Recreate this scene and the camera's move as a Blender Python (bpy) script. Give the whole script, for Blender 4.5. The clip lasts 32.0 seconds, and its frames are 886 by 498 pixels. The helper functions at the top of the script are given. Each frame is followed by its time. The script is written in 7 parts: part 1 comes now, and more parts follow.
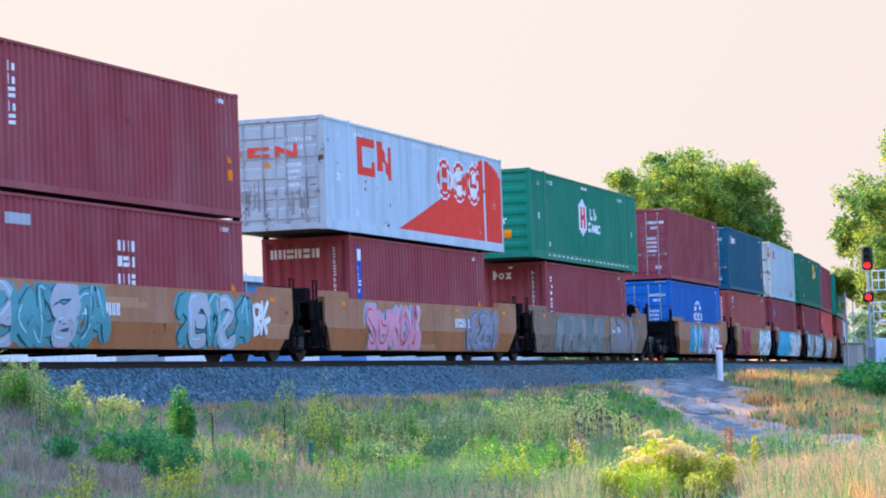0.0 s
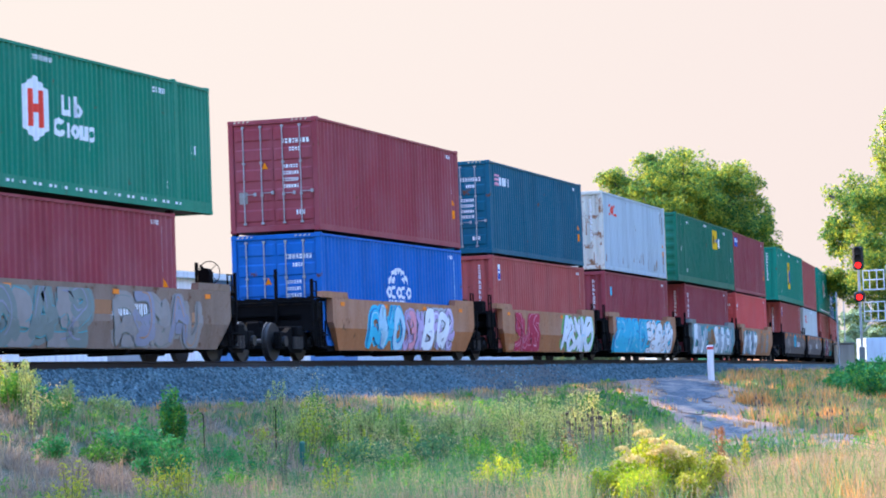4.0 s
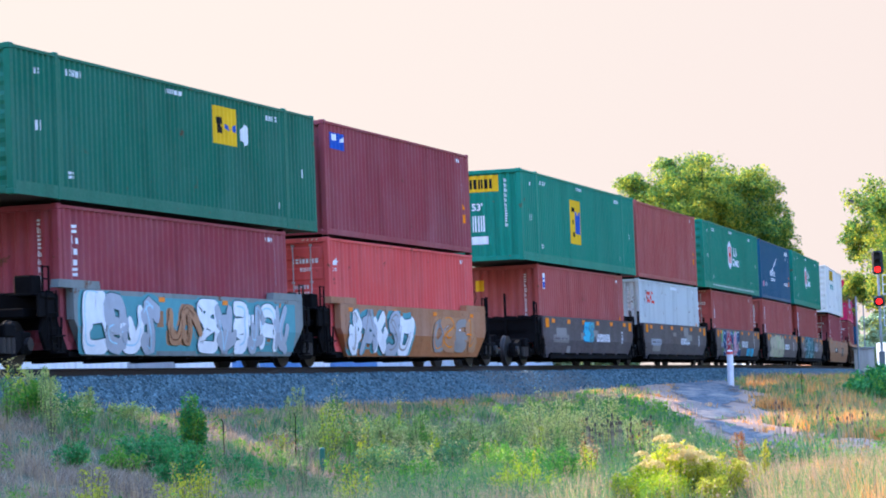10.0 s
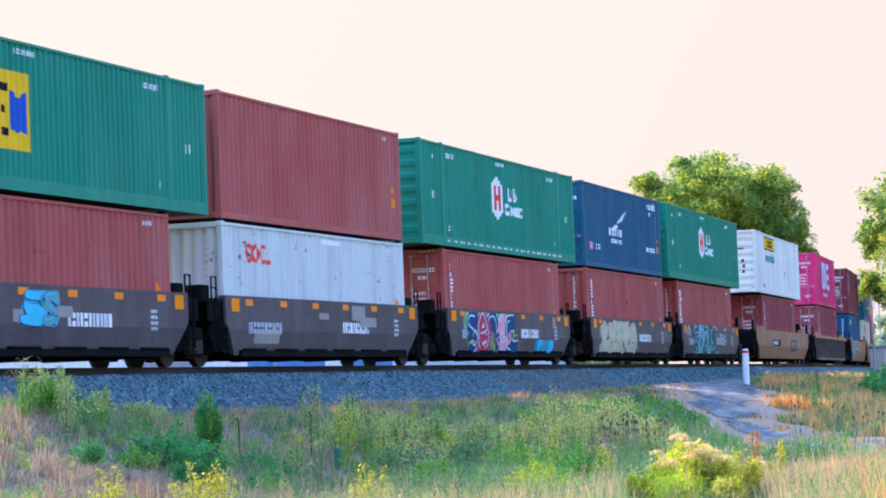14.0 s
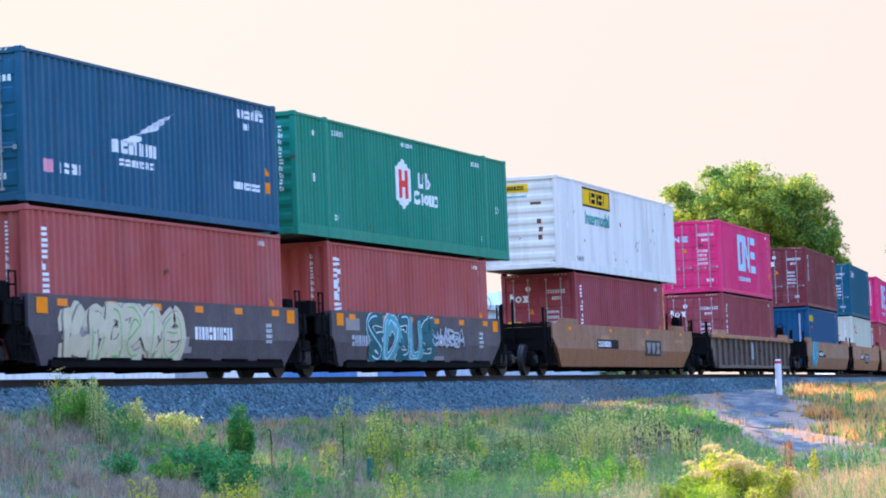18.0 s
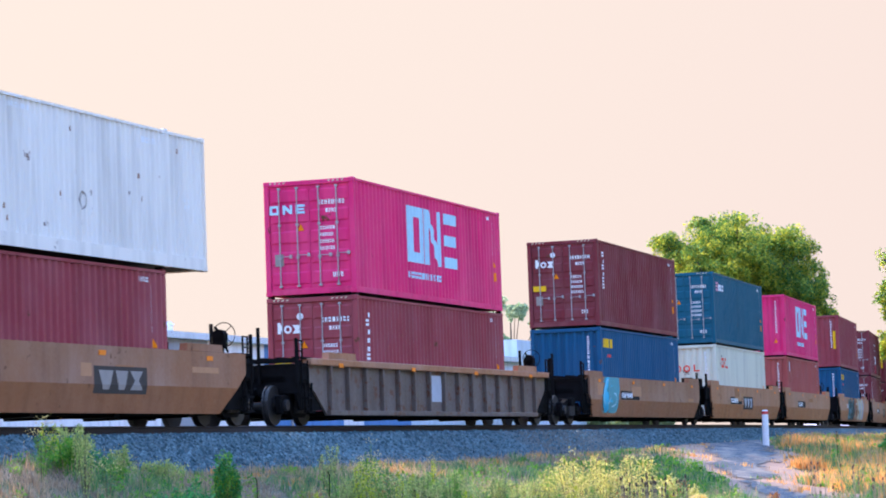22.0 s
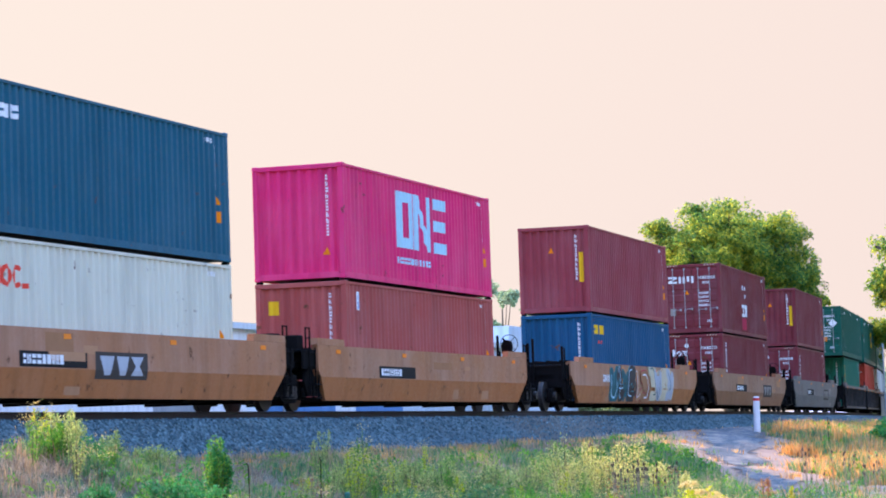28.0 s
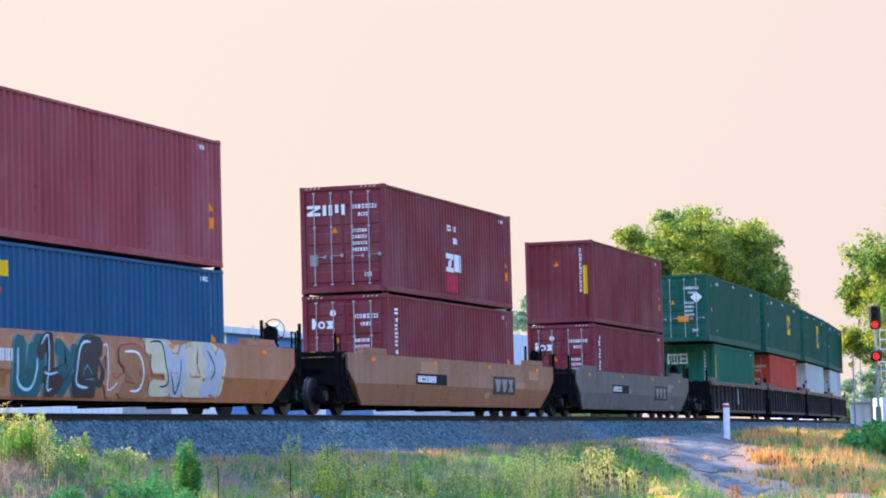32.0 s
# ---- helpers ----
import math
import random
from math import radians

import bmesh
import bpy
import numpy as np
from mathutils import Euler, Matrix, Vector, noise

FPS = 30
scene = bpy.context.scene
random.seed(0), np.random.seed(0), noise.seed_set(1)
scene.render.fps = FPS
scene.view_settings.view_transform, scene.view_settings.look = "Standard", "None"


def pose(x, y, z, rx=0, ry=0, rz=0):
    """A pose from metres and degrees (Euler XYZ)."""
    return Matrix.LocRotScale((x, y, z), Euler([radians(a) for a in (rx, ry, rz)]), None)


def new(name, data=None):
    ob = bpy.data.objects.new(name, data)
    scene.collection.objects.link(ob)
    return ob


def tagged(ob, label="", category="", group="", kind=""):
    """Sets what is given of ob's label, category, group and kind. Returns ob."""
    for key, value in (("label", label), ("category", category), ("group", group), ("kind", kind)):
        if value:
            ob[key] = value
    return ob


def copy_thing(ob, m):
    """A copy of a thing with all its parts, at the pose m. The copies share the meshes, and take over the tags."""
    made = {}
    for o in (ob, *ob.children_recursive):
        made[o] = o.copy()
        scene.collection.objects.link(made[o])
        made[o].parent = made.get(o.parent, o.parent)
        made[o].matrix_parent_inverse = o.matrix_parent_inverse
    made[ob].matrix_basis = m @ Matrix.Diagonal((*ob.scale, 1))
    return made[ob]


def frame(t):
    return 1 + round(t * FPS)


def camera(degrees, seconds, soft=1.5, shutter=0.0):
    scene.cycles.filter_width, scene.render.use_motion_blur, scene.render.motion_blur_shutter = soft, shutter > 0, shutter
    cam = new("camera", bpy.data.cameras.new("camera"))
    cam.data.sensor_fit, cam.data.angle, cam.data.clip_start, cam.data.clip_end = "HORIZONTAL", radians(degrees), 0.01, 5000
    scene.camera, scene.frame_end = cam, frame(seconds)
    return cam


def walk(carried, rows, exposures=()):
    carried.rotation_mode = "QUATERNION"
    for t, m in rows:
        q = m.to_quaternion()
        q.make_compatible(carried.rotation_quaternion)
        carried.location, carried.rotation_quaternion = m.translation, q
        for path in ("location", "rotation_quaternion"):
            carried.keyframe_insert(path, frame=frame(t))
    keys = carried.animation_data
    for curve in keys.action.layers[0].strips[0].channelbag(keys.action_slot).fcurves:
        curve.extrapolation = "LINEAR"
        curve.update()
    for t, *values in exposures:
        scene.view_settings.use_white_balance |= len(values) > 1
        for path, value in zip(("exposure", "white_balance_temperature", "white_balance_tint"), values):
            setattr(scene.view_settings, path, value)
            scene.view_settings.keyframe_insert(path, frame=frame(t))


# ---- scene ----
# ---- plan ----
# z = 0 is the top of the rails, x runs along the straight track, y away from the camera.
EYE = (0.0, 0.0, -0.78)
SIDE = 23.11          # y of the containers' near side on the straight
MID = SIDE + 1.22     # y of the track's centre line
BEND, BEND_FROM = 0.001009, 63.4   # curvature of the far bend (1/m) and where it begins
SECONDS = 32.0

def facing(heading, pitch, lean):
    """Pose of the eye: heading in degrees from +y towards +x, pitch up, lean of the head."""
    return Matrix.Translation(EYE) @ pose(0, 0, 0, 90 + pitch, 0, -heading) @ pose(0, 0, 0, 0, 0, -lean)


cam = camera(19.06, SECONDS, soft=1.85, shutter=0.15)
walk(cam, [(t, facing(h, p, r)) for t, h, p, r in [
    (0, 72.205, 2.995, 2.03), (0.5, 72.218, 2.996, 1.97), (1, 72.257, 2.958, 1.94), (1.5, 72.315, 2.892, 1.89),
    (2, 72.370, 2.853, 1.90), (2.5, 72.425, 2.839, 1.89), (3, 72.461, 2.862, 1.90), (3.5, 72.442, 2.920, 1.98),
    (5.5, 72.217, 3.106, 2.17), (6, 72.160, 3.122, 2.25), (6.5, 72.112, 3.138, 2.23), (7, 72.063, 3.140, 2.22),
    (7.5, 72.043, 3.130, 2.22), (8, 72.040, 3.112, 2.15), (8.5, 72.039, 3.092, 2.13), (9, 72.033, 3.084, 2.20),
    (9.5, 72.015, 3.092, 2.12), (10, 71.987, 3.125, 2.22), (10.5, 71.933, 3.165, 2.22), (11, 71.879, 3.194, 2.27),
    (11.5, 71.842, 3.177, 2.28), (12, 71.808, 3.140, 2.28), (12.5, 71.800, 3.087, 2.20), (13, 71.775, 3.069, 2.30),
    (13.5, 71.725, 3.083, 2.26), (15.5, 71.343, 3.256, 2.32), (16, 71.195, 3.282, 2.28), (16.5, 71.059, 3.297, 2.28),
    (17, 70.988, 3.313, 2.23), (17.5, 70.969, 3.330, 2.24), (18, 70.971, 3.373, 2.29), (18.5, 70.950, 3.477, 2.37),
    (19, 70.896, 3.711, 2.44), (19.5, 70.844, 4.049, 2.55), (20, 70.832, 4.398, 2.49), (20.5, 70.898, 4.664, 2.37),
    (21, 71.022, 4.732, 2.47), (21.5, 71.167, 4.594, 2.21), (22, 71.283, 4.426, 2.04), (22.5, 71.352, 4.275, 1.90),
    (23, 71.381, 4.161, 1.90), (23.5, 71.369, 4.107, 1.87), (24, 71.322, 4.123, 1.91), (24.5, 71.256, 4.192, 1.96),
    (25, 71.203, 4.270, 2.03), (25.5, 71.176, 4.334, 2.09), (27.5, 71.309, 4.209, 2.03), (28, 71.450, 4.118, 1.95),
    (28.5, 71.610, 4.038, 1.79), (29, 71.786, 3.997, 1.74), (29.5, 71.941, 4.005, 1.71), (30, 72.055, 4.079, 1.56),
    (30.5, 72.116, 4.140, 1.48), (31, 72.117, 4.208, 1.55), (31.5, 72.100, 4.232, 1.59), (32, 72.069, 4.195, 1.49),
]], exposures=[
    (0, 1.75, 6500, 10), (8, 1.76, 6500, 10), (12, 1.79, 6500, 10), (16, 1.83, 6520, 10), (18, 1.83, 6600, 11),
    (20, 1.77, 6750, 12), (22, 1.70, 6850, 13), (32, 1.68, 6850, 13)])


def run(t):
    """Metres the train has gone by at t seconds."""
    u = (t - 16) / 16
    return 10.524 * t - 0.6 * u * u - 0.196 * u ** 3


def track(s, side=0.0):
    """Point and heading (radians towards +y) of the track's centre line, s metres along."""
    if s <= BEND_FROM:
        return s, MID + side, 0.0
    a = BEND * (s - BEND_FROM)
    r = 1 / BEND - 1.22
    return BEND_FROM + (r - side) * math.sin(a), MID + r - (r - side) * math.cos(a), a


def on_track(s, z=0.0):
    x, y, a = track(s)
    return Matrix.Translation((x, y, z)) @ Matrix.Rotation(a, 4, "Z")


# ---- light ----
SUN_TO = Vector((0.375, 0.927, 0.500)).normalized()
world = bpy.data.worlds.new("sky")
scene.world = world
world.use_nodes = True
wn = world.node_tree.nodes
wl = world.node_tree.links
sky = wn.new("ShaderNodeTexSky")
sky.sky_type = "NISHITA"
sky.sun_disc = False
sky.sun_elevation = math.asin(SUN_TO.z)
sky.sun_rotation = math.atan2(SUN_TO.x, SUN_TO.y)
sky.air_density = 1.0
sky.dust_density = 1.5
sky.ozone_density = 1.0
bg = wn["Background"]
# pinkish haze, thick at the horizon all round and thin overhead
haze = wn.new("ShaderNodeMix")
haze.data_type = "RGBA"
way = wn.new("ShaderNodeTexCoord")
height = wn.new("ShaderNodeSeparateXYZ")
wl.new(way.outputs["Generated"], height.inputs[0])
thick = wn.new("ShaderNodeMapRange")
thick.interpolation_type = "SMOOTHSTEP"
for i, v in ((1, 0.20), (2, 0.55), (3, 1.0), (4, 0.05)):
    thick.inputs[i].default_value = v
wl.new(height.outputs[2], thick.inputs[0])
wl.new(thick.outputs[0], haze.inputs[0])
near_sun = wn.new("ShaderNodeVectorMath")
near_sun.operation = "DOT_PRODUCT"
near_sun.inputs[1].default_value = SUN_TO
wl.new(way.outputs["Generated"], near_sun.inputs[0])
glow = wn.new("ShaderNodeMapRange")
glow.interpolation_type = "SMOOTHSTEP"
for i, v in ((1, 0.42), (2, 0.78), (3, 0.0), (4, 1.0)):
    glow.inputs[i].default_value = v
wl.new(near_sun.outputs["Value"], glow.inputs[0])
tone = wn.new("ShaderNodeMix")
tone.data_type = "RGBA"
tone.inputs[6].default_value = (2.84, 2.46, 2.36, 1)
tone.inputs[7].default_value = (2.98, 2.66, 2.48, 1)
wl.new(glow.outputs[0], tone.inputs[0])
wl.new(tone.outputs[2], haze.inputs[7])
gain = wn.new("ShaderNodeMix")
gain.data_type = "RGBA"
gain.blend_type = "MULTIPLY"
gain.inputs[0].default_value = 1.0
gain.inputs[7].default_value = (2.6, 3.45, 4.6, 1)
wl.new(sky.outputs[0], gain.inputs[6])
wl.new(gain.outputs[2], haze.inputs[6])
wl.new(haze.outputs[2], bg.inputs[0])
bg.inputs[1].default_value = 0.10
sun = new("sun", bpy.data.lights.new("sun", "SUN"))
sun.data.energy = 2.7
sun.data.angle = radians(0.6)
sun.data.color = (1.0, 0.72, 0.45)
sun.matrix_world = Matrix.Translation((0, 60, 60)) @ SUN_TO.to_track_quat("Z", "Y").to_matrix().to_4x4()


# ---- materials ----
def node_mat(name):
    m = bpy.data.materials.new(name)
    m.use_nodes = True
    nt = m.node_tree
    return m, nt.nodes, nt.links, nt.nodes["Principled BSDF"]


def ramp_of(nodes, stops):
    r = nodes.new("ShaderNodeValToRGB")
    while len(r.color_ramp.elements) < len(stops):
        r.color_ramp.elements.new(0.5)
    for e, (p, c) in zip(r.color_ramp.elements, stops):
        e.position = p
        e.color = (*c, 1) if len(c) == 3 else c
    return r


def noise_of(nodes, links, coord, scale, detail=4, rough=0.55, stretch=None):
    n = nodes.new("ShaderNodeTexNoise")
    n.inputs["Scale"].default_value = scale
    n.inputs["Detail"].default_value = detail
    n.inputs["Roughness"].default_value = rough
    src = coord
    if stretch:
        mp = nodes.new("ShaderNodeMapping")
        mp.inputs["Scale"].default_value = stretch
        links.new(coord, mp.inputs[0])
        src = mp.outputs[0]
    links.new(src, n.inputs["Vector"])
    return n


def mixed(nodes, links, fac, a, b, mode="MIX"):
    m = nodes.new("ShaderNodeMix")
    m.data_type = "RGBA"
    m.blend_type = mode
    for i, v in ((0, fac), (6, a), (7, b)):
        if isinstance(v, (int, float)):
            m.inputs[i].default_value = v
        elif isinstance(v, tuple):
            m.inputs[i].default_value = (*v, 1)
        else:
            links.new(v, m.inputs[i])
    return m.outputs[2]


MATS = {}


def paint(name, col, rust=0.25, rough=0.5, rusty=(0.13, 0.05, 0.025), chalk=0.12, streak=1.0, metal=0.0):
    """Weathered paint: chalky patches, streaks that run down, rust in spots."""
    if name in MATS:
        return MATS[name]
    m, n, l, b = node_mat(name)
    tc = n.new("ShaderNodeTexCoord").outputs["Object"]
    inf = n.new("ShaderNodeObjectInfo")
    add = n.new("ShaderNodeVectorMath")
    add.operation = "ADD"
    l.new(tc, add.inputs[0])
    l.new(inf.outputs["Random"], add.inputs[1])
    co = add.outputs[0]
    big = noise_of(n, l, co, 0.55, 5)
    run_ = noise_of(n, l, co, 1.0, 5, 0.6, (2.2 * streak, 2.2, 0.22))
    fine = noise_of(n, l, co, 14, 4)
    pale = tuple(min(1, c * 0.8 + 0.16) for c in col)
    dark = tuple(c * 0.62 for c in col)
    c1 = mixed(n, l, ramp_of(n, [(0.38, (0, 0, 0)), (0.75, (chalk * 3,) * 3)]).outputs[0], col, pale)
    l.new(big.outputs[0], c1.node.inputs[0].links[0].from_node.inputs[0])
    r2 = ramp_of(n, [(0.45, (0, 0, 0)), (0.72, (0.6, 0.6, 0.6))])
    l.new(run_.outputs[0], r2.inputs[0])
    c2 = mixed(n, l, r2.outputs[0], c1, dark)
    sp = noise_of(n, l, co, 2.6, 8, 0.7)
    r3 = ramp_of(n, [(0.66 - rust * 0.22, (0, 0, 0)), (0.70 - rust * 0.16, (1, 1, 1))])
    l.new(sp.outputs[0], r3.inputs[0])
    c3 = mixed(n, l, r3.outputs[0], c2, rusty)
    l.new(c3, b.inputs["Base Color"])
    rr = ramp_of(n, [(0.3, (rough - 0.12,) * 3), (0.7, (rough + 0.15,) * 3)])
    l.new(fine.outputs[0], rr.inputs[0])
    l.new(rr.outputs[0], b.inputs["Roughness"])
    b.inputs["Metallic"].default_value = metal
    b.inputs["Specular IOR Level"].default_value = 0.16
    bp = n.new("ShaderNodeBump")
    bp.inputs["Strength"].default_value = 0.12
    bp.inputs["Distance"].default_value = 0.02
    l.new(fine.outputs[0], bp.inputs["Height"])
    l.new(bp.outputs[0], b.inputs["Normal"])
    MATS[name] = m
    return m


def plain(name, col, rough=0.6, metal=0.0, vary=0.25, scale=6.0, emit=0.0):
    """A surface with two scales of variation in brightness."""
    if name in MATS:
        return MATS[name]
    m, n, l, b = node_mat(name)
    tc = n.new("ShaderNodeTexCoord").outputs["Object"]
    n1 = noise_of(n, l, tc, scale, 5)
    n2 = noise_of(n, l, tc, scale * 0.12, 3)
    mx = mixed(n, l, 0.5, n1.outputs[0], n2.outputs[0])
    r = ramp_of(n, [(0.3, tuple(c * (1 - vary) for c in col)), (0.7, tuple(min(1, c * (1 + vary)) for c in col))])
    l.new(mx, r.inputs[0])
    l.new(r.outputs[0], b.inputs["Base Color"])
    b.inputs["Roughness"].default_value = rough
    b.inputs["Metallic"].default_value = metal
    if emit:
        b.inputs["Emission Color"].default_value = (*col, 1)
        b.inputs["Emission Strength"].default_value = emit
    MATS[name] = m
    return m


# ---- mesh helpers ----
def mesh_of(name, verts, faces, smooth=False):
    me = bpy.data.meshes.new(name)
    me.from_pydata(verts, [], faces)
    me.update()
    if smooth:
        me.polygons.foreach_set("use_smooth", [True] * len(me.polygons))
    return me


def attach(name, me, material, parent=None, m=None, label=""):
    """ONE mesh object on shared mesh data, with its own material, under a thing or a part."""
    ob = new(name, me)
    if not me.materials:
        me.materials.append(None)
    ob.material_slots[0].link = "OBJECT"
    ob.material_slots[0].material = material
    if parent:
        ob.parent = parent
    if m is not None:
        ob.matrix_basis = m
    if label:
        ob["label"] = label
    return ob


def part(name, bm, material, parent=None, label="", m=None):
    me = bpy.data.meshes.new(name)
    bm.to_mesh(me)
    bm.free()
    return attach(name, me, material, parent, m, label)


def add_box(bm, x0, x1, y0, y1, z0, z1, bevel=0.0):
    r = bmesh.ops.create_cube(bm, size=1.0)
    bmesh.ops.transform(bm, matrix=Matrix.Translation(((x0 + x1) / 2, (y0 + y1) / 2, (z0 + z1) / 2)) @ Matrix.Diagonal((x1 - x0, y1 - y0, z1 - z0, 1)), verts=r["verts"])
    if bevel:
        es = list({e for v in r["verts"] for e in v.link_edges})
        bmesh.ops.bevel(bm, geom=es, offset=bevel, segments=1, affect="EDGES")


def add_rod(bm, p, q, r, seg=8, r2=None):
    p, q = Vector(p), Vector(q)
    d = q - p
    m = Matrix.Translation((p + q) / 2) @ d.to_track_quat("Z", "Y").to_matrix().to_4x4()
    bmesh.ops.create_cone(bm, cap_ends=True, segments=seg, radius1=r, radius2=r if r2 is None else r2, depth=d.length, matrix=m)


def add_ring(bm, centre, r, thick, n=20, k=6):
    """A round bar bent into a ring that stands across the track."""
    rows = []
    for i in range(n):
        a = 2 * math.pi * i / n
        rows.append([bm.verts.new((centre[0] + thick * math.sin(2 * math.pi * j / k), centre[1] + (r + thick * math.cos(2 * math.pi * j / k)) * math.cos(a), centre[2] + (r + thick * math.cos(2 * math.pi * j / k)) * math.sin(a))) for j in range(k)])
    for i in range(n):
        for j in range(k):
            bm.faces.new((rows[i][j], rows[i][(j + 1) % k], rows[(i + 1) % n][(j + 1) % k], rows[(i + 1) % n][j]))


def add_prism(bm, outline, y0, y1):
    """A polygon in x and z, pushed from y0 to y1."""
    a = [bm.verts.new((x, y0, z)) for x, z in outline]
    b = [bm.verts.new((x, y1, z)) for x, z in outline]
    n = len(a)
    bm.faces.new(a)
    bm.faces.new(b[::-1])
    for i in range(n):
        bm.faces.new((a[i], b[i], b[(i + 1) % n], a[(i + 1) % n]))
    bmesh.ops.recalc_face_normals(bm, faces=bm.faces[:])


BOXES = {}


def box_mesh(x0, x1, y0, y1, z0, z1, bevel=0.0):
    key = tuple(round(v, 3) for v in (x0, x1, y0, y1, z0, z1, bevel))
    if key not in BOXES:
        bm = bmesh.new()
        add_box(bm, *key[:6], bevel=key[6])
        me = bpy.data.meshes.new("block")
        bm.to_mesh(me)
        bm.free()
        BOXES[key] = me
    return BOXES[key]


def empty(name, label, category, group="", m=None, kind=""):
    ob = tagged(new(name), label, category, group, kind)
    ob.empty_display_size = 0.3
    if m is not None:
        ob.matrix_basis = m
    return ob

# ---- ground and track ----
def smooth(a, b, v):
    u = min(1.0, max(0.0, (v - a) / (b - a)))
    return u * u * (3 - 2 * u)


def ground_z(x, y):
    """Height of the ground, below the rail top: a meadow that climbs to the foot of the ballast."""
    cx, cy, a = track(max(x, 0)) if x > BEND_FROM else (x, MID, 0)
    d = (cy - y) if x < 400 else 60.0           # metres in front of the track
    if x > BEND_FROM:
        d *= math.cos(a)
    far = smooth(55, 105, x)
    if d < -3:
        z = -0.95
    else:
        low = -2.35 + 0.55 * far
        z = low + (-0.98 + 0.26 * far - low) * (1 - smooth(3.2, 11.5 + 1.0 * far, abs(d)))
    if x < 160 and -6 < y < 24:
        n1 = noise.noise((x * 0.22, y * 0.22, 1.7))
        n2 = noise.noise((x * 0.9, y * 0.9, 5.1))
        z += (0.16 * n1 + 0.05 * n2) * smooth(3.4, 7, d)
        # an overgrown mound of spoil beside the line
        z += 0.5 * math.exp(-((x - 34.5) / 4.2) ** 2 - ((y - 18.3) / 1.7) ** 2)
    return z


def axis(near0, near1, step, far):
    mid = list(np.arange(near0, near1 + 0.01, step))
    lo, hi = [], []
    d = step
    v = near0
    while v > -far:
        d *= 1.35
        v -= d
        lo.append(v)
    d = step
    v = near1
    while v < far:
        d *= 1.35
        v += d
        hi.append(v)
    return lo[::-1] + mid + hi


def build_ground():
    xs, ys = axis(26, 150, 0.8, 3500), axis(-4, 32, 0.8, 3500)
    verts = [(x, y, ground_z(x, y)) for y in ys for x in xs]
    nx = len(xs)
    faces = [(j * nx + i, j * nx + i + 1, (j + 1) * nx + i + 1, (j + 1) * nx + i) for j in range(len(ys) - 1) for i in range(nx - 1)]
    m, n, l, b = node_mat("meadow soil")
    tc = n.new("ShaderNodeTexCoord").outputs["Object"]
    n1 = noise_of(n, l, tc, 0.16, 5)
    n2 = noise_of(n, l, tc, 1.6, 6, 0.65)
    n3 = noise_of(n, l, tc, 22, 4)
    r1 = ramp_of(n, [(0.35, (0.045, 0.085, 0.03)), (0.5, (0.09, 0.11, 0.05)), (0.66, (0.18, 0.14, 0.09))])
    l.new(n1.outputs[0], r1.inputs[0])
    r2 = ramp_of(n, [(0.35, (0.05, 0.09, 0.03)), (0.65, (0.15, 0.13, 0.08))])
    l.new(n2.outputs[0], r2.inputs[0])
    c = mixed(n, l, 0.5, r1.outputs[0], r2.outputs[0])
    l.new(c, b.inputs["Base Color"])
    b.inputs["Roughness"].default_value = 0.95
    bp = n.new("ShaderNodeBump")
    bp.inputs["Strength"].default_value = 0.6
    bp.inputs["Distance"].default_value = 0.05
    l.new(n3.outputs[0], bp.inputs["Height"])
    l.new(bp.outputs[0], b.inputs["Normal"])
    ob = attach("ground", mesh_of("ground", verts, faces, True), m)
    tagged(ob, "dry grassy meadow ground beside the railway", "ground", kind="structure")


PATH_X = (44, 50, 63, 68, 71.5, 75, 88, 100)
PATH_FAR = (7.9, 9.3, 12.9, 14.6, 15.9, 17.3, 20.6, 21.2)      # edge towards the line
PATH_NEAR = (7.3, 8.6, 12.3, 13.6, 15.2, 15.9, 18.4, 20.6)     # edge towards the meadow


def on_gravel(x, y):
    """The grey access track: narrow in the meadow, wide where it meets the line."""
    wob = 0.22 * math.sin(x * 0.9) + 0.16 * math.sin(x * 2.3 + 1)
    return 44 < x < 100 and np.interp(x, PATH_X, PATH_NEAR) + wob < y < np.interp(x, PATH_X, PATH_FAR) - 0.5 * wob


def on_sand(x, y):
    """Bare pinkish earth along the track and beyond it."""
    wob = 0.5 * math.sin(x * 0.7 + 1) + 0.3 * math.sin(x * 1.9)
    near = np.interp(x, (44, 52, 63, 70, 78, 90), (5.6, 6.8, 10.2, 12.6, 15.2, 18.0))
    return 44 < x < 92 and near + wob < y < np.interp(x, PATH_X, PATH_FAR) + 1.1 + 0.4 * wob and y < 21.3


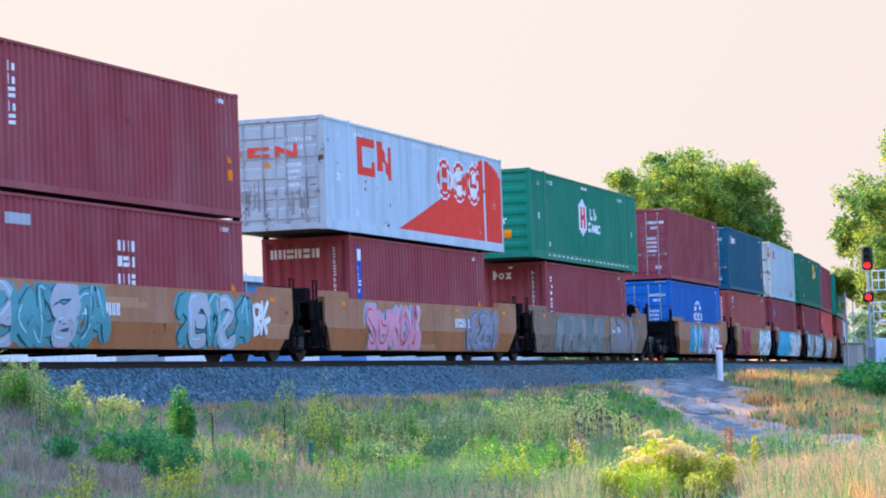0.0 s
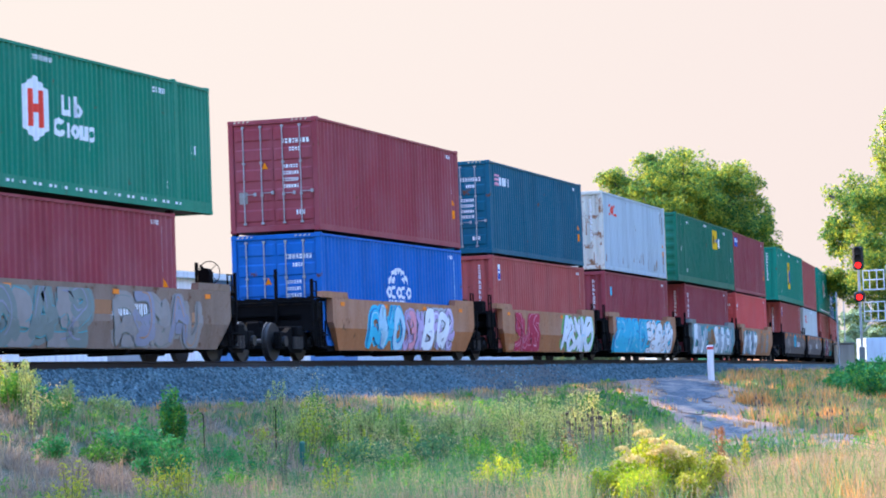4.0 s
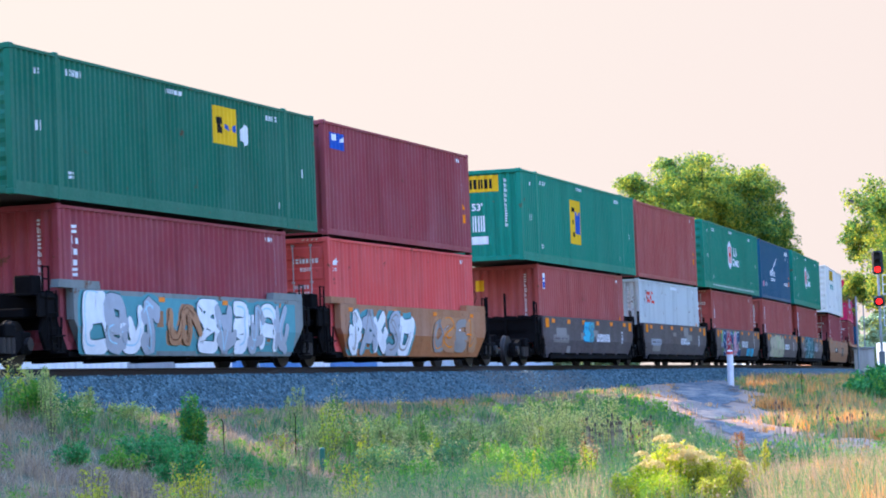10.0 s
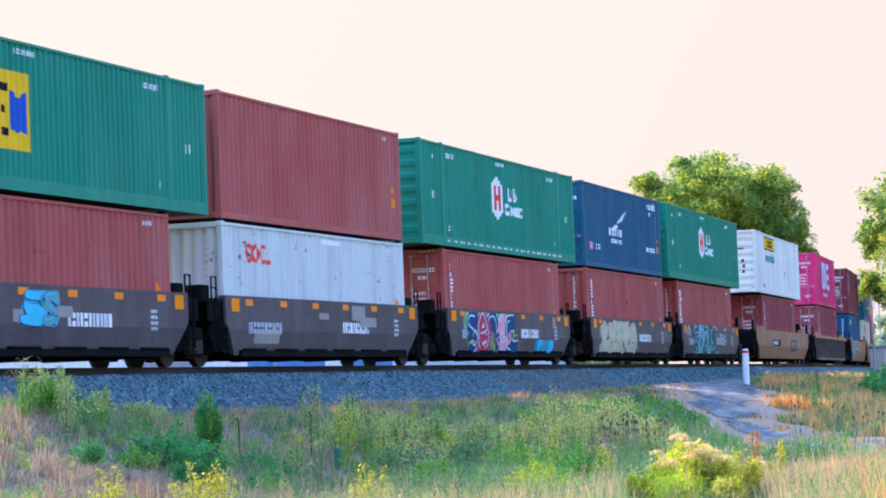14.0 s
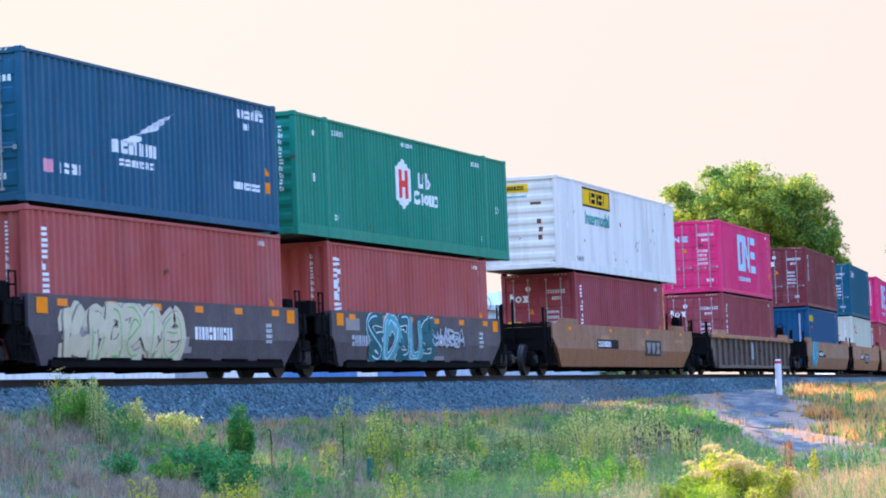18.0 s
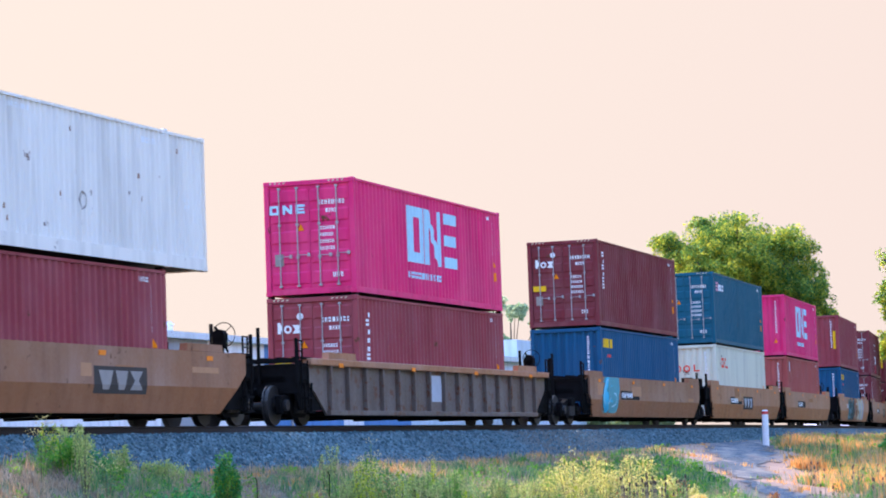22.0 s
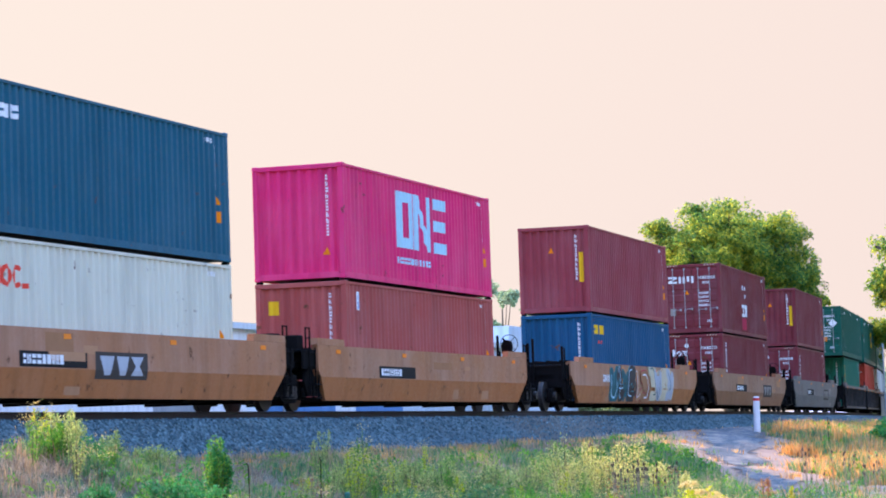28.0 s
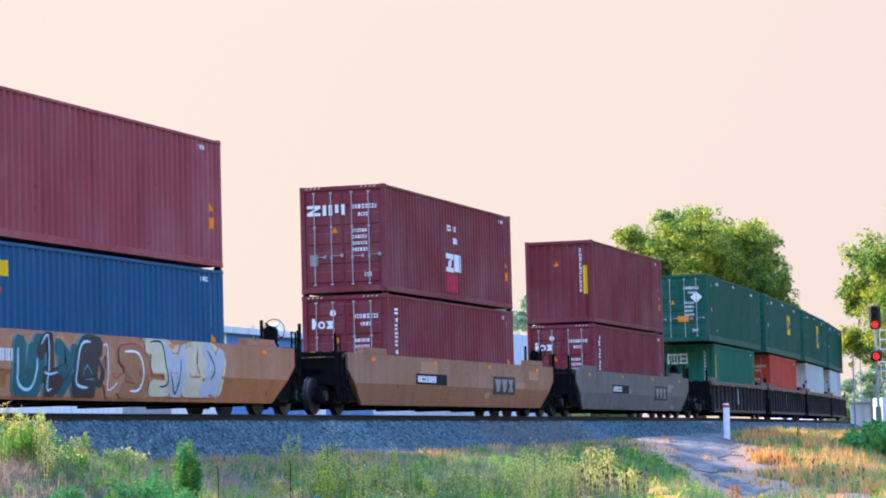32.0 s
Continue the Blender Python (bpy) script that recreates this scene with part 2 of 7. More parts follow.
def path_mat():
    """Crushed stone, worn and dusty in patches."""
    m, n, l, b = node_mat("path gravel")
    tc = n.new("ShaderNodeTexCoord").outputs["Object"]
    vo = n.new("ShaderNodeTexVoronoi")
    vo.inputs["Scale"].default_value = 11
    l.new(tc, vo.inputs["Vector"])
    r = ramp_of(n, [(0.0, (0.036, 0.048, 0.060)), (0.6, (0.068, 0.084, 0.100)), (1.0, (0.145, 0.16, 0.178))])
    l.new(vo.outputs["Color"], r.inputs[0])
    dust = noise_of(n, l, tc, 0.5, 6, 0.65, (1.0, 2.4, 1.0))
    rd = ramp_of(n, [(0.46, (0, 0, 0)), (0.62, (0.8, 0.8, 0.8))])
    l.new(dust.outputs[0], rd.inputs[0])
    l.new(mixed(n, l, rd.outputs[0], r.outputs[0], (0.30, 0.235, 0.19)), b.inputs["Base Color"])
    b.inputs["Roughness"].default_value = 0.95
    bp = n.new("ShaderNodeBump")
    bp.inputs["Strength"].default_value = 0.7
    bp.inputs["Distance"].default_value = 0.05
    l.new(vo.outputs["Distance"], bp.inputs["Height"])
    l.new(bp.outputs[0], b.inputs["Normal"])
    return m


def ground_patch(name, inside, lift, material, label, category):
    st = 0.35
    verts, faces, at_ = [], [], {}

    def corner(i, j):
        if (i, j) not in at_:
            x, y = 43 + i * st, 4 + j * st
            at_[i, j] = len(verts)
            verts.append((x, y, ground_z(x, y) + lift + 0.02 * noise.noise((x * 2, y * 2, 0))))
        return at_[i, j]
    for i in range(195):
        for j in range(52):
            if inside(43 + (i + 0.5) * st, 4 + (j + 0.5) * st):
                faces.append((corner(i, j), corner(i + 1, j), corner(i + 1, j + 1), corner(i, j + 1)))
    tagged(attach(name, mesh_of(name, verts, faces, True), material), label, category, kind="structure")


def build_gravel():
    ground_patch("gravel_path", on_gravel, 0.045, path_mat(), "grey gravel access track that climbs to the line", "gravel path")
    ground_patch("sandy_verge", on_sand, 0.022, plain("pinkish bare earth", (0.31, 0.19, 0.135), 0.95, 0, 0.35, 3), "bare pinkish sandy earth beside the gravel track", "bare earth")


def sweep(name, outline, s0, s1, step, material, label, category, closed=True):
    """A cross-section (side, z), swept along the track."""
    verts, faces = [], []
    ss = list(np.arange(s0, s1 + 0.01, step))
    n = len(outline)
    for s in ss:
        for d, z in outline:
            x, y, a = track(float(s), d)
            verts.append((x, y, z))
    for i in range(len(ss) - 1):
        for j in range(n if closed else n - 1):
            k = (j + 1) % n
            faces.append((i * n + j, i * n + k, (i + 1) * n + k, (i + 1) * n + j))
    me = mesh_of(name, verts, faces)
    bm = bmesh.new()
    bm.from_mesh(me)
    bmesh.ops.recalc_face_normals(bm, faces=bm.faces[:])
    bm.to_mesh(me)
    bm.free()
    ob = attach(name, me, material)
    return tagged(ob, label, category, kind="structure")


def build_track():
    m, n, l, b = node_mat("ballast stone")
    tc = n.new("ShaderNodeTexCoord").outputs["Object"]
    vo = n.new("ShaderNodeTexVoronoi")
    vo.inputs["Scale"].default_value = 15
    l.new(tc, vo.inputs["Vector"])
    r = ramp_of(n, [(0.0, (0.026, 0.062, 0.074)), (0.6, (0.058, 0.126, 0.146)), (1.0, (0.14, 0.235, 0.26))])
    l.new(vo.outputs["Color"], r.inputs[0])
    big = noise_of(n, l, tc, 0.7, 4)
    rb = ramp_of(n, [(0.35, (0.75, 0.72, 0.7)), (0.65, (1, 1, 1))])
    l.new(big.outputs[0], rb.inputs[0])
    stone = mixed(n, l, 1.0, r.outputs[0], rb.outputs[0], "MULTIPLY")
    # one stretch is silted up with brown earth
    sep = n.new("ShaderNodeSeparateXYZ")
    l.new(tc, sep.inputs[0])
    silt = None
    for k, v in ((1, 69.5), (-1, 85.0)):
        rg = n.new("ShaderNodeMapRange")
        rg.inputs[1].default_value, rg.inputs[2].default_value = (v, v + 3.0) if k > 0 else (v, v - 4.0)
        l.new(sep.outputs[0], rg.inputs[0])
        if silt is None:
            silt = rg.outputs[0]
        else:
            mu = n.new("ShaderNodeMath")
            mu.operation = "MULTIPLY"
            l.new(silt, mu.inputs[0])
            l.new(rg.outputs[0], mu.inputs[1])
            silt = mu.outputs[0]
    fade = n.new("ShaderNodeMath")
    fade.operation = "MULTIPLY"
    fade.inputs[1].default_value = 0.7
    l.new(silt, fade.inputs[0])
    l.new(mixed(n, l, fade.outputs[0], stone, (0.075, 0.068, 0.055)), b.inputs["Base Color"])
    b.inputs["Roughness"].default_value = 0.9
    bp = n.new("ShaderNodeBump")
    bp.inputs["Strength"].default_value = 0.9
    bp.inputs["Distance"].default_value = 0.06
    l.new(vo.outputs["Distance"], bp.inputs["Height"])
    l.new(bp.outputs[0], b.inputs["Normal"])
    MATS["ballast"] = m
    bed = [(-3.5, -1.15), (-3.25, -0.98), (-2.9, -0.80), (-1.95, -0.24), (-1.7, -0.2), (1.7, -0.2), (1.95, -0.24), (3.3, -0.98), (3.5, -1.15)]
    sweep("ballast", bed, -60, 520, 2.0, m, "sloping bed of blue-grey crushed stone ballast", "ballast", closed=False)
    steel = plain("rail steel", (0.022, 0.021, 0.025), 0.7, 0.1, 0.3, 3)
    for d in (-0.755, 0.755):
        prof = [(-0.07, -0.175), (0.07, -0.175), (0.06, -0.15), (0.012, -0.135), (0.012, -0.05), (0.037, -0.035), (0.037, -0.004), (0.028, 0), (-0.028, 0), (-0.037, -0.004), (-0.037, -0.035), (-0.012, -0.05), (-0.012, -0.135), (-0.06, -0.15)]
        sweep("rail", [(d + u, z) for u, z in prof], -60, 520, 2.0, steel, "brown rusted steel rail of the track", "rail")
    rng = np.random.default_rng(3)
    k = 15000
    ss, dd = rng.uniform(30, 118, k), rng.uniform(-3.2, -1.7, k)
    ss = np.where((ss > 70) & (ss < 84) & (rng.uniform(0, 1, k) < 0.6), ss - 28, ss)
    base = np.array([track(float(a), float(d))[:2] for a, d in zip(ss, dd)])
    zz = np.interp(dd, [-3.25, -2.9, -1.95, -1.7], [-0.98, -0.80, -0.24, -0.2])
    r3 = rng.uniform(0.02, 0.048, (k, 1)) * rng.uniform(0.7, 1.3, (k, 3))
    octa = np.array([(1, 0, 0), (-1, 0, 0), (0, 1, 0), (0, -1, 0), (0, 0, 1), (0, 0, -1)], float)
    jit = 1 + rng.uniform(-0.35, 0.35, (k, 6, 3))
    turn = rng.uniform(-0.6, 0.6, (k, 1, 3))
    co = octa[None] * jit + np.roll(octa, 1, 1)[None] * turn
    co = co * r3[:, None, :] + np.concatenate([base, zz[:, None]], 1)[:, None, :]
    tri = np.array([(0, 2, 4), (2, 1, 4), (1, 3, 4), (3, 0, 4), (2, 0, 5), (1, 2, 5), (3, 1, 5), (0, 3, 5)])
    f = (np.arange(k)[:, None, None] * 6 + tri[None]).reshape(-1, 3)
    st, n, l, b = node_mat("loose ballast stone")
    g = n.new("ShaderNodeNewGeometry")
    r = ramp_of(n, [(0.0, (0.026, 0.062, 0.076)), (0.6, (0.056, 0.122, 0.146)), (1.0, (0.16, 0.265, 0.29))])
    l.new(g.outputs["Random Per Island"], r.inputs[0])
    l.new(r.outputs[0], b.inputs["Base Color"])
    b.inputs["Roughness"].default_value = 0.9
    me = bpy.data.meshes.new("stones")
    me.from_pydata(co.reshape(-1, 3).tolist(), [], f.tolist())
    tagged(attach("ballast_stones", me, st), "loose blue-grey ballast stones on the slope", "stones", kind="stuff")
    tie = box_mesh(-0.115, 0.115, -1.3, 1.3, -0.36, -0.178, 0.012)
    wood = plain("tie timber", (0.05, 0.04, 0.035), 0.9, 0, 0.35, 9)
    root = empty("track_ties", "row of dark creosoted timber railway ties", "railway ties", kind="structure")
    for i in range(190):
        attach("tie", tie, wood, root, on_track(28 + i * 0.53))


# ---- containers ----
W40, W53, HC = 2.438, 2.591, 2.896
PITCH = {"iso": (0.278, 0.054), "dom": (0.23, 0.045), "flat": (0.62, 0.006)}


def profile(kind):
    p, d = PITCH[kind]

    def f(u):
        v = (u / p) % 1.0
        if v < 0.27:
            return 0.0
        if v < 0.5:
            return d * (v - 0.27) / 0.23
        if v < 0.77:
            return d
        return d * (1 - (v - 0.77) / 0.23)
    return f


def breaks(kind, a, b):
    p, _ = PITCH[kind]
    out = {a, b}
    k = math.floor(a / p)
    while k * p < b:
        for q in (0.0, 0.27, 0.5, 0.77):
            v = (k + q) * p
            if a < v < b:
                out.add(v)
        k += 1
    return sorted(out)


SHEETS = {}


def sheet_mesh(kind, a, b, z0, z1, upright=True):
    """A corrugated sheet facing -y, from a to b along x (or, lying, from z0 to z1 in folds)."""
    key = (kind, round(a, 3), round(b, 3), round(z0, 3), round(z1, 3), upright)
    if key in SHEETS:
        return SHEETS[key]
    f = profile(kind)
    verts, faces = [], []
    if upright:
        for u in breaks(kind, a, b):
            verts += [(u, f(u), z0), (u, f(u), z1)]
    else:
        for u in breaks(kind, z0, z1):
            verts += [(b, f(u), u), (a, f(u), u)]
    for i in range(len(verts) // 2 - 1):
        faces.append((2 * i, 2 * i + 2, 2 * i + 3, 2 * i + 1))
    SHEETS[key] = mesh_of("sheet", verts, faces)
    return SHEETS[key]


def turned(x, y, z, deg):
    return Matrix.Translation((x, y, z)) @ Matrix.Rotation(radians(deg), 4, "Z")


def door_mesh(w, h):
    """A container door leaf, facing -y: a board with five raised folds across it."""
    key = ("door", round(w, 3), round(h, 3))
    if key in SHEETS:
        return SHEETS[key]
    n = 5
    prof = [(0.0, 0.0)]
    for i in range(n):
        z, hh = h * (i + 0.5) / n, h / n * 0.32
        prof += [(z - hh, 0.0), (z - hh + 0.04, -0.024), (z + hh - 0.04, -0.024), (z + hh, 0.0)]
    prof.append((h, 0.0))
    verts = [(x, y, z) for z, y in prof for x in (-w / 2, -w / 2 + 0.1, w / 2 - 0.1, w / 2)]
    verts = [(x, 0.0 if abs(x) > w / 2 - 0.05 else y, z) for x, y, z in verts]
    faces = [(4 * i + j, 4 * i + j + 1, 4 * i + j + 5, 4 * i + j + 4) for i in range(len(prof) - 1) for j in range(3)]
    k = len(verts)
    verts += [(-w / 2, 0.05, 0), (w / 2, 0.05, 0), (w / 2, 0.05, h), (-w / 2, 0.05, h)]
    m = 4 * (len(prof) - 1)
    faces += [(k, k + 3, k + 2, k + 1), (0, k, k + 1, 3), (m, m + 3, k + 2, k + 3)]
    me = mesh_of("door", verts, faces)
    SHEETS[key] = me
    return me


def rod_mesh(h):
    key = ("rod", round(h, 3))
    if key not in SHEETS:
        bm = bmesh.new()
        add_rod(bm, (0, 0, 0.03), (0, 0, h - 0.03), 0.016, 6)
        for z in (0.06, h * 0.3, h * 0.62, h - 0.06):
            add_box(bm, -0.035, 0.035, -0.02, 0.04, z - 0.025, z + 0.025)
        me = bpy.data.meshes.new("rod")
        bm.to_mesh(me)
        bm.free()
        SHEETS[key] = me
    return SHEETS[key]


def handle_mesh():
    if "handle" not in SHEETS:
        bm = bmesh.new()
        add_rod(bm, (0, 0, 0), (0.34, 0, 0), 0.010, 6)
        add_box(bm, 0.29, 0.35, -0.015, 0.03, -0.045, 0.045)
        me = bpy.data.meshes.new("handle")
        bm.to_mesh(me)
        bm.free()
        SHEETS["handle"] = me
    return SHEETS["handle"]


def freight_container(name, label, mat, size=40, left="front", kind=None, right=None, group="containers on the train", end_mat=None, rod_mat=None):
    """An empty at the middle of the base, with the box's parts; near side at -y, left end at -x."""
    dom = size == 53
    L, W, H = (16.154, W53, HC) if dom else (12.192, W40, HC)
    kind = kind or ("dom" if dom else "iso")
    root = empty(name, label, "container", group)
    rail_h = 0.27 if dom else 0.16
    y = W / 2
    steel = end_mat or mat
    # long sides
    for sgn in (-1, 1):
        cuts = [(-L / 2 + 0.12, -6.096 - 0.07), (-6.096 + 0.07, 6.096 - 0.07), (6.096 + 0.07, L / 2 - 0.12)] if dom else [(-L / 2 + 0.14, L / 2 - 0.14)]
        for a, b in cuts:
            me = sheet_mesh(kind, a, b, rail_h, H - 0.08)
            mm = Matrix.Translation((0, -y + 0.012, 0)) if sgn < 0 else turned(0, y - 0.012, 0, 180)
            attach("side_panel", me, mat, root, mm)
        attach("bottom_rail", box_mesh(-L / 2 + 0.1, L / 2 - 0.1, -0.03, 0.03, 0.015, rail_h), mat, root, Matrix.Translation((0, sgn * (y - 0.032), 0)))
        attach("top_rail", box_mesh(-L / 2 + 0.1, L / 2 - 0.1, -0.03, 0.03, H - 0.085, H - 0.03), mat, root, Matrix.Translation((0, sgn * (y - 0.032), 0)))
        if dom:
            for px in (-6.096, 6.096):
                attach("lifting_post", box_mesh(-0.08, 0.08, -0.05, 0.05, 0.0, H + 0.01, 0.012), mat, root, Matrix.Translation((px, sgn * (y - 0.045), 0)))
    # corner posts and castings
    for sx in (-1, 1):
        for sy in (-1, 1):
            attach("corner_post", box_mesh(-0.075, 0.075, -0.07, 0.07, 0.118, H - 0.118, 0.012), steel, root, Matrix.Translation((sx * (L / 2 - 0.085), sy * (y - 0.075), 0)))
            for z in (0, H - 0.118):
                attach("corner_casting", box_mesh(-0.089, 0.089, -0.081, 0.081, 0, 0.118, 0.014), steel, root, Matrix.Translation((sx * (L / 2 - 0.089), sy * (y - 0.081), z)))
    attach("roof", box_mesh(-L / 2 + 0.1, L / 2 - 0.1, -y + 0.03, y - 0.03, H - 0.045, H - 0.02), mat, root)
    attach("floor", box_mesh(-L / 2 + 0.1, L / 2 - 0.1, -y + 0.06, y - 0.06, 0.04, 0.15), plain("container underside", (0.02, 0.017, 0.016), 0.9), root)
    attach("header", box_mesh(-0.06, 0.06, -y + 0.15, y - 0.15, H - 0.13, H - 0.01, 0.01), steel, root, Matrix.Translation((-L / 2 + 0.07, 0, 0)))
    attach("header", box_mesh(-0.06, 0.06, -y + 0.15, y - 0.15, H - 0.13, H - 0.01, 0.01), steel, root, Matrix.Translation((L / 2 - 0.07, 0, 0)))
    attach("sill", box_mesh(-0.06, 0.06, -y + 0.15, y - 0.15, 0.02, 0.17, 0.01), steel, root, Matrix.Translation((-L / 2 + 0.07, 0, 0)))
    attach("sill", box_mesh(-0.06, 0.06, -y + 0.15, y - 0.15, 0.02, 0.17, 0.01), steel, root, Matrix.Translation((L / 2 - 0.07, 0, 0)))
    ends = {-1: left, 1: right or ("doors" if left != "doors" else "front")}
    wid = W - 0.30
    for sx, what in ends.items():
        base = Matrix.Translation((sx * (L / 2 - 0.045), 0, 0)) @ Matrix.Rotation(radians(-90 if sx < 0 else 90), 4, "Z")
        if what == "doors":
            for side in (-1, 1):
                leaf = attach("door", door_mesh(wid / 2 - 0.015, H - 0.31), end_mat or mat, root, base @ Matrix.Translation((side * wid / 4, 0, 0.175)))
                for q in (-0.25, 0.2):
                    attach("lock_rod", rod_mesh(H - 0.31), rod_mat or plain("galvanized rod", (0.36, 0.36, 0.37), 0.55, 0.2), leaf, Matrix.Translation((q * wid / 2, -0.05, 0)), "galvanized steel lock rod")
                    attach("handle", handle_mesh(), rod_mat or plain("galvanized rod", (0.36, 0.36, 0.37), 0.55, 0.2), leaf, Matrix.Translation((q * wid / 2 - 0.02, -0.075, 0.82 + 0.06 * q)))
        elif what == "front":
            attach("end_wall", sheet_mesh("iso", -wid / 2 - 0.02, wid / 2 + 0.02, 0.165, H - 0.12), end_mat or mat, root, base)
        else:   # folds lying across the end wall
            attach("end_wall", sheet_mesh("rib", -wid / 2 - 0.02, wid / 2 + 0.02, 0.165, H - 0.12, upright=False), end_mat or mat, root, base)
    return root


PITCH["rib"] = (0.36, 0.03)

# ---- well cars ----
RIB_TOP, WELL_LOW = 1.56, 0.24
dark_iron = plain("black iron", (0.006, 0.0058, 0.0065), 0.9, 0.0, 0.4, 5)
dark_iron.node_tree.nodes["Principled BSDF"].inputs["Specular IOR Level"].default_value = 0.07
wheel_steel = plain("wheel steel", (0.014, 0.0125, 0.013), 0.6, 0.1, 0.3, 4)
reflect_orange = plain("reflector orange", (0.95, 0.23, 0.004), 0.6, 0, 0.12, 5)


def side_sill_mesh(top, low, cut, back=0.0, upper=True):
    """A plate of a well's side facing -y, cut slantwise at both ends: the upright upper one, or the lower one that leans in."""
    bm = bmesh.new()

    def reach(z):
        return top if z > cut else top - (top - low) * (cut - z) / (cut - WELL_LOW)
    zs = [RIB_TOP, cut, 0.80] if upper else [0.80, 0.55, WELL_LOW]
    cols = np.linspace(-1, 1, 9)

    def yo(z, inner):
        if z >= 0.80:
            return -1.255 if inner else -1.42
        u = (0.80 - z) / (0.80 - WELL_LOW)
        return (-1.255 + 0.035 * u) if inner else (-1.42 + 0.11 * u)
    grid = {}
    for inner in (0, 1):
        for i, z in enumerate(zs):
            for j, c in enumerate(cols):
                grid[inner, i, j] = bm.verts.new((c * reach(z) + back * (1 - c) / 2, yo(z, inner), z))
    ni, nj = len(zs), len(cols)
    for inner in (0, 1):
        for i in range(ni - 1):
            for j in range(nj - 1):
                q = [grid[inner, i, j], grid[inner, i + 1, j], grid[inner, i + 1, j + 1], grid[inner, i, j + 1]]
                bm.faces.new(q if inner == 0 else q[::-1])
    for j in range(nj - 1):
        bm.faces.new([grid[0, 0, j + 1], grid[1, 0, j + 1], grid[1, 0, j], grid[0, 0, j]])
        bm.faces.new([grid[0, ni - 1, j], grid[1, ni - 1, j], grid[1, ni - 1, j + 1], grid[0, ni - 1, j + 1]])
    for i in range(ni - 1):
        bm.faces.new([grid[0, i, 0], grid[1, i, 0], grid[1, i + 1, 0], grid[0, i + 1, 0]])
        bm.faces.new([grid[0, i + 1, nj - 1], grid[1, i + 1, nj - 1], grid[1, i, nj - 1], grid[0, i, nj - 1]])
    bmesh.ops.recalc_face_normals(bm, faces=bm.faces[:])
    me = bpy.data.meshes.new("side_sill")
    bm.to_mesh(me)
    bm.free()
    return me


SILLS = {}


def ladder(parent, x, y, z0, z1, mat):
    bm = bmesh.new()
    for dx in (-0.2, 0.2):
        add_rod(bm, (x + dx, y, z0), (x + dx, y, z1), 0.02, 6)
    z = z0 + 0.08
    while z < z1:
        add_rod(bm, (x - 0.2, y, z), (x + 0.2, y, z), 0.014, 6)
        z += 0.3
    part("ladder", bm, mat, parent)


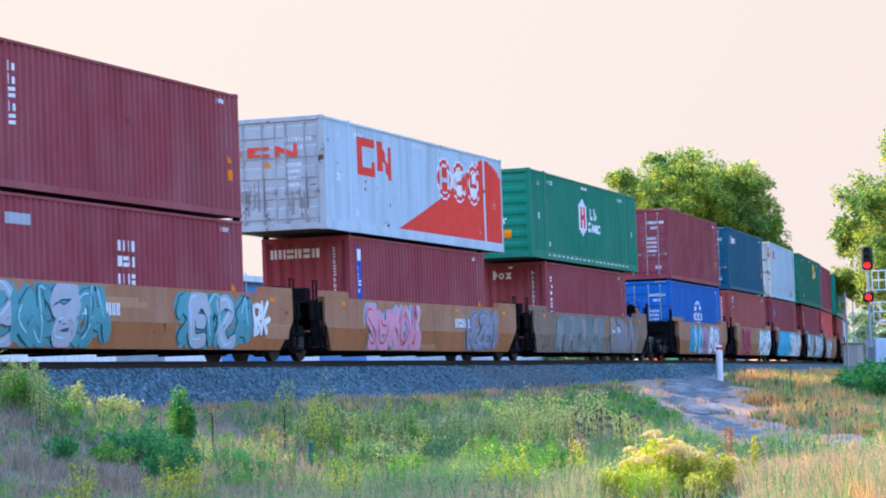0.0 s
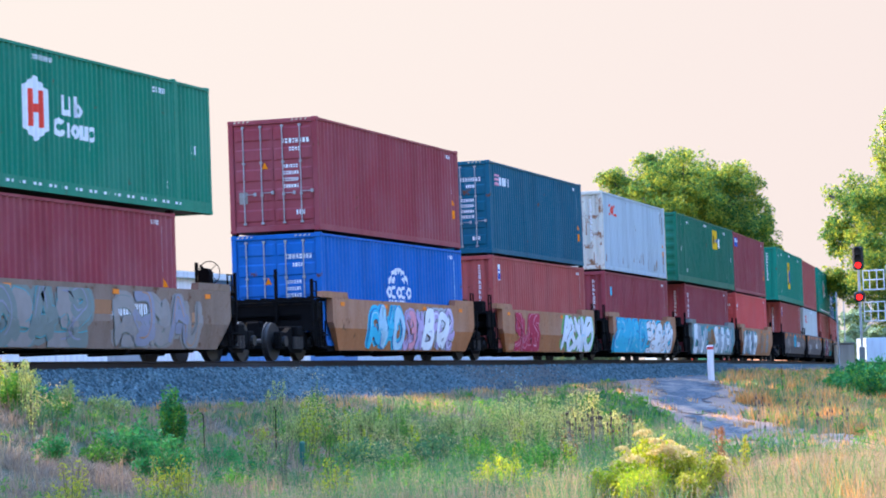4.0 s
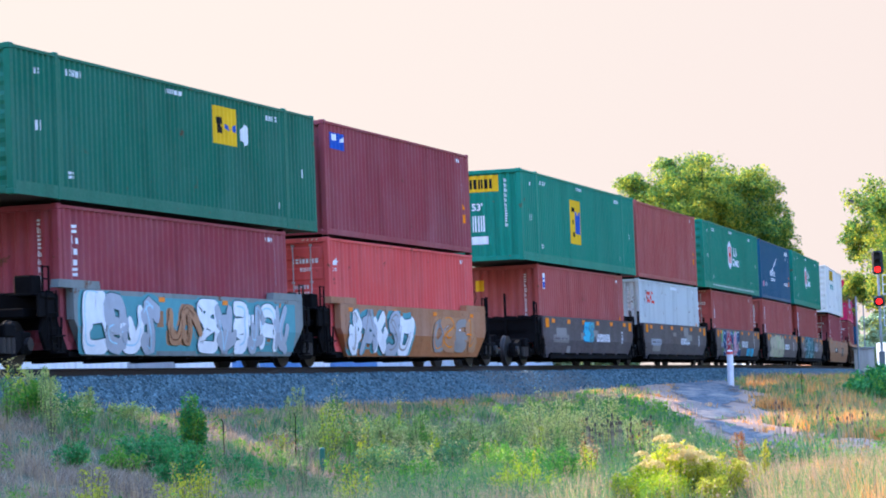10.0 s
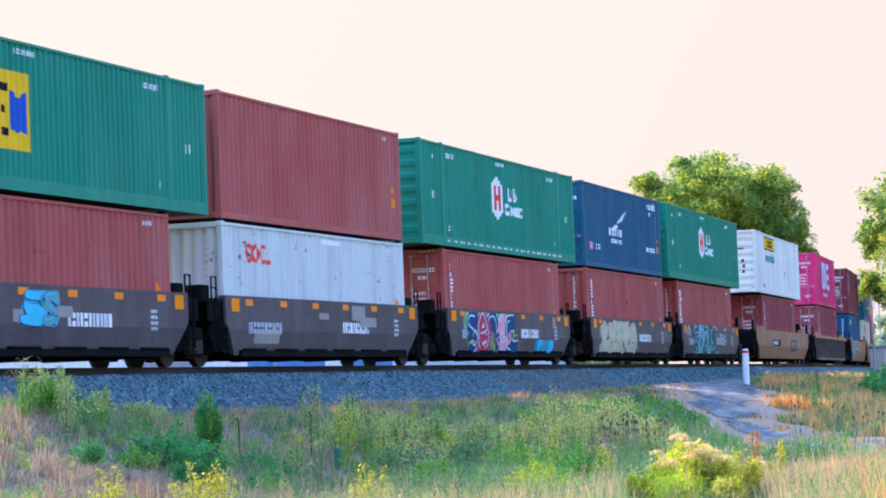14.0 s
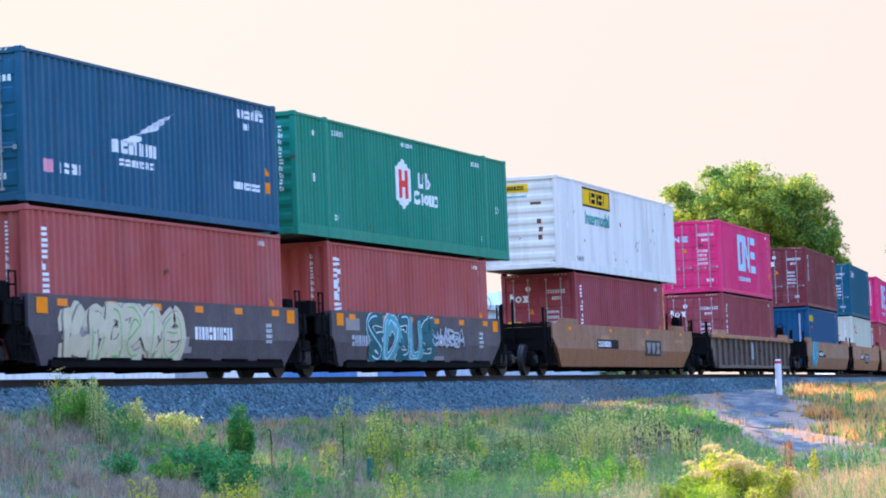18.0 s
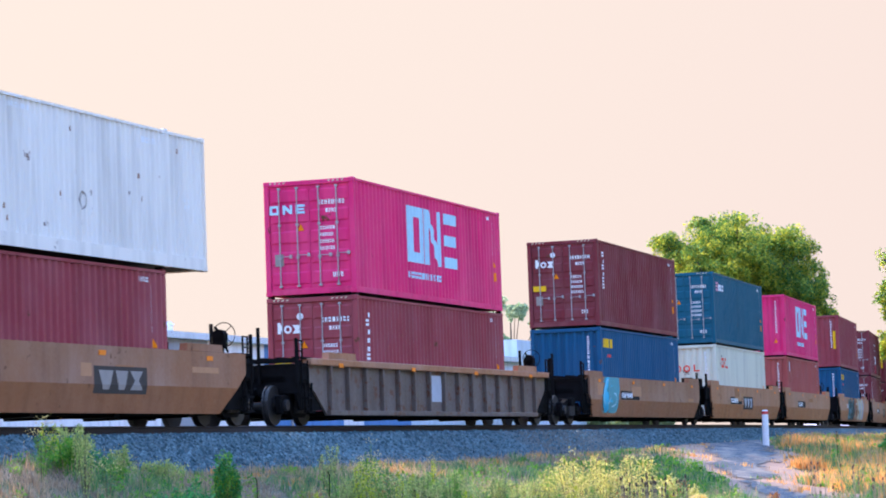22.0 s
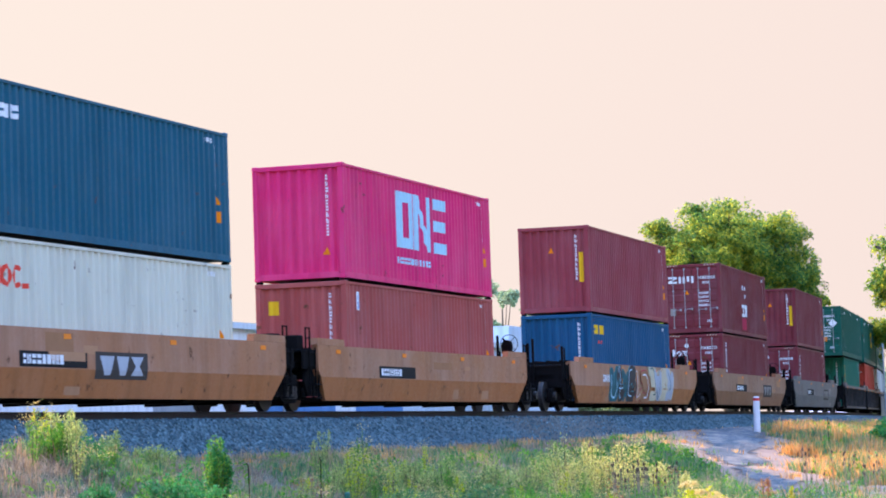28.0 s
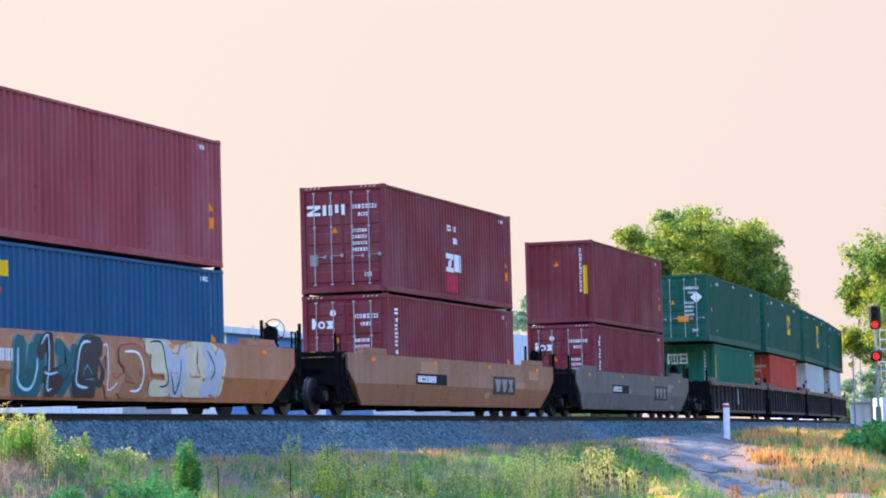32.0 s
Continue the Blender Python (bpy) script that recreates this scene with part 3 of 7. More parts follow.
def well_car(label, mat, half, ribbed=False, ends=("art", "art"), top_mat=None, plate=True, single=False, low_mat=None):
    """One well unit, an empty at rail height in its middle. ends: articulated or coupled."""
    root = empty("well_car", label, "rail car", "well cars of the train")
    top = half + (1.25 if single else 0.0)
    low = half - (0.0 if single else 0.65)
    back = 0.6 if half < 7 and plate else 0.0      # the leading end of these wells starts further in
    far = Matrix.Rotation(math.pi, 4, "Z")
    if not ribbed:
        for mm, b in ((None, back), (far, 0.0)):
            for upper in (True, False):
                key = (top, low, b, upper)
                if key not in SILLS:
                    SILLS[key] = side_sill_mesh(top, low, 1.12 if single else 0.95, b, upper)
                attach("side_sill" if upper else "lower_plate", SILLS[key], mat if upper else low_mat or mat, root, mm)
    else:
        for mm in (Matrix.Identity(4), far):
            bm = bmesh.new()
            add_prism(bm, [(-top, 1.4), (-top, 1.1), (-low, WELL_LOW), (low, WELL_LOW), (top, 1.1), (top, 1.4)], -1.31, -1.25)
            part("side_sheet", bm, mat, root, m=mm)
            attach("top_chord", box_mesh(-top, top, -1.44, -1.22, 1.4, RIB_TOP, 0.015), top_mat or mat, root, mm)
            attach("bottom_chord", box_mesh(-low, low, -1.42, -1.24, WELL_LOW - 0.02, WELL_LOW + 0.1, 0.01), mat, root, mm)
            n = 15 if half > 7 else 13
            for i in range(n):
                x = -low + 2 * low * i / (n - 1)
                attach("rib", box_mesh(-0.05, 0.05, -1.42, -1.312, WELL_LOW + 0.1, 1.4, 0.008), mat, root, mm @ Matrix.Translation((x * 0.985, 0, 0)))
    # floor beams
    attach("floor_frame", box_mesh(-low + 0.1, low - 0.1, -1.2, 1.2, 0.22, 0.33, 0.01), dark_iron, root)
    for i in range(5):
        attach("cross_beam", box_mesh(-0.12, 0.12, -1.24, 1.24, 0.17, 0.25, 0.01), dark_iron, root, Matrix.Translation(((i - 2) * low * 0.42, 0, 0)))
    for sx, what in zip((-1, 1), ends):
        reach = top + (0.75 if what == "art" else 0.55)
        x0, x1 = sorted((sx * (half - 0.15), sx * reach))
        attach("end_frame", box_mesh(min(sx * (half - 0.1), sx * (half + 0.1)), max(sx * (half - 0.1), sx * (half + 0.1)), -1.25, 1.25, 0.75, 1.5, 0.02), dark_iron, root)
        attach("end_deck", box_mesh(x0, x1, -1.0, 1.0, 0.98, 1.16, 0.02), dark_iron, root)
        if plate:
            p = sx * (half - 0.9)
            bm = bmesh.new()
            add_prism(bm, [(p - 0.95, 1.565), (p - 0.90, 1.725), (p + 0.90, 1.725), (p + 0.95, 1.565)], -1.41, -1.235)
            part("guide_plate", bm, top_mat or mat, root)
        # side box over the bogie, step irons and cables
        bx0, bx1 = sorted((sx * (top - 0.12), sx * (reach - 0.02)))
        for sy in (-1, 1):
            bm = bmesh.new()
            add_box(bm, bx0, bx1, sy * 1.30 - 0.03, sy * 1.30 + 0.03, 0.98, 1.42, 0.012)
            add_box(bm, bx0 + 0.06, bx1 - 0.06, sy * 1.30 - 0.05, sy * 1.30 + 0.05, 1.36, 1.44, 0.01)
            part("side_box", bm, dark_iron, root)
        for y in (-1.38, 1.38):
            bm = bmesh.new()
            xs = sx * (top + 0.12)
            add_rod(bm, (xs - 0.24, y, 0.98), (xs - 0.17, y, 0.30), 0.024, 6)
            add_rod(bm, (xs + 0.24, y, 0.98), (xs + 0.17, y, 0.30), 0.024, 6)
            add_box(bm, xs - 0.2, xs + 0.2, y - 0.09, y + 0.05, 0.28, 0.315)
            add_box(bm, xs - 0.21, xs + 0.21, y - 0.09, y + 0.05, 0.60, 0.635)
            part("step_iron", bm, dark_iron, root)
        bm = bmesh.new()
        for k in range(8):
            u0, u1 = k / 8, (k + 1) / 8
            add_rod(bm, (sx * (top + 0.2 + 0.9 * u0), -0.45, 0.86 - 0.9 * u0 * (1 - u0)), (sx * (top + 0.2 + 0.9 * u1), -0.45, 0.86 - 0.9 * u1 * (1 - u1)), 0.03, 6)
        part("air_hose", bm, dark_iron, root)
        # upright grab irons, ladder, step
        xr = sx * (top + 0.32)
        bm = bmesh.new()
        for dx in (-0.13, 0.13):
            add_rod(bm, (xr + dx, -1.28, 0.9), (xr + dx, -1.28, 1.98), 0.024, 6)
        for z in (1.45, 1.72, 1.96):
            add_rod(bm, (xr - 0.13, -1.28, z), (xr + 0.13, -1.28, z), 0.016, 6)
        part("grab_iron", bm, dark_iron, root)
        ladder(root, sx * (top + 0.25), -1.36, 0.38, 1.5, dark_iron)
        bm = bmesh.new()                       # fender plate over the wheels
        xf = sx * (low + 0.05)
        add_prism(bm, [(xf, 0.34), (sx * (top + 0.35), 0.34), (sx * (top + 0.55), 0.70), (sx * (top + 0.35), 1.05), (sx * (top - 0.1), 1.05)], -1.26, -1.20)
        part("fender", bm, dark_iron, root)
        if what != "art":
            bm = bmesh.new()
            add_box(bm, min(sx * reach, sx * (reach + 0.75)), max(sx * reach, sx * (reach + 0.75)), -0.13, 0.13, 0.72, 0.96, 0.03)
            add_box(bm, min(sx * (reach + 0.5), sx * (reach + 0.82)), max(sx * (reach + 0.5), sx * (reach + 0.82)), -0.2, 0.2, 0.68, 1.0, 0.05)
            part("coupler", bm, dark_iron, root)
            attach("end_plate", box_mesh(min(sx * (reach - 0.08), sx * reach), max(sx * (reach - 0.08), sx * reach), -1.3, 1.3, 0.72, 1.42, 0.015), dark_iron, root)
            g0, g1 = sorted((sx * (top - 0.35), sx * (reach + 0.1)))
            bm = bmesh.new()                   # grated walkway at the height of the sill
            for k in range(7):
                add_box(bm, g0, g1, -1.32 + k * 0.42, -1.20 + k * 0.42, 1.54, 1.585)
            add_box(bm, g0, g0 + 0.06, -1.32, 1.32, 1.48, 1.54)
            add_box(bm, g1 - 0.06, g1, -1.32, 1.32, 1.48, 1.54)
            part("walkway", bm, dark_iron, root)
            for py, hz in ((-1.30, 2.02), (-0.35, 2.3), (0.75, 1.95)):
                bm = bmesh.new()
                add_box(bm, sx * (reach + 0.04) - 0.035, sx * (reach + 0.04) + 0.035, py - 0.035, py + 0.035, 0.95, hz, 0.008)
                part("end_post", bm, dark_iron, root)
            if sx > 0:
                xb = sx * (top - 0.05)
                bm = bmesh.new()
                add_rod(bm, (xb - 0.12, -0.85, 1.98), (xb + 0.10, -0.85, 1.98), 0.15, 10)
                add_box(bm, xb - 0.12, xb + 0.10, -1.0, -0.68, 1.72, 2.0, 0.03)
                add_box(bm, xb - 0.06, xb + 0.05, -0.93, -0.77, 1.5, 1.75, 0.02)
                add_rod(bm, (xb - 0.05, -1.05, 1.62), (xb + 0.05, -0.7, 2.2), 0.03, 6)
                gear = part("brake_gear", bm, dark_iron, root, "round black handbrake gear case")
                bm = bmesh.new()
                add_ring(bm, (xb + 0.2, -0.85, 2.02), 0.27, 0.011)
                for k in range(4):
                    a = math.pi * (k + 0.5) / 2
                    add_rod(bm, (xb + 0.14, -0.85, 2.02), (xb + 0.2, -0.85 + 0.27 * math.cos(a), 2.02 + 0.27 * math.sin(a)), 0.009, 5)
                part("brake_wheel", bm, dark_iron, gear, "thin handbrake wheel")
        else:
            bm = bmesh.new()
            add_box(bm, xr - 0.26, xr + 0.2, -1.1, -0.72, 1.42, 1.80, 0.03)
            add_box(bm, xr - 0.3, xr + 0.24, -1.2, -0.6, 1.40, 1.45, 0.01)
            part("junction_box", bm, dark_iron, root)
    if not plate:
        # black flange and ledges along the foot of the side
        for mm in (Matrix.Identity(4), far):
            attach("lower_flange", box_mesh(-low + 0.25, low - 0.25, -1.395, -1.30, 0.20, 0.35, 0.012), dark_iron, root, mm)
            for i in range(6):
                attach("ledge", box_mesh(-0.62, 0.62, -1.43, -1.33, 0.35, 0.39, 0.008), dark_iron, root, mm @ Matrix.Translation(((i - 2.5) * low * 0.33, 0, 0)))
    # reflectors along the top edge
    count = 4 if plate else 6
    for i in range(count):
        x = -low + 0.7 + (2 * low - 1.4) * i / (count - 1)
        attach("reflector", box_mesh(-0.15, 0.15, -1.427, -1.416, 1.37, 1.47) if plate else box_mesh(-0.2, 0.2, -1.427, -1.416, 1.35, 1.49), reflect_orange, root, Matrix.Translation((x, -0.002 - (0.02 if ribbed else 0), 0)), "orange reflector plate")
    return root


# ---- bogies ----
def build_bogie():
    root = empty("bogie", "dark iron two-axle freight bogie on steel wheels", "bogie", "bogies of the train")
    for sy in (-1, 1):
        bm = bmesh.new()
        y0, y1 = (sy * 1.0 - 0.07, sy * 1.0 + 0.07)
        add_prism(bm, [(-1.12, 0.40), (-1.12, 0.58), (-0.75, 0.64), (-0.32, 0.80), (0.32, 0.80), (0.75, 0.64), (1.12, 0.58), (1.12, 0.40), (0.72, 0.42), (0.36, 0.18), (-0.36, 0.18), (-0.72, 0.42)], y0, y1)
        part("side_frame", bm, dark_iron, root)
        for k in (-0.2, 0.0, 0.2):
            bm = bmesh.new()
            add_rod(bm, (k, sy * 1.1, 0.28), (k, sy * 1.1, 0.58), 0.085, 10)
            part("spring", bm, wheel_steel, root)
        for sx in (-1, 1):
            bm = bmesh.new()
            add_rod(bm, (sx * 0.89, sy * 0.98, 0.46), (sx * 0.89, sy * 1.17, 0.46), 0.13, 12)
            part("axle_cap", bm, wheel_steel, root)
        for sx in (-1, 1):
            attach("axle_box", box_mesh(-0.2, 0.2, -0.09, 0.09, 0.26, 0.70, 0.03), dark_iron, root, Matrix.Translation((sx * 0.89, sy * 1.0, 0)))
    attach("bolster", box_mesh(-0.22, 0.22, -1.2, 1.2, 0.58, 0.84, 0.03), dark_iron, root)
    for sx in (-1, 1):
        attach("brake_beam", box_mesh(-0.05, 0.05, -0.95, 0.95, 0.30, 0.42, 0.01), dark_iron, root, Matrix.Translation((sx * 0.34, 0, 0)))
    return root


def wheelset_mesh():
    bm = bmesh.new()
    for sy in (-1, 1):
        add_rod(bm, (0, sy * 0.70, 0), (0, sy * 0.735, 0), 0.485, 28)
        add_rod(bm, (0, sy * 0.735, 0), (0, sy * 0.84, 0), 0.46, 28)
        add_rod(bm, (0, sy * 0.84, 0), (0, sy * 0.875, 0), 0.15, 14)
    add_rod(bm, (0, -1.0, 0), (0, 1.0, 0), 0.085, 10)
    me = bpy.data.meshes.new("wheelset")
    bm.to_mesh(me)
    bm.free()
    return me


MOVERS = []   # (thing, metres along the train, height above the rails)
WHEELS = []   # wheelsets, turned as the train rolls

# ---- the train ----
paint_of = dict(
    maroon=paint("maroon container paint", (0.31, 0.050, 0.066), 0.06),
    deepmaroon=paint("deep maroon container paint", (0.20, 0.030, 0.040), 0.05),
    pinegreen=paint("deep pine green container paint", (0.002, 0.095, 0.064), 0.04, chalk=0.05),
    darkgreen=paint("dark green container paint", (0.003, 0.15, 0.095), 0.04, chalk=0.06),
    midgreen=paint("bright green container paint", (0.002, 0.235, 0.155), 0.03, chalk=0.04),
    brownred=paint("red-brown container paint", (0.43, 0.086, 0.078), 0.06),
    salmon=paint("faded red container paint", (0.72, 0.095, 0.09), 0.08),
    green=paint("green container paint", (0.002, 0.215, 0.130), 0.03, chalk=0.06),
    navy=paint("dark blue container paint", (0.001, 0.105, 0.172), 0.05, chalk=0.04),
    blue=paint("bright blue container paint", (0.002, 0.13, 0.46), 0.04, chalk=0.06),
    royal=paint("deep blue container paint", (0.001, 0.085, 0.19), 0.05, chalk=0.04),
    steelblue=paint("slate blue container paint", (0.010, 0.10, 0.18), 0.05, chalk=0.05),
    pink=paint("magenta container paint", (0.80, 0.028, 0.165), 0.04),
    white=paint("white container paint", (0.81, 0.77, 0.725), 0.05),
    icewhite=paint("pale ice-blue container paint", (0.50, 0.61, 0.68), 0.14),
    oldwhite=paint("rusty white container paint", (0.47, 0.55, 0.60), 0.08, streak=1.2),
    cream=paint("cream container paint", (0.68, 0.66, 0.54), 0.12),
    pale=paint("pale grey container paint", (0.60, 0.63, 0.62), 0.2),
    red=paint("orange-red container paint", (0.60, 0.06, 0.035), 0.05),
    orange=paint("orange-brown rail car paint", (0.40, 0.172, 0.088), 0.2, chalk=0.22),
    orange_low=paint("orange-brown lower plate paint", (0.42, 0.150, 0.052), 0.22, chalk=0.06),
    brown=paint("faded brown rail car paint", (0.31, 0.140, 0.078), 0.22, chalk=0.2),
    brown_low=paint("faded brown lower plate paint", (0.31, 0.122, 0.055), 0.25, chalk=0.06),
    greycar=paint("grey rail car paint", (0.13, 0.12, 0.115), 0.35),
    tealcar=paint("grey-teal rail car paint", (0.20, 0.24, 0.24), 0.35),
    darkcar=paint("dark purple-brown rail car paint", (0.080, 0.064, 0.074), 0.15),
    slatecar=paint("weathered steel rail car paint", (0.14, 0.105, 0.09), 0.5),
    mudcar=paint("mud-brown rail car paint", (0.235, 0.155, 0.115), 0.4),
    yellow=plain("yellow marking paint", (0.85, 0.50, 0.03), 0.5, 0, 0.1),
    blackcar=paint("black rail car paint", (0.03, 0.028, 0.03), 0.3),
)

# stack: middle of the car along the train, top box, bottom box, car
STACKS = [
    (50.32, (40, "maroon", "doors"), ("maroon", "front"), ("orange", 8.65, 0)),
    (69.75, (53, "icewhite", "doors"), ("maroon", "front"), ("orange", 8.65, 0)),
    (89.20, (53, "green", "rib"), ("maroon", "front"), ("mudcar", 8.65, 0)),
    (110.5, (40, "maroon", "doors"), ("blue", "doors"), ("orange", 6.5, 0)),
    (126.08, (40, "navy", "doors"), ("brownred", "front"), ("orange", 6.5, 0)),
    (141.62, (40, "oldwhite", "front"), ("maroon", "front"), ("orange", 6.5, 0)),
    (158.0, (53, "darkgreen", "rib"), ("maroon", "front"), ("tealcar", 6.5, 0)),
    (173.0, (40, "maroon", "front"), ("salmon", "doors"), ("orange", 6.5, 0)),
    (192.5, (53, "midgreen", "front"), ("brownred", "front"), ("darkcar", 6.5, 0)),
]
STACKS += [
    (207.54, (40, "brownred", "front"), ("pale", "front"), ("darkcar", 6.5, 0)),
    (223.1, (53, "midgreen", "rib"), ("brownred", "doors"), ("darkcar", 6.5, 0)),
    (238.98, (40, "steelblue", "doors"), ("brownred", "front"), ("darkcar", 6.5, 0)),
    (254.05, (53, "midgreen", "rib"), ("brownred", "front"), ("darkcar", 6.5, 0)),
    (275.5, (53, "white", "rib"), ("maroon", "doors"), ("brown", 8.45, 1)),
    (298.9, (40, "pink", "doors"), ("maroon", "doors"), ("slatecar", 8.65, 1)),
    (322.4, (40, "deepmaroon", "doors"), ("royal", "front"), ("brown", 8.65, 0)),
    (342.2, (40, "navy", "doors"), ("cream", "front"), ("orange", 8.65, 0)),
    (361.5, (40, "pink", "front"), ("brownred", "front"), ("orange", 8.65, 0)),
    (385.1, (40, "maroon", "front"), ("royal", "front"), ("orange", 8.65, 1)),
    (408.5, (40, "deepmaroon", "doors"), ("deepmaroon", "doors"), ("brown", 8.65, 1)),
    (431.45, (40, "deepmaroon", "front"), ("deepmaroon", "doors"), ("greycar", 8.65, 1)),
    (455.6, (53, "pinegreen", "doors"), ("darkgreen", "front"), ("blackcar", 8.65, 0)),
    (473.9, (53, "pinegreen", "rib"), ("red", "doors"), ("blackcar", 8.65, 0)),
    (492.2, (53, "pinegreen", "rib"), ("pale", "front"), ("blackcar", 8.65, 0)),
    (510.5, (53, "pinegreen", "rib"), ("pale", "front"), ("blackcar", 8.65, 0)),
    # the cars that went by before: unseen, added to shade the meadow
    (-8.0, (53, "green", "rib"), ("maroon", "front"), ("orange", 8.65, 0)),
    (11.45, (40, "maroon", "doors"), ("brownred", "front"), ("orange", 8.65, 0)),
    (30.9, (53, "green", "rib"), ("maroon", "front"), ("orange", 8.65, 0)),
]
SETS = [(0, 2), (3, 7), (8, 12), (13, 13), (14, 14), (15, 17), (18, 18), (19, 19), (20, 20), (21, 24), (25, 27)]
RIBBED = {14, 21, 22, 23, 24}
COLOUR = dict(deepmaroon="deep maroon", darkgreen="dark green", pinegreen="deep pine green", midgreen="bright green", maroon="maroon", brownred="red-brown", salmon="faded red", green="green", navy="dark blue", blue="bright blue", royal="deep blue", steelblue="slate blue",
              pink="magenta", white="white", icewhite="pale ice-blue", oldwhite="rust-streaked white", cream="cream", pale="pale grey", red="orange-red", orange="orange-brown", brown="faded brown",
              greycar="grey", tealcar="grey-teal", darkcar="dark purple-brown", slatecar="rusty grey", mudcar="dusty mud-brown", blackcar="black")
ENDS = dict(doors="double doors with lock rods", front="a corrugated end wall", rib="cross-ribbed end wall")
# ends unlike the sides: dirt, rust; box 13 has warm light in its paint
END_PAINT = {1: paint("dirty white door paint", (0.45, 0.47, 0.47), 0.28), 5: paint("rust-stained pale end paint", (0.70, 0.67, 0.58), 0.6, rusty=(0.30, 0.13, 0.06)), 13: paint("warm-lit white end paint", (0.80, 0.73, 0.66), 0.1)}
CARS, TOPS, LOWS = [], [], []


def build_train():
    first = {a for a, b in SETS}
    last = {b for a, b in SETS}
    for i, (mid, (size, tc, te), (bc, be), (cc, half, single)) in enumerate(STACKS):
        ends = ("end" if i in first else "art", "end" if i in last else "art")
        car = well_car("%s %s well car of a freight train" % (COLOUR[cc], "ribbed" if i in RIBBED else "plate-sided"), paint_of[cc], half, i in RIBBED, ends, paint_of["orange"] if i == 14 else (paint_of["slatecar"] if 20 < i < 25 else None), single=bool(single), plate=cc not in ("darkcar",), low_mat=paint_of.get(cc + "_low"))
        low = freight_container("container", "%s steel container in the well, %s" % (COLOUR[bc], ENDS[be]), paint_of[bc], 40, be)
        top = freight_container("container", "%s %s container on top, %s" % (COLOUR[tc], "long" if size == 53 else "steel", ENDS[te]), paint_of[tc], size, te, end_mat=END_PAINT.get(i))
        CARS.append(car), LOWS.append(low), TOPS.append(top)
        MOVERS.extend([(car, mid, 0.0), (low, mid, 0.345), (top, mid, 0.345 + HC + 0.055)])
        for px in (-5.99, 5.99):          # cone locks between the two boxes
            for py in (-1.12, 1.12):
                attach("cone_lock", box_mesh(-0.08, 0.08, -0.07, 0.07, -0.055, 0.0, 0.01), dark_iron, top, Matrix.Translation((px, py, 0)))
    # bogies: one under each joint, one under each end of a set
    proto = build_bogie()
    wheels = wheelset_mesh()
    spots = []
    for a, b in SETS:
        single = STACKS[a][3][2]
        off = STACKS[a][3][1] + (1.15 if single else 1.15)
        spots.append(STACKS[a][0] - off)
        for k in range(a, b):
            spots.append((STACKS[k][0] + STACKS[k + 1][0]) / 2)
        spots.append(STACKS[b][0] + STACKS[b][3][1] + 1.15)
    for k, s in enumerate(spots):
        bogie = proto if k == 0 else copy_thing(proto, Matrix.Identity(4))
        MOVERS.append((bogie, s, 0.0))
    for bogie, s, z in MOVERS[-len(spots):]:
        for sx in (-0.89, 0.89):
            WHEELS.append((attach("wheelset", wheels, wheel_steel, bogie, Matrix.Translation((sx, 0, 0.46))), sx))


def motions():
    for thing, mid, z in MOVERS:
        walk(thing, [(t, on_track(mid - run(t), z)) for t in range(33)])
    turn = [k * 2 / FPS for k in range(481)]
    for wheel, sx in WHEELS:
        walk(wheel, [(t, Matrix.Translation((sx, 0, 0.46)) @ Matrix.Rotation(-run(t) / 0.46, 4, "Y")) for t in turn])


build_ground()
build_track()
build_gravel()
build_train()

# ---- plants ----
def leaf_mat(name, stops, glow=0.35, rough=0.6, scale=0.7):
    """Leaves or blades: each island takes its own tone; thin enough to let light through."""
    m, n, l, b = node_mat(name)
    g = n.new("ShaderNodeNewGeometry")
    tc = n.new("ShaderNodeTexCoord").outputs["Object"]
    patch = noise_of(n, l, tc, scale, 3)
    mx = mixed(n, l, 0.62, g.outputs["Random Per Island"], patch.outputs[0])
    r = ramp_of(n, stops)
    l.new(mx, r.inputs[0])
    l.new(r.outputs[0], b.inputs["Base Color"])
    b.inputs["Roughness"].default_value = rough
    b.inputs["Specular IOR Level"].default_value = 0.25
    tr = n.new("ShaderNodeBsdfTranslucent")
    l.new(r.outputs[0], tr.inputs[0])
    ms = n.new("ShaderNodeMixShader")
    ms.inputs[0].default_value = glow
    l.new(b.outputs[0], ms.inputs[1])
    l.new(tr.outputs[0], ms.inputs[2])
    l.new(ms.outputs[0], n["Material Output"].inputs[0])
    return m


def raw_mesh(name, co, tris_or_quads, k):
    """A mesh straight from arrays: co (n, 3), faces (m, k)."""
    me = bpy.data.meshes.new(name)
    me.vertices.add(len(co))
    me.vertices.foreach_set("co", np.asarray(co, np.float32).ravel())
    f = np.asarray(tris_or_quads, np.int32)
    me.loops.add(f.size)
    me.loops.foreach_set("vertex_index", f.ravel())
    me.polygons.add(len(f))
    me.polygons.foreach_set("loop_start", np.arange(0, f.size, k, dtype=np.int32))
    me.update(calc_edges=True)
    return me


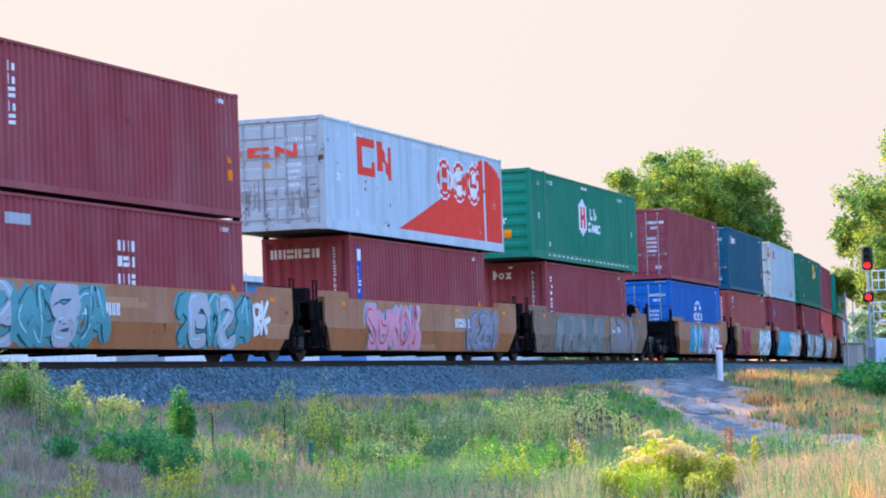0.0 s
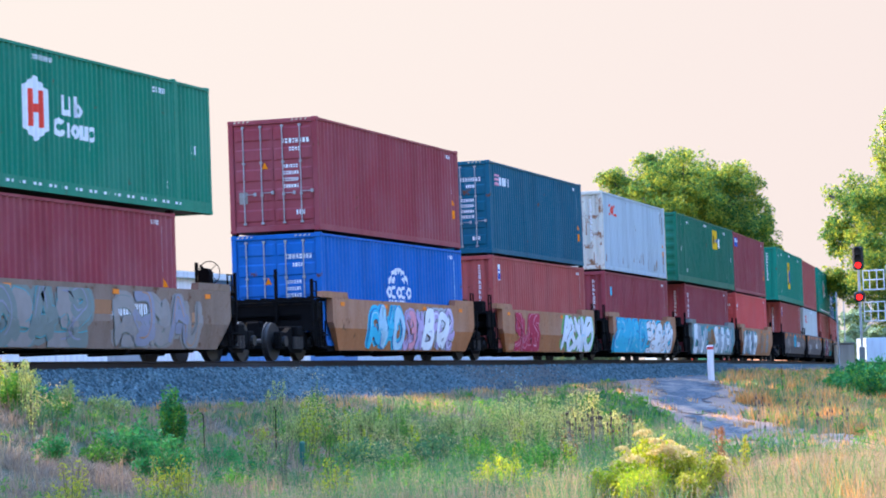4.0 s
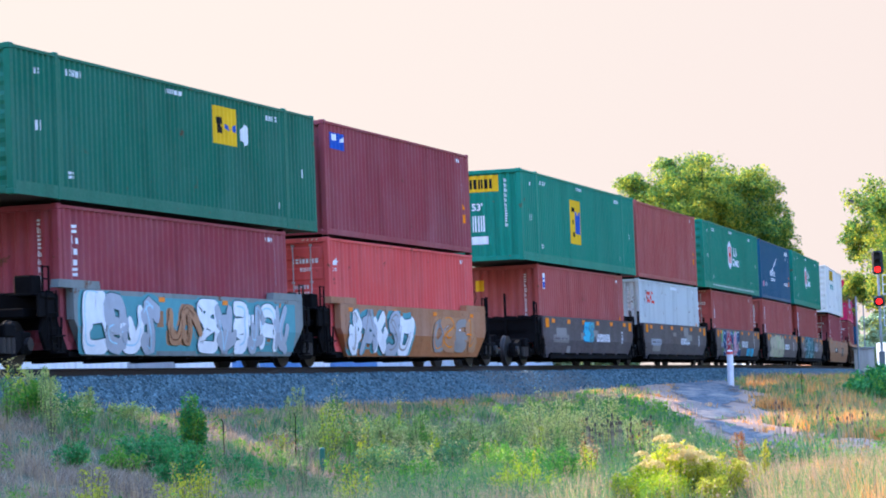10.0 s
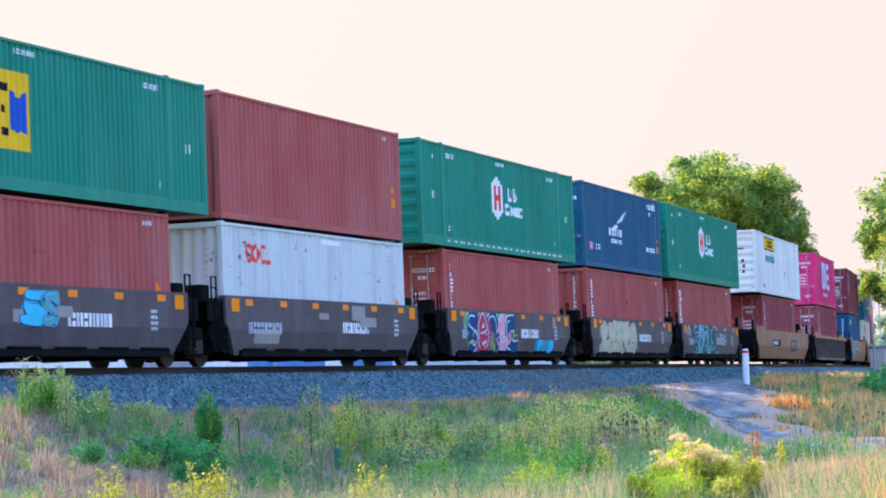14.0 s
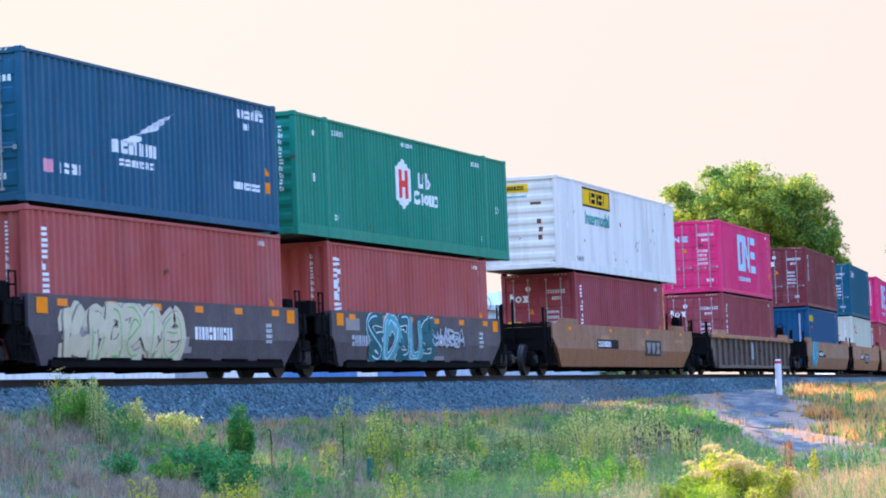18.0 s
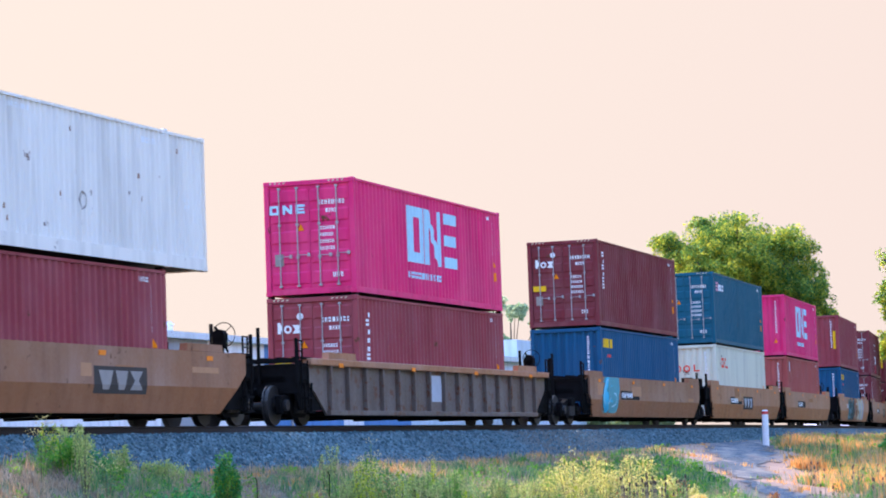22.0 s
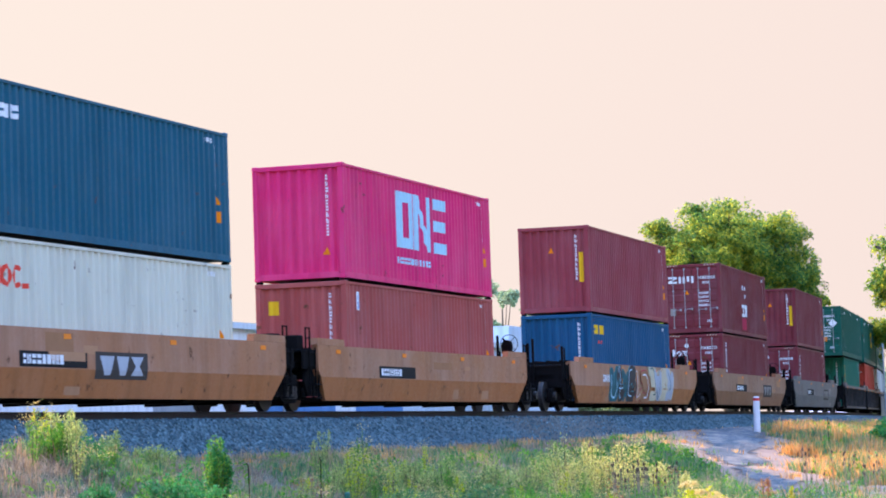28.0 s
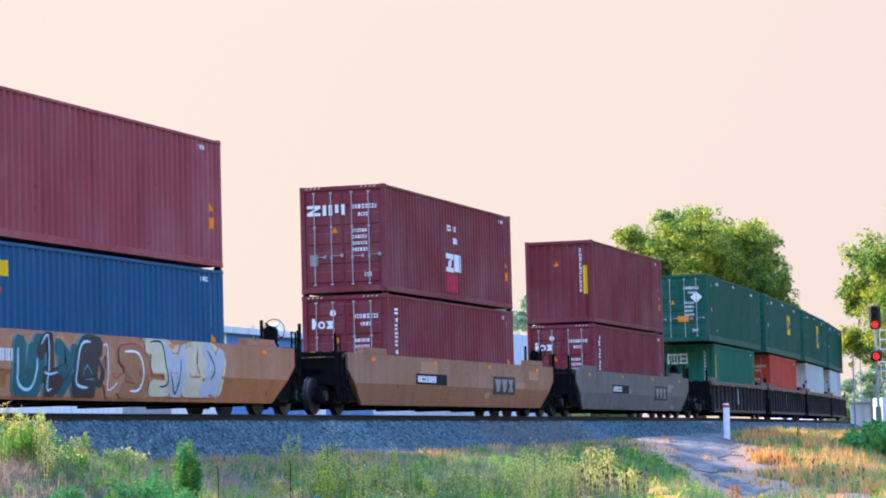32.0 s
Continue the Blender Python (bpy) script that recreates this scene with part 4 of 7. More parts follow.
def blades(rng, xy, z, height, width, lean):
    """Bent tapering blades: 5 points and 3 triangles each."""
    n = len(xy)
    a = rng.uniform(0, 2 * np.pi, n)
    side = np.stack([np.cos(a), np.sin(a), np.zeros(n)], 1)
    b = rng.uniform(0, 2 * np.pi, n)
    bend = np.stack([np.cos(b), np.sin(b), np.zeros(n)], 1) * (lean * height * rng.uniform(0.3, 1.2, n))[:, None]
    up = np.zeros((n, 3))
    up[:, 2] = height
    base = np.concatenate([xy, z[:, None]], 1)
    w = side * width[:, None] * 0.5
    mid = base + up * 0.55 + bend * 0.35
    co = np.stack([base - w, base + w, mid - w * 0.8, mid + w * 0.8, base + up + bend], 1).reshape(-1, 3)
    o = np.arange(n)[:, None] * 5
    f = np.concatenate([o + [0, 1, 3], o + [0, 3, 2], o + [2, 3, 4]], 1).reshape(-1, 3)
    return co, f


def leaves(rng, centres, size, flat=0.0):
    """Leaf quads, pointed at both ends, turned at random."""
    n = len(centres)
    d = rng.normal(size=(n, 3))
    d[:, 2] *= 1 - flat
    d /= np.linalg.norm(d, axis=1)[:, None]
    e = np.cross(d, rng.normal(size=(n, 3)))
    e /= np.linalg.norm(e, axis=1)[:, None]
    s = (size * rng.uniform(0.6, 1.35, n))[:, None]
    co = np.stack([centres - d * s, centres + e * s * 0.42, centres + d * s, centres - e * s * 0.42], 1).reshape(-1, 3)
    return co, np.arange(4 * n).reshape(-1, 4)


GREEN = leaf_mat("green grass blades", [(0.25, (0.043, 0.158, 0.073)), (0.5, (0.128, 0.28, 0.10)), (0.75, (0.37, 0.42, 0.135))], 0.5)
DRY = leaf_mat("dry grass blades", [(0.25, (0.30, 0.19, 0.115)), (0.5, (0.48, 0.32, 0.19)), (0.75, (0.62, 0.44, 0.25))], 0.5)
# reddish dry grass; the orange of sun on it is put into the colour
GOLD = leaf_mat("cheat grass with sunlit orange", [(0.25, (0.56, 0.22, 0.06)), (0.5, (0.85, 0.40, 0.12)), (0.75, (0.92, 0.56, 0.21))], 0.5)
SCRUB = leaf_mat("grey brush", [(0.25, (0.18, 0.13, 0.10)), (0.5, (0.355, 0.262, 0.195)), (0.75, (0.54, 0.41, 0.29))], 0.3)


def meadow_mix(x, y, d, hd, r, k):
    """Shares of green, dry, gold, brush and leafy tufts at a place, and how tall they grow."""
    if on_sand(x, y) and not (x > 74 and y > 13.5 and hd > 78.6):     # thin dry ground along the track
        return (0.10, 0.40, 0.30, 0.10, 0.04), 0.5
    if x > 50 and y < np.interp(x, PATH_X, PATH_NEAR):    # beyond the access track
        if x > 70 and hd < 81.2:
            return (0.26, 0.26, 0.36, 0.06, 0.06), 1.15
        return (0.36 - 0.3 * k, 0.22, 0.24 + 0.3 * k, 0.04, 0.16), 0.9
    if r < 31.5 and hd > 67:                              # pale stalks nearest to the eye
        return (0.40, 0.50, 0.04, 0.0, 0.06), 1.15
    if hd > 77.6 and r < 43:
        return (0.16, 0.70, 0.10, 0.0, 0.04), 0.62
    if x < 44 and y > 12.2 and hd < 69.8:                 # the brushy bank
        return (0.13 - 0.35 * k, 0.20, 0.0, 0.62 + 0.3 * k, 0.07 - 0.1 * k), 0.8
    if d < 6.0:
        return (0.20, 0.46, 0.06, 0.26, 0.02), 0.7
    if d < 12 and x < 62:                                 # half way up to the line: darker mix stands for dimmer light
        return (0.40 - 0.3 * k, 0.16 + 0.1 * k, 0.0, 0.24 + 0.2 * k, 0.18 - 0.2 * k), 0.95
    return (0.54 - 0.3 * k, 0.12 + 0.2 * k, 0.0, 0.06 + 0.15 * k, 0.28 - 0.2 * k), 1.1 if d > 11 else 0.95


def build_grass():
    rng = np.random.default_rng(7)
    n = 34000
    # even in the view: nearer ground holds more tufts a square metre
    az = np.radians(rng.uniform(60.2, 83.5, n))
    r = 25.5 * (128 / 25.5) ** (rng.uniform(0, 1, n) ** 0.86)
    xs, ys = r * np.sin(az), r * np.cos(az)
    u, v = rng.uniform(0, 1, n), rng.uniform(0, 1, n)
    rows = [[], [], [], [], []]
    for i in range(n):
        x, y = float(xs[i]), float(ys[i])
        cx, cy, a = track(x) if x > BEND_FROM else (x, MID, 0)
        d = (cy - y) * math.cos(a)
        if d < 3.5 or y > 26 or (d < 4.6 and u[i] > (d - 3.5) / 1.1):
            continue
        if on_gravel(x, y) and u[i] > 0.03 or on_sand(x, y) and u[i] > 0.13:
            continue
        hd = math.degrees(az[i])
        if 26.6 < r[i] < 34.6 and 75.2 < hd < 78.6:
            continue
        k = noise.noise((x * 0.2, y * 0.4, 3.3)) + 0.4 * noise.noise((x * 0.8, y * 1.1, 6.1))
        shares, grow = meadow_mix(x, y, d, hd, r[i], k)
        kind, w = 0, v[i] * sum(shares)
        while kind < 4 and w > shares[kind]:
            w -= shares[kind]
            kind += 1
        tall = 0.75 + 0.5 * noise.noise((x * 0.4, y * 0.6, 8.8)) + 0.35 * noise.noise((x * 1.3, y * 1.6, 1.8))
        h = min(0.52, 0.16 + 0.034 * d) * grow * max(0.35, tall)
        rows[kind].append((x, y, ground_z(x, y), h, r[i]))
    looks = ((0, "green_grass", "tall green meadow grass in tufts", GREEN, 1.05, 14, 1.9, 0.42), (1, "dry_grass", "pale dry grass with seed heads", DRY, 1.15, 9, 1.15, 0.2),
             (2, "cheat_grass", "reddish gold cheat grass, sunlit orange put into its colour", GOLD, 1.0, 22, 1.5, 0.4), (3, "dead_brush", "grey-purple dead brush on the bank", SCRUB, 0.7, 18, 1.2, 1.15))
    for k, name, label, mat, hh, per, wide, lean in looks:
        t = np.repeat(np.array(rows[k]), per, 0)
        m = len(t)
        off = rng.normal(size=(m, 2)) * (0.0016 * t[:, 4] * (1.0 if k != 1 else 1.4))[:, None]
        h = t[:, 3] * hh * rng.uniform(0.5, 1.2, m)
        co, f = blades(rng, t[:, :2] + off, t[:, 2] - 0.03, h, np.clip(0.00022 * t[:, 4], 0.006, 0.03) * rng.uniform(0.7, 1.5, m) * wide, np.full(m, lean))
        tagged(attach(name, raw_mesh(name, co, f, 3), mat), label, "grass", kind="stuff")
    # leafy weeds in low domes
    t = np.repeat(np.array(rows[4]), 26, 0)
    m = len(t)
    q = rng.normal(size=(m, 3))
    q /= np.linalg.norm(q, axis=1)[:, None]
    q[:, 2] = np.abs(q[:, 2])
    rad = 0.0030 * t[:, 4] * rng.uniform(0.4, 1.1, m)
    pts = np.stack([t[:, 0] + q[:, 0] * rad, t[:, 1] + q[:, 1] * rad, t[:, 2] + 0.02 + q[:, 2] * t[:, 3] * rng.uniform(0.3, 1.0, m) * 1.05], 1)
    co, f = leaves(rng, pts, 0.00088 * t[:, 4])
    tagged(attach("low_weeds", raw_mesh("low_weeds", co, f, 4), FRESH), "low leafy green weeds between the grass", "weeds", kind="stuff")
    # seed heads on part of the dry stalks
    t = np.array([row for row in rows[1] if row[4] < 62])
    t = np.repeat(t, 2, 0)
    t[:, :2] += rng.normal(size=(len(t), 2)) * 0.07
    c = np.stack([t[:, 0], t[:, 1], t[:, 2] + t[:, 3] * rng.uniform(0.85, 1.3, len(t))], 1)
    pts = np.repeat(c, 5, 0) + rng.normal(size=(len(c) * 5, 3)) * [0.008, 0.008, 0.055]
    co, f = leaves(rng, pts, np.full(len(pts), 0.012))
    tagged(attach("seed_heads", raw_mesh("seed_heads", co, f, 4), DRY), "pale feathery seed heads on the dry grass", "seed heads", kind="stuff")


def bush(name, label, x, y, w, h, mat, n=900, leaf=0.05, seed=1, stems=14, top=None, top_n=0, depth=None, top_size=0.05, group="", lump=0.35, umbels=0):
    """A leafy plant: a fan of stems, leaves along them, and flower clumps on top."""
    rng = np.random.default_rng(seed)
    root = empty(name, label, "bush" if "weed" not in name else "weed", group, Matrix.Translation((x, y, ground_z(x, y) - 0.03)))
    bm = bmesh.new()
    tips = []
    for k in range(stems):
        a = rng.uniform(0, 2 * np.pi)
        rr = math.sqrt(rng.uniform(0, 1))
        tip = Vector((w / 2 * rr * math.cos(a), (depth or w) / 2 * rr * math.sin(a), h * (1 - 0.45 * rr ** 2) * rng.uniform(0.78, 1.08)))
        add_rod(bm, (tip.x * 0.15, tip.y * 0.15, 0), tip, 0.007, 5, 0.003)
        tips.append(tip)
    part("stem", bm, plain("plant stem", (0.12, 0.11, 0.05), 0.8), root)["kind"] = "stuff"
    pts = []
    n, leaf, top_size, top_n = int(n * 1.25), leaf * 0.62, top_size * 0.75, int(top_n * 1.6)
    for k in range(n):
        t = tips[k % stems]
        u = rng.uniform(0.02, 1.0) ** 0.55
        spread = lump * w * (0.25 + 0.5 * math.sin(math.pi * min(1, u * 1.0))) * 0.42
        pts.append(np.array((t.x * (0.15 + 0.85 * u), t.y * (0.15 + 0.85 * u), t.z * u)) + rng.normal(size=3) * (spread, spread, spread * 0.7))
    pts = np.array(pts)
    pts[:, 2] = np.clip(pts[:, 2], 0.04, None)
    co, f = leaves(rng, pts, np.full(len(pts), leaf))
    attach("foliage", raw_mesh("foliage", co, f, 4), mat, root)
    if top:
        pts = []
        for k in range(top_n):
            t = tips[k % stems]
            pts.append(np.array(t) + rng.normal(size=3) * (0.075, 0.075, 0.05) + (0, 0, 0.04))
        co, f = leaves(rng, np.array(pts), np.full(len(pts), top_size))
        attach("flower_head", raw_mesh("flower_head", co, f, 4), top, root)["kind"] = "stuff"
    for k in range(umbels):
        # flat-domed flower heads of many tiny florets
        t = tips[(k * 5) % stems]
        q = rng.normal(size=(110, 3))
        q /= np.linalg.norm(q, axis=1)[:, None]
        q[:, 2] = np.abs(q[:, 2]) * 0.6
        co, f = leaves(rng, np.array(t) * (1, 1, 1.05) + q * rng.uniform(0.085, 0.135), np.full(110, 0.026))
        attach("umbel", raw_mesh("umbel", co, f, 4), top, root, None, "cream flower umbel")
    return root


FRESH = leaf_mat("fresh weed leaves", [(0.25, (0.045, 0.21, 0.03)), (0.5, (0.14, 0.38, 0.045)), (0.75, (0.38, 0.52, 0.065))], 0.5)
WILLOW = leaf_mat("pale willow leaves", [(0.25, (0.20, 0.32, 0.09)), (0.5, (0.42, 0.48, 0.14)), (0.75, (0.74, 0.66, 0.24))], 0.55)
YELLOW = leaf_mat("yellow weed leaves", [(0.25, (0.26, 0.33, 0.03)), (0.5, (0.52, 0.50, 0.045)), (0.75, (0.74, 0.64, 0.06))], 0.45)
# yellow of the bloom, strengthened to stand for sun on the shrubs
SUNWILLOW = leaf_mat("blooming willow leaves with sunlit yellow", [(0.25, (0.34, 0.40, 0.10)), (0.5, (0.68, 0.60, 0.17)), (0.75, (0.90, 0.76, 0.30))], 0.5)
DEEP = leaf_mat("deep green leaves", [(0.25, (0.02, 0.15, 0.045)), (0.5, (0.05, 0.29, 0.075)), (0.75, (0.12, 0.42, 0.10))], 0.35)
LIME = leaf_mat("yellow-green bush leaves", [(0.25, (0.26, 0.44, 0.02)), (0.5, (0.56, 0.60, 0.03)), (0.75, (0.86, 0.74, 0.045))], 0.5)
BLOOM = leaf_mat("cream flower umbels", [(0.25, (0.62, 0.46, 0.14)), (0.6, (0.84, 0.62, 0.26)), (0.8, (0.90, 0.74, 0.40))], 0.4)
RUSTY = leaf_mat("rust-red dock seed", [(0.25, (0.30, 0.10, 0.04)), (0.6, (0.55, 0.22, 0.08)), (0.8, (0.65, 0.33, 0.12))], 0.3)
TEASEL = leaf_mat("dark teasel heads", [(0.25, (0.05, 0.035, 0.025)), (0.6, (0.11, 0.075, 0.05)), (0.8, (0.18, 0.12, 0.08))], 0.1)


def at(heading, r):
    a = radians(heading)
    return r * math.sin(a), r * math.cos(a)


def build_weeds():
    k = 100

    def put(heading, r, *args, **kw):
        nonlocal k
        k += 1
        x, y = at(heading, r)
        return bush(args[0], args[1], x, y, *args[2:], seed=k, **kw)
    # the flowering clump in the foreground
    put(76.75, 35.2, "flowering_bush", "wild bush with yellow-green leaves and cream flower umbels", 1.9, 0.80, LIME, n=7000, leaf=0.042, stems=64, top=BLOOM, top_n=300, top_size=0.022, lump=0.15, depth=1.1, umbels=24)
    put(76.6, 34.3, "weed_clump", "low leafy yellow-green weeds at the foot of the flowering bush", 1.8, 0.45, LIME, n=5200, leaf=0.04, stems=60, lump=0.2, depth=0.5)
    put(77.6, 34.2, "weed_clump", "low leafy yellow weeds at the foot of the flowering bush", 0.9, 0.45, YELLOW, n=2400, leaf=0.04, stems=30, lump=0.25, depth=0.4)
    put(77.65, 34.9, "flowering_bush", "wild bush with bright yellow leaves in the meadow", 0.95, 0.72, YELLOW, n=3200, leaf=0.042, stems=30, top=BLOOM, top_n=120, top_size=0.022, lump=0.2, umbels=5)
    put(75.85, 35.2, "flowering_bush", "low wild bush with yellow-green leaves", 0.9, 0.55, LIME, n=3000, leaf=0.036, stems=26, top=BLOOM, top_n=160, top_size=0.024, lump=0.22)
    put(78.25, 35.6, "dock_weed", "upright rust-red dock weed with seed spikes", 0.3, 1.12, RUSTY, n=420, leaf=0.03, stems=5, lump=0.35)
    put(78.65, 35.6, "mullein_weed", "upright yellow flower stalk in the meadow", 0.3, 1.05, YELLOW, n=420, leaf=0.035, stems=4, lump=0.4)
    put(74.95, 40.0, "dock_weed", "upright rust-red dock weed with seed spikes", 0.4, 1.15, RUSTY, n=320, leaf=0.03, stems=6, lump=0.4)
    put(73.55, 34.6, "flowering_bush", "small wild bush with yellow-green leaves", 1.15, 0.72, LIME, n=2600, leaf=0.036, stems=30, lump=0.22)
    # green growth in the middle
    put(73.3, 40.5, "green_bush", "bushy green weed with small leaves", 1.5, 0.95, FRESH, n=2800, leaf=0.05, stems=34, lump=0.22)
    put(72.0, 42.5, "green_bush", "bushy green weed with small leaves", 1.5, 0.85, GREEN, n=2200, leaf=0.055, stems=30, lump=0.24)
    put(70.4, 41.5, "green_bush", "bushy green weed with small leaves", 1.4, 0.8, GREEN, n=2000, leaf=0.055, stems=26, lump=0.24)
    put(71.2, 39.0, "green_bush", "bushy green weed with small leaves", 1.2, 0.7, FRESH, n=1600, leaf=0.05, stems=26, lump=0.24)
    put(74.4, 38.5, "green_bush", "bushy green weed with small leaves", 1.0, 0.75, FRESH, n=1500, leaf=0.045, stems=22, lump=0.24)
    # pale willow shrubs by the gravel; the yellow ones hold sunlight in their colour
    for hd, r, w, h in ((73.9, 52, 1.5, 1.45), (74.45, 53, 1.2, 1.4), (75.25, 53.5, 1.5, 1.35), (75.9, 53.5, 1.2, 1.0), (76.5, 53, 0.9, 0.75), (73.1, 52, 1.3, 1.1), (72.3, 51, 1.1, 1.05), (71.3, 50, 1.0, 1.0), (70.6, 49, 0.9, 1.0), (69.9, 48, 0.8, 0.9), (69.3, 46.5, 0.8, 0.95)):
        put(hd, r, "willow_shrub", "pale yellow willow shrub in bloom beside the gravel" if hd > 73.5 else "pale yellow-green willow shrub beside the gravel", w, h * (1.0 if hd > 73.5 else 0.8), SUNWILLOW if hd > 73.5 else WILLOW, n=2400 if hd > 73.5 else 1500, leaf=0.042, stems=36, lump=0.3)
    rt = np.random.default_rng(77)
    for i in range(90):
        hd, r = (rt.uniform(68.3, 76.3), rt.uniform(39, 52)) if i < 84 else (rt.uniform(62.4, 64), rt.uniform(38, 41))
        put(hd, r, "tall_weed", "tall thin weed with yellow-green flower tips", rt.uniform(0.25, 0.5), rt.uniform(0.6, 1.1), (WILLOW, GREEN, FRESH, LIME)[i % 4], n=300, leaf=0.032, stems=5, lump=0.3, top=BLOOM if i % 2 else RUSTY if i % 5 == 0 else None, top_n=60, top_size=0.022, group="tall weeds")
    # the bank at the left
    put(66.4, 40.6, "green_shrub", "upright bright green shrub on the grassy bank", 0.52, 1.2, DEEP, n=3000, leaf=0.045, stems=26, lump=0.34)
    put(66.4, 40.5, "green_shrub", "bright green shoots of an upright shrub", 0.5, 1.24, FRESH, n=1100, leaf=0.04, stems=20, lump=0.4)
    put(63.1, 40.5, "yellow_shrub", "yellow-green shrub on the brushy bank", 0.9, 0.75, WILLOW, n=1400, leaf=0.05, stems=18, lump=0.3)
    put(63.0, 39.5, "yellow_shrub", "yellow-green shrub on the brushy bank", 0.65, 0.6, FRESH, n=1300, leaf=0.045, stems=18, lump=0.3)
    put(64.1, 43.2, "yellow_shrub", "yellow-green shrub on the brushy bank", 0.6, 0.6, WILLOW, n=1000, leaf=0.045, stems=14, lump=0.35)
    put(65.0, 43.5, "willow_shrub", "pale yellow-green willow shrub on the bank", 1.0, 0.45, WILLOW, n=1100, leaf=0.045, stems=18, lump=0.3)
    put(65.6, 38.8, "green_bush", "dark green bush at the foot of the bank", 1.2, 0.75, DEEP, n=2000, leaf=0.05, stems=24, lump=0.26)
    put(66.3, 37.2, "green_bush", "dark green bush at the foot of the bank", 1.0, 0.7, DEEP, n=1600, leaf=0.05, stems=22, lump=0.26)
    for i in range(9):
        put(rt.uniform(62.4, 68.2), rt.uniform(36, 42), "low_green_weed", "low dark green weed in the dry brush", rt.uniform(0.5, 1.0), rt.uniform(0.25, 0.5), DEEP if i % 3 else FRESH, n=900, leaf=0.04, stems=16, lump=0.3, group="low green weeds")
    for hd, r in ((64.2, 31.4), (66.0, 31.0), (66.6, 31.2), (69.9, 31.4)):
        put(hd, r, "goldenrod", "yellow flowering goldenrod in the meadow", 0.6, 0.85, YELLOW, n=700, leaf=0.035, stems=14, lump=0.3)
    # hedge bush at the far right
    for hd, r, w, h in ((81.9, 92, 4.2, 1.55), (81.2, 93, 2.4, 1.25), (82.7, 90, 3.6, 1.7)):
        put(hd, r, "hedge_bush", "dense dark green bush by the line", w, h, DEEP, n=3200, leaf=0.13, stems=40, lump=0.22)
        put(hd, r, "hedge_bush", "bright outer shoots of a green bush", w * 0.95, h * 1.04, FRESH, n=900, leaf=0.12, stems=36, lump=0.25)
    # teasels
    rng = np.random.default_rng(31)
    for i in range(60):
        if i < 20:
            hd, r = rng.uniform(79.0, 81.2), rng.uniform(42, 62)
        else:
            hd, r = rng.uniform(74.9, 76.4), rng.uniform(42, 47)
        x, y = at(hd, r)
        h = rng.uniform(0.7, 1.05)
        root = empty("teasel", "dry brown teasel stalk with a dark seed head", "weed", "teasels", Matrix.Translation((x, y, ground_z(x, y) - 0.03)))
        bm = bmesh.new()
        add_rod(bm, (0, 0, 0), (0.03, 0.02, h), 0.008, 5, 0.005)
        add_rod(bm, (0.01, 0, h * 0.55), (0.16, 0.05, h * 0.85), 0.006, 5, 0.004)
        part("stalk", bm, plain("teasel stalk", (0.30, 0.23, 0.14), 0.8), root)
        for p in ((0.03, 0.02, h), (0.16, 0.05, h * 0.85)):
            bm = bmesh.new()
            bmesh.ops.create_icosphere(bm, subdivisions=1, radius=1, matrix=Matrix.Translation(p) @ Matrix.Diagonal((0.02, 0.02, 0.04, 1)))
            part("seed_head", bm, TEASEL, root)


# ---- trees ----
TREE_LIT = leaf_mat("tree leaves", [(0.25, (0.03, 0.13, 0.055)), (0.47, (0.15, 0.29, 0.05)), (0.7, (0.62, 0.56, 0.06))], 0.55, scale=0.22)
# leaf colours lightened to stand for the haze of distance
TREE_FAR = leaf_mat("far tree leaves paled by haze", [(0.25, (0.22, 0.33, 0.20)), (0.5, (0.34, 0.45, 0.25)), (0.75, (0.50, 0.57, 0.32))], 0.3)
BARK = plain("tree bark", (0.09, 0.07, 0.05), 0.9, 0, 0.35, 8)


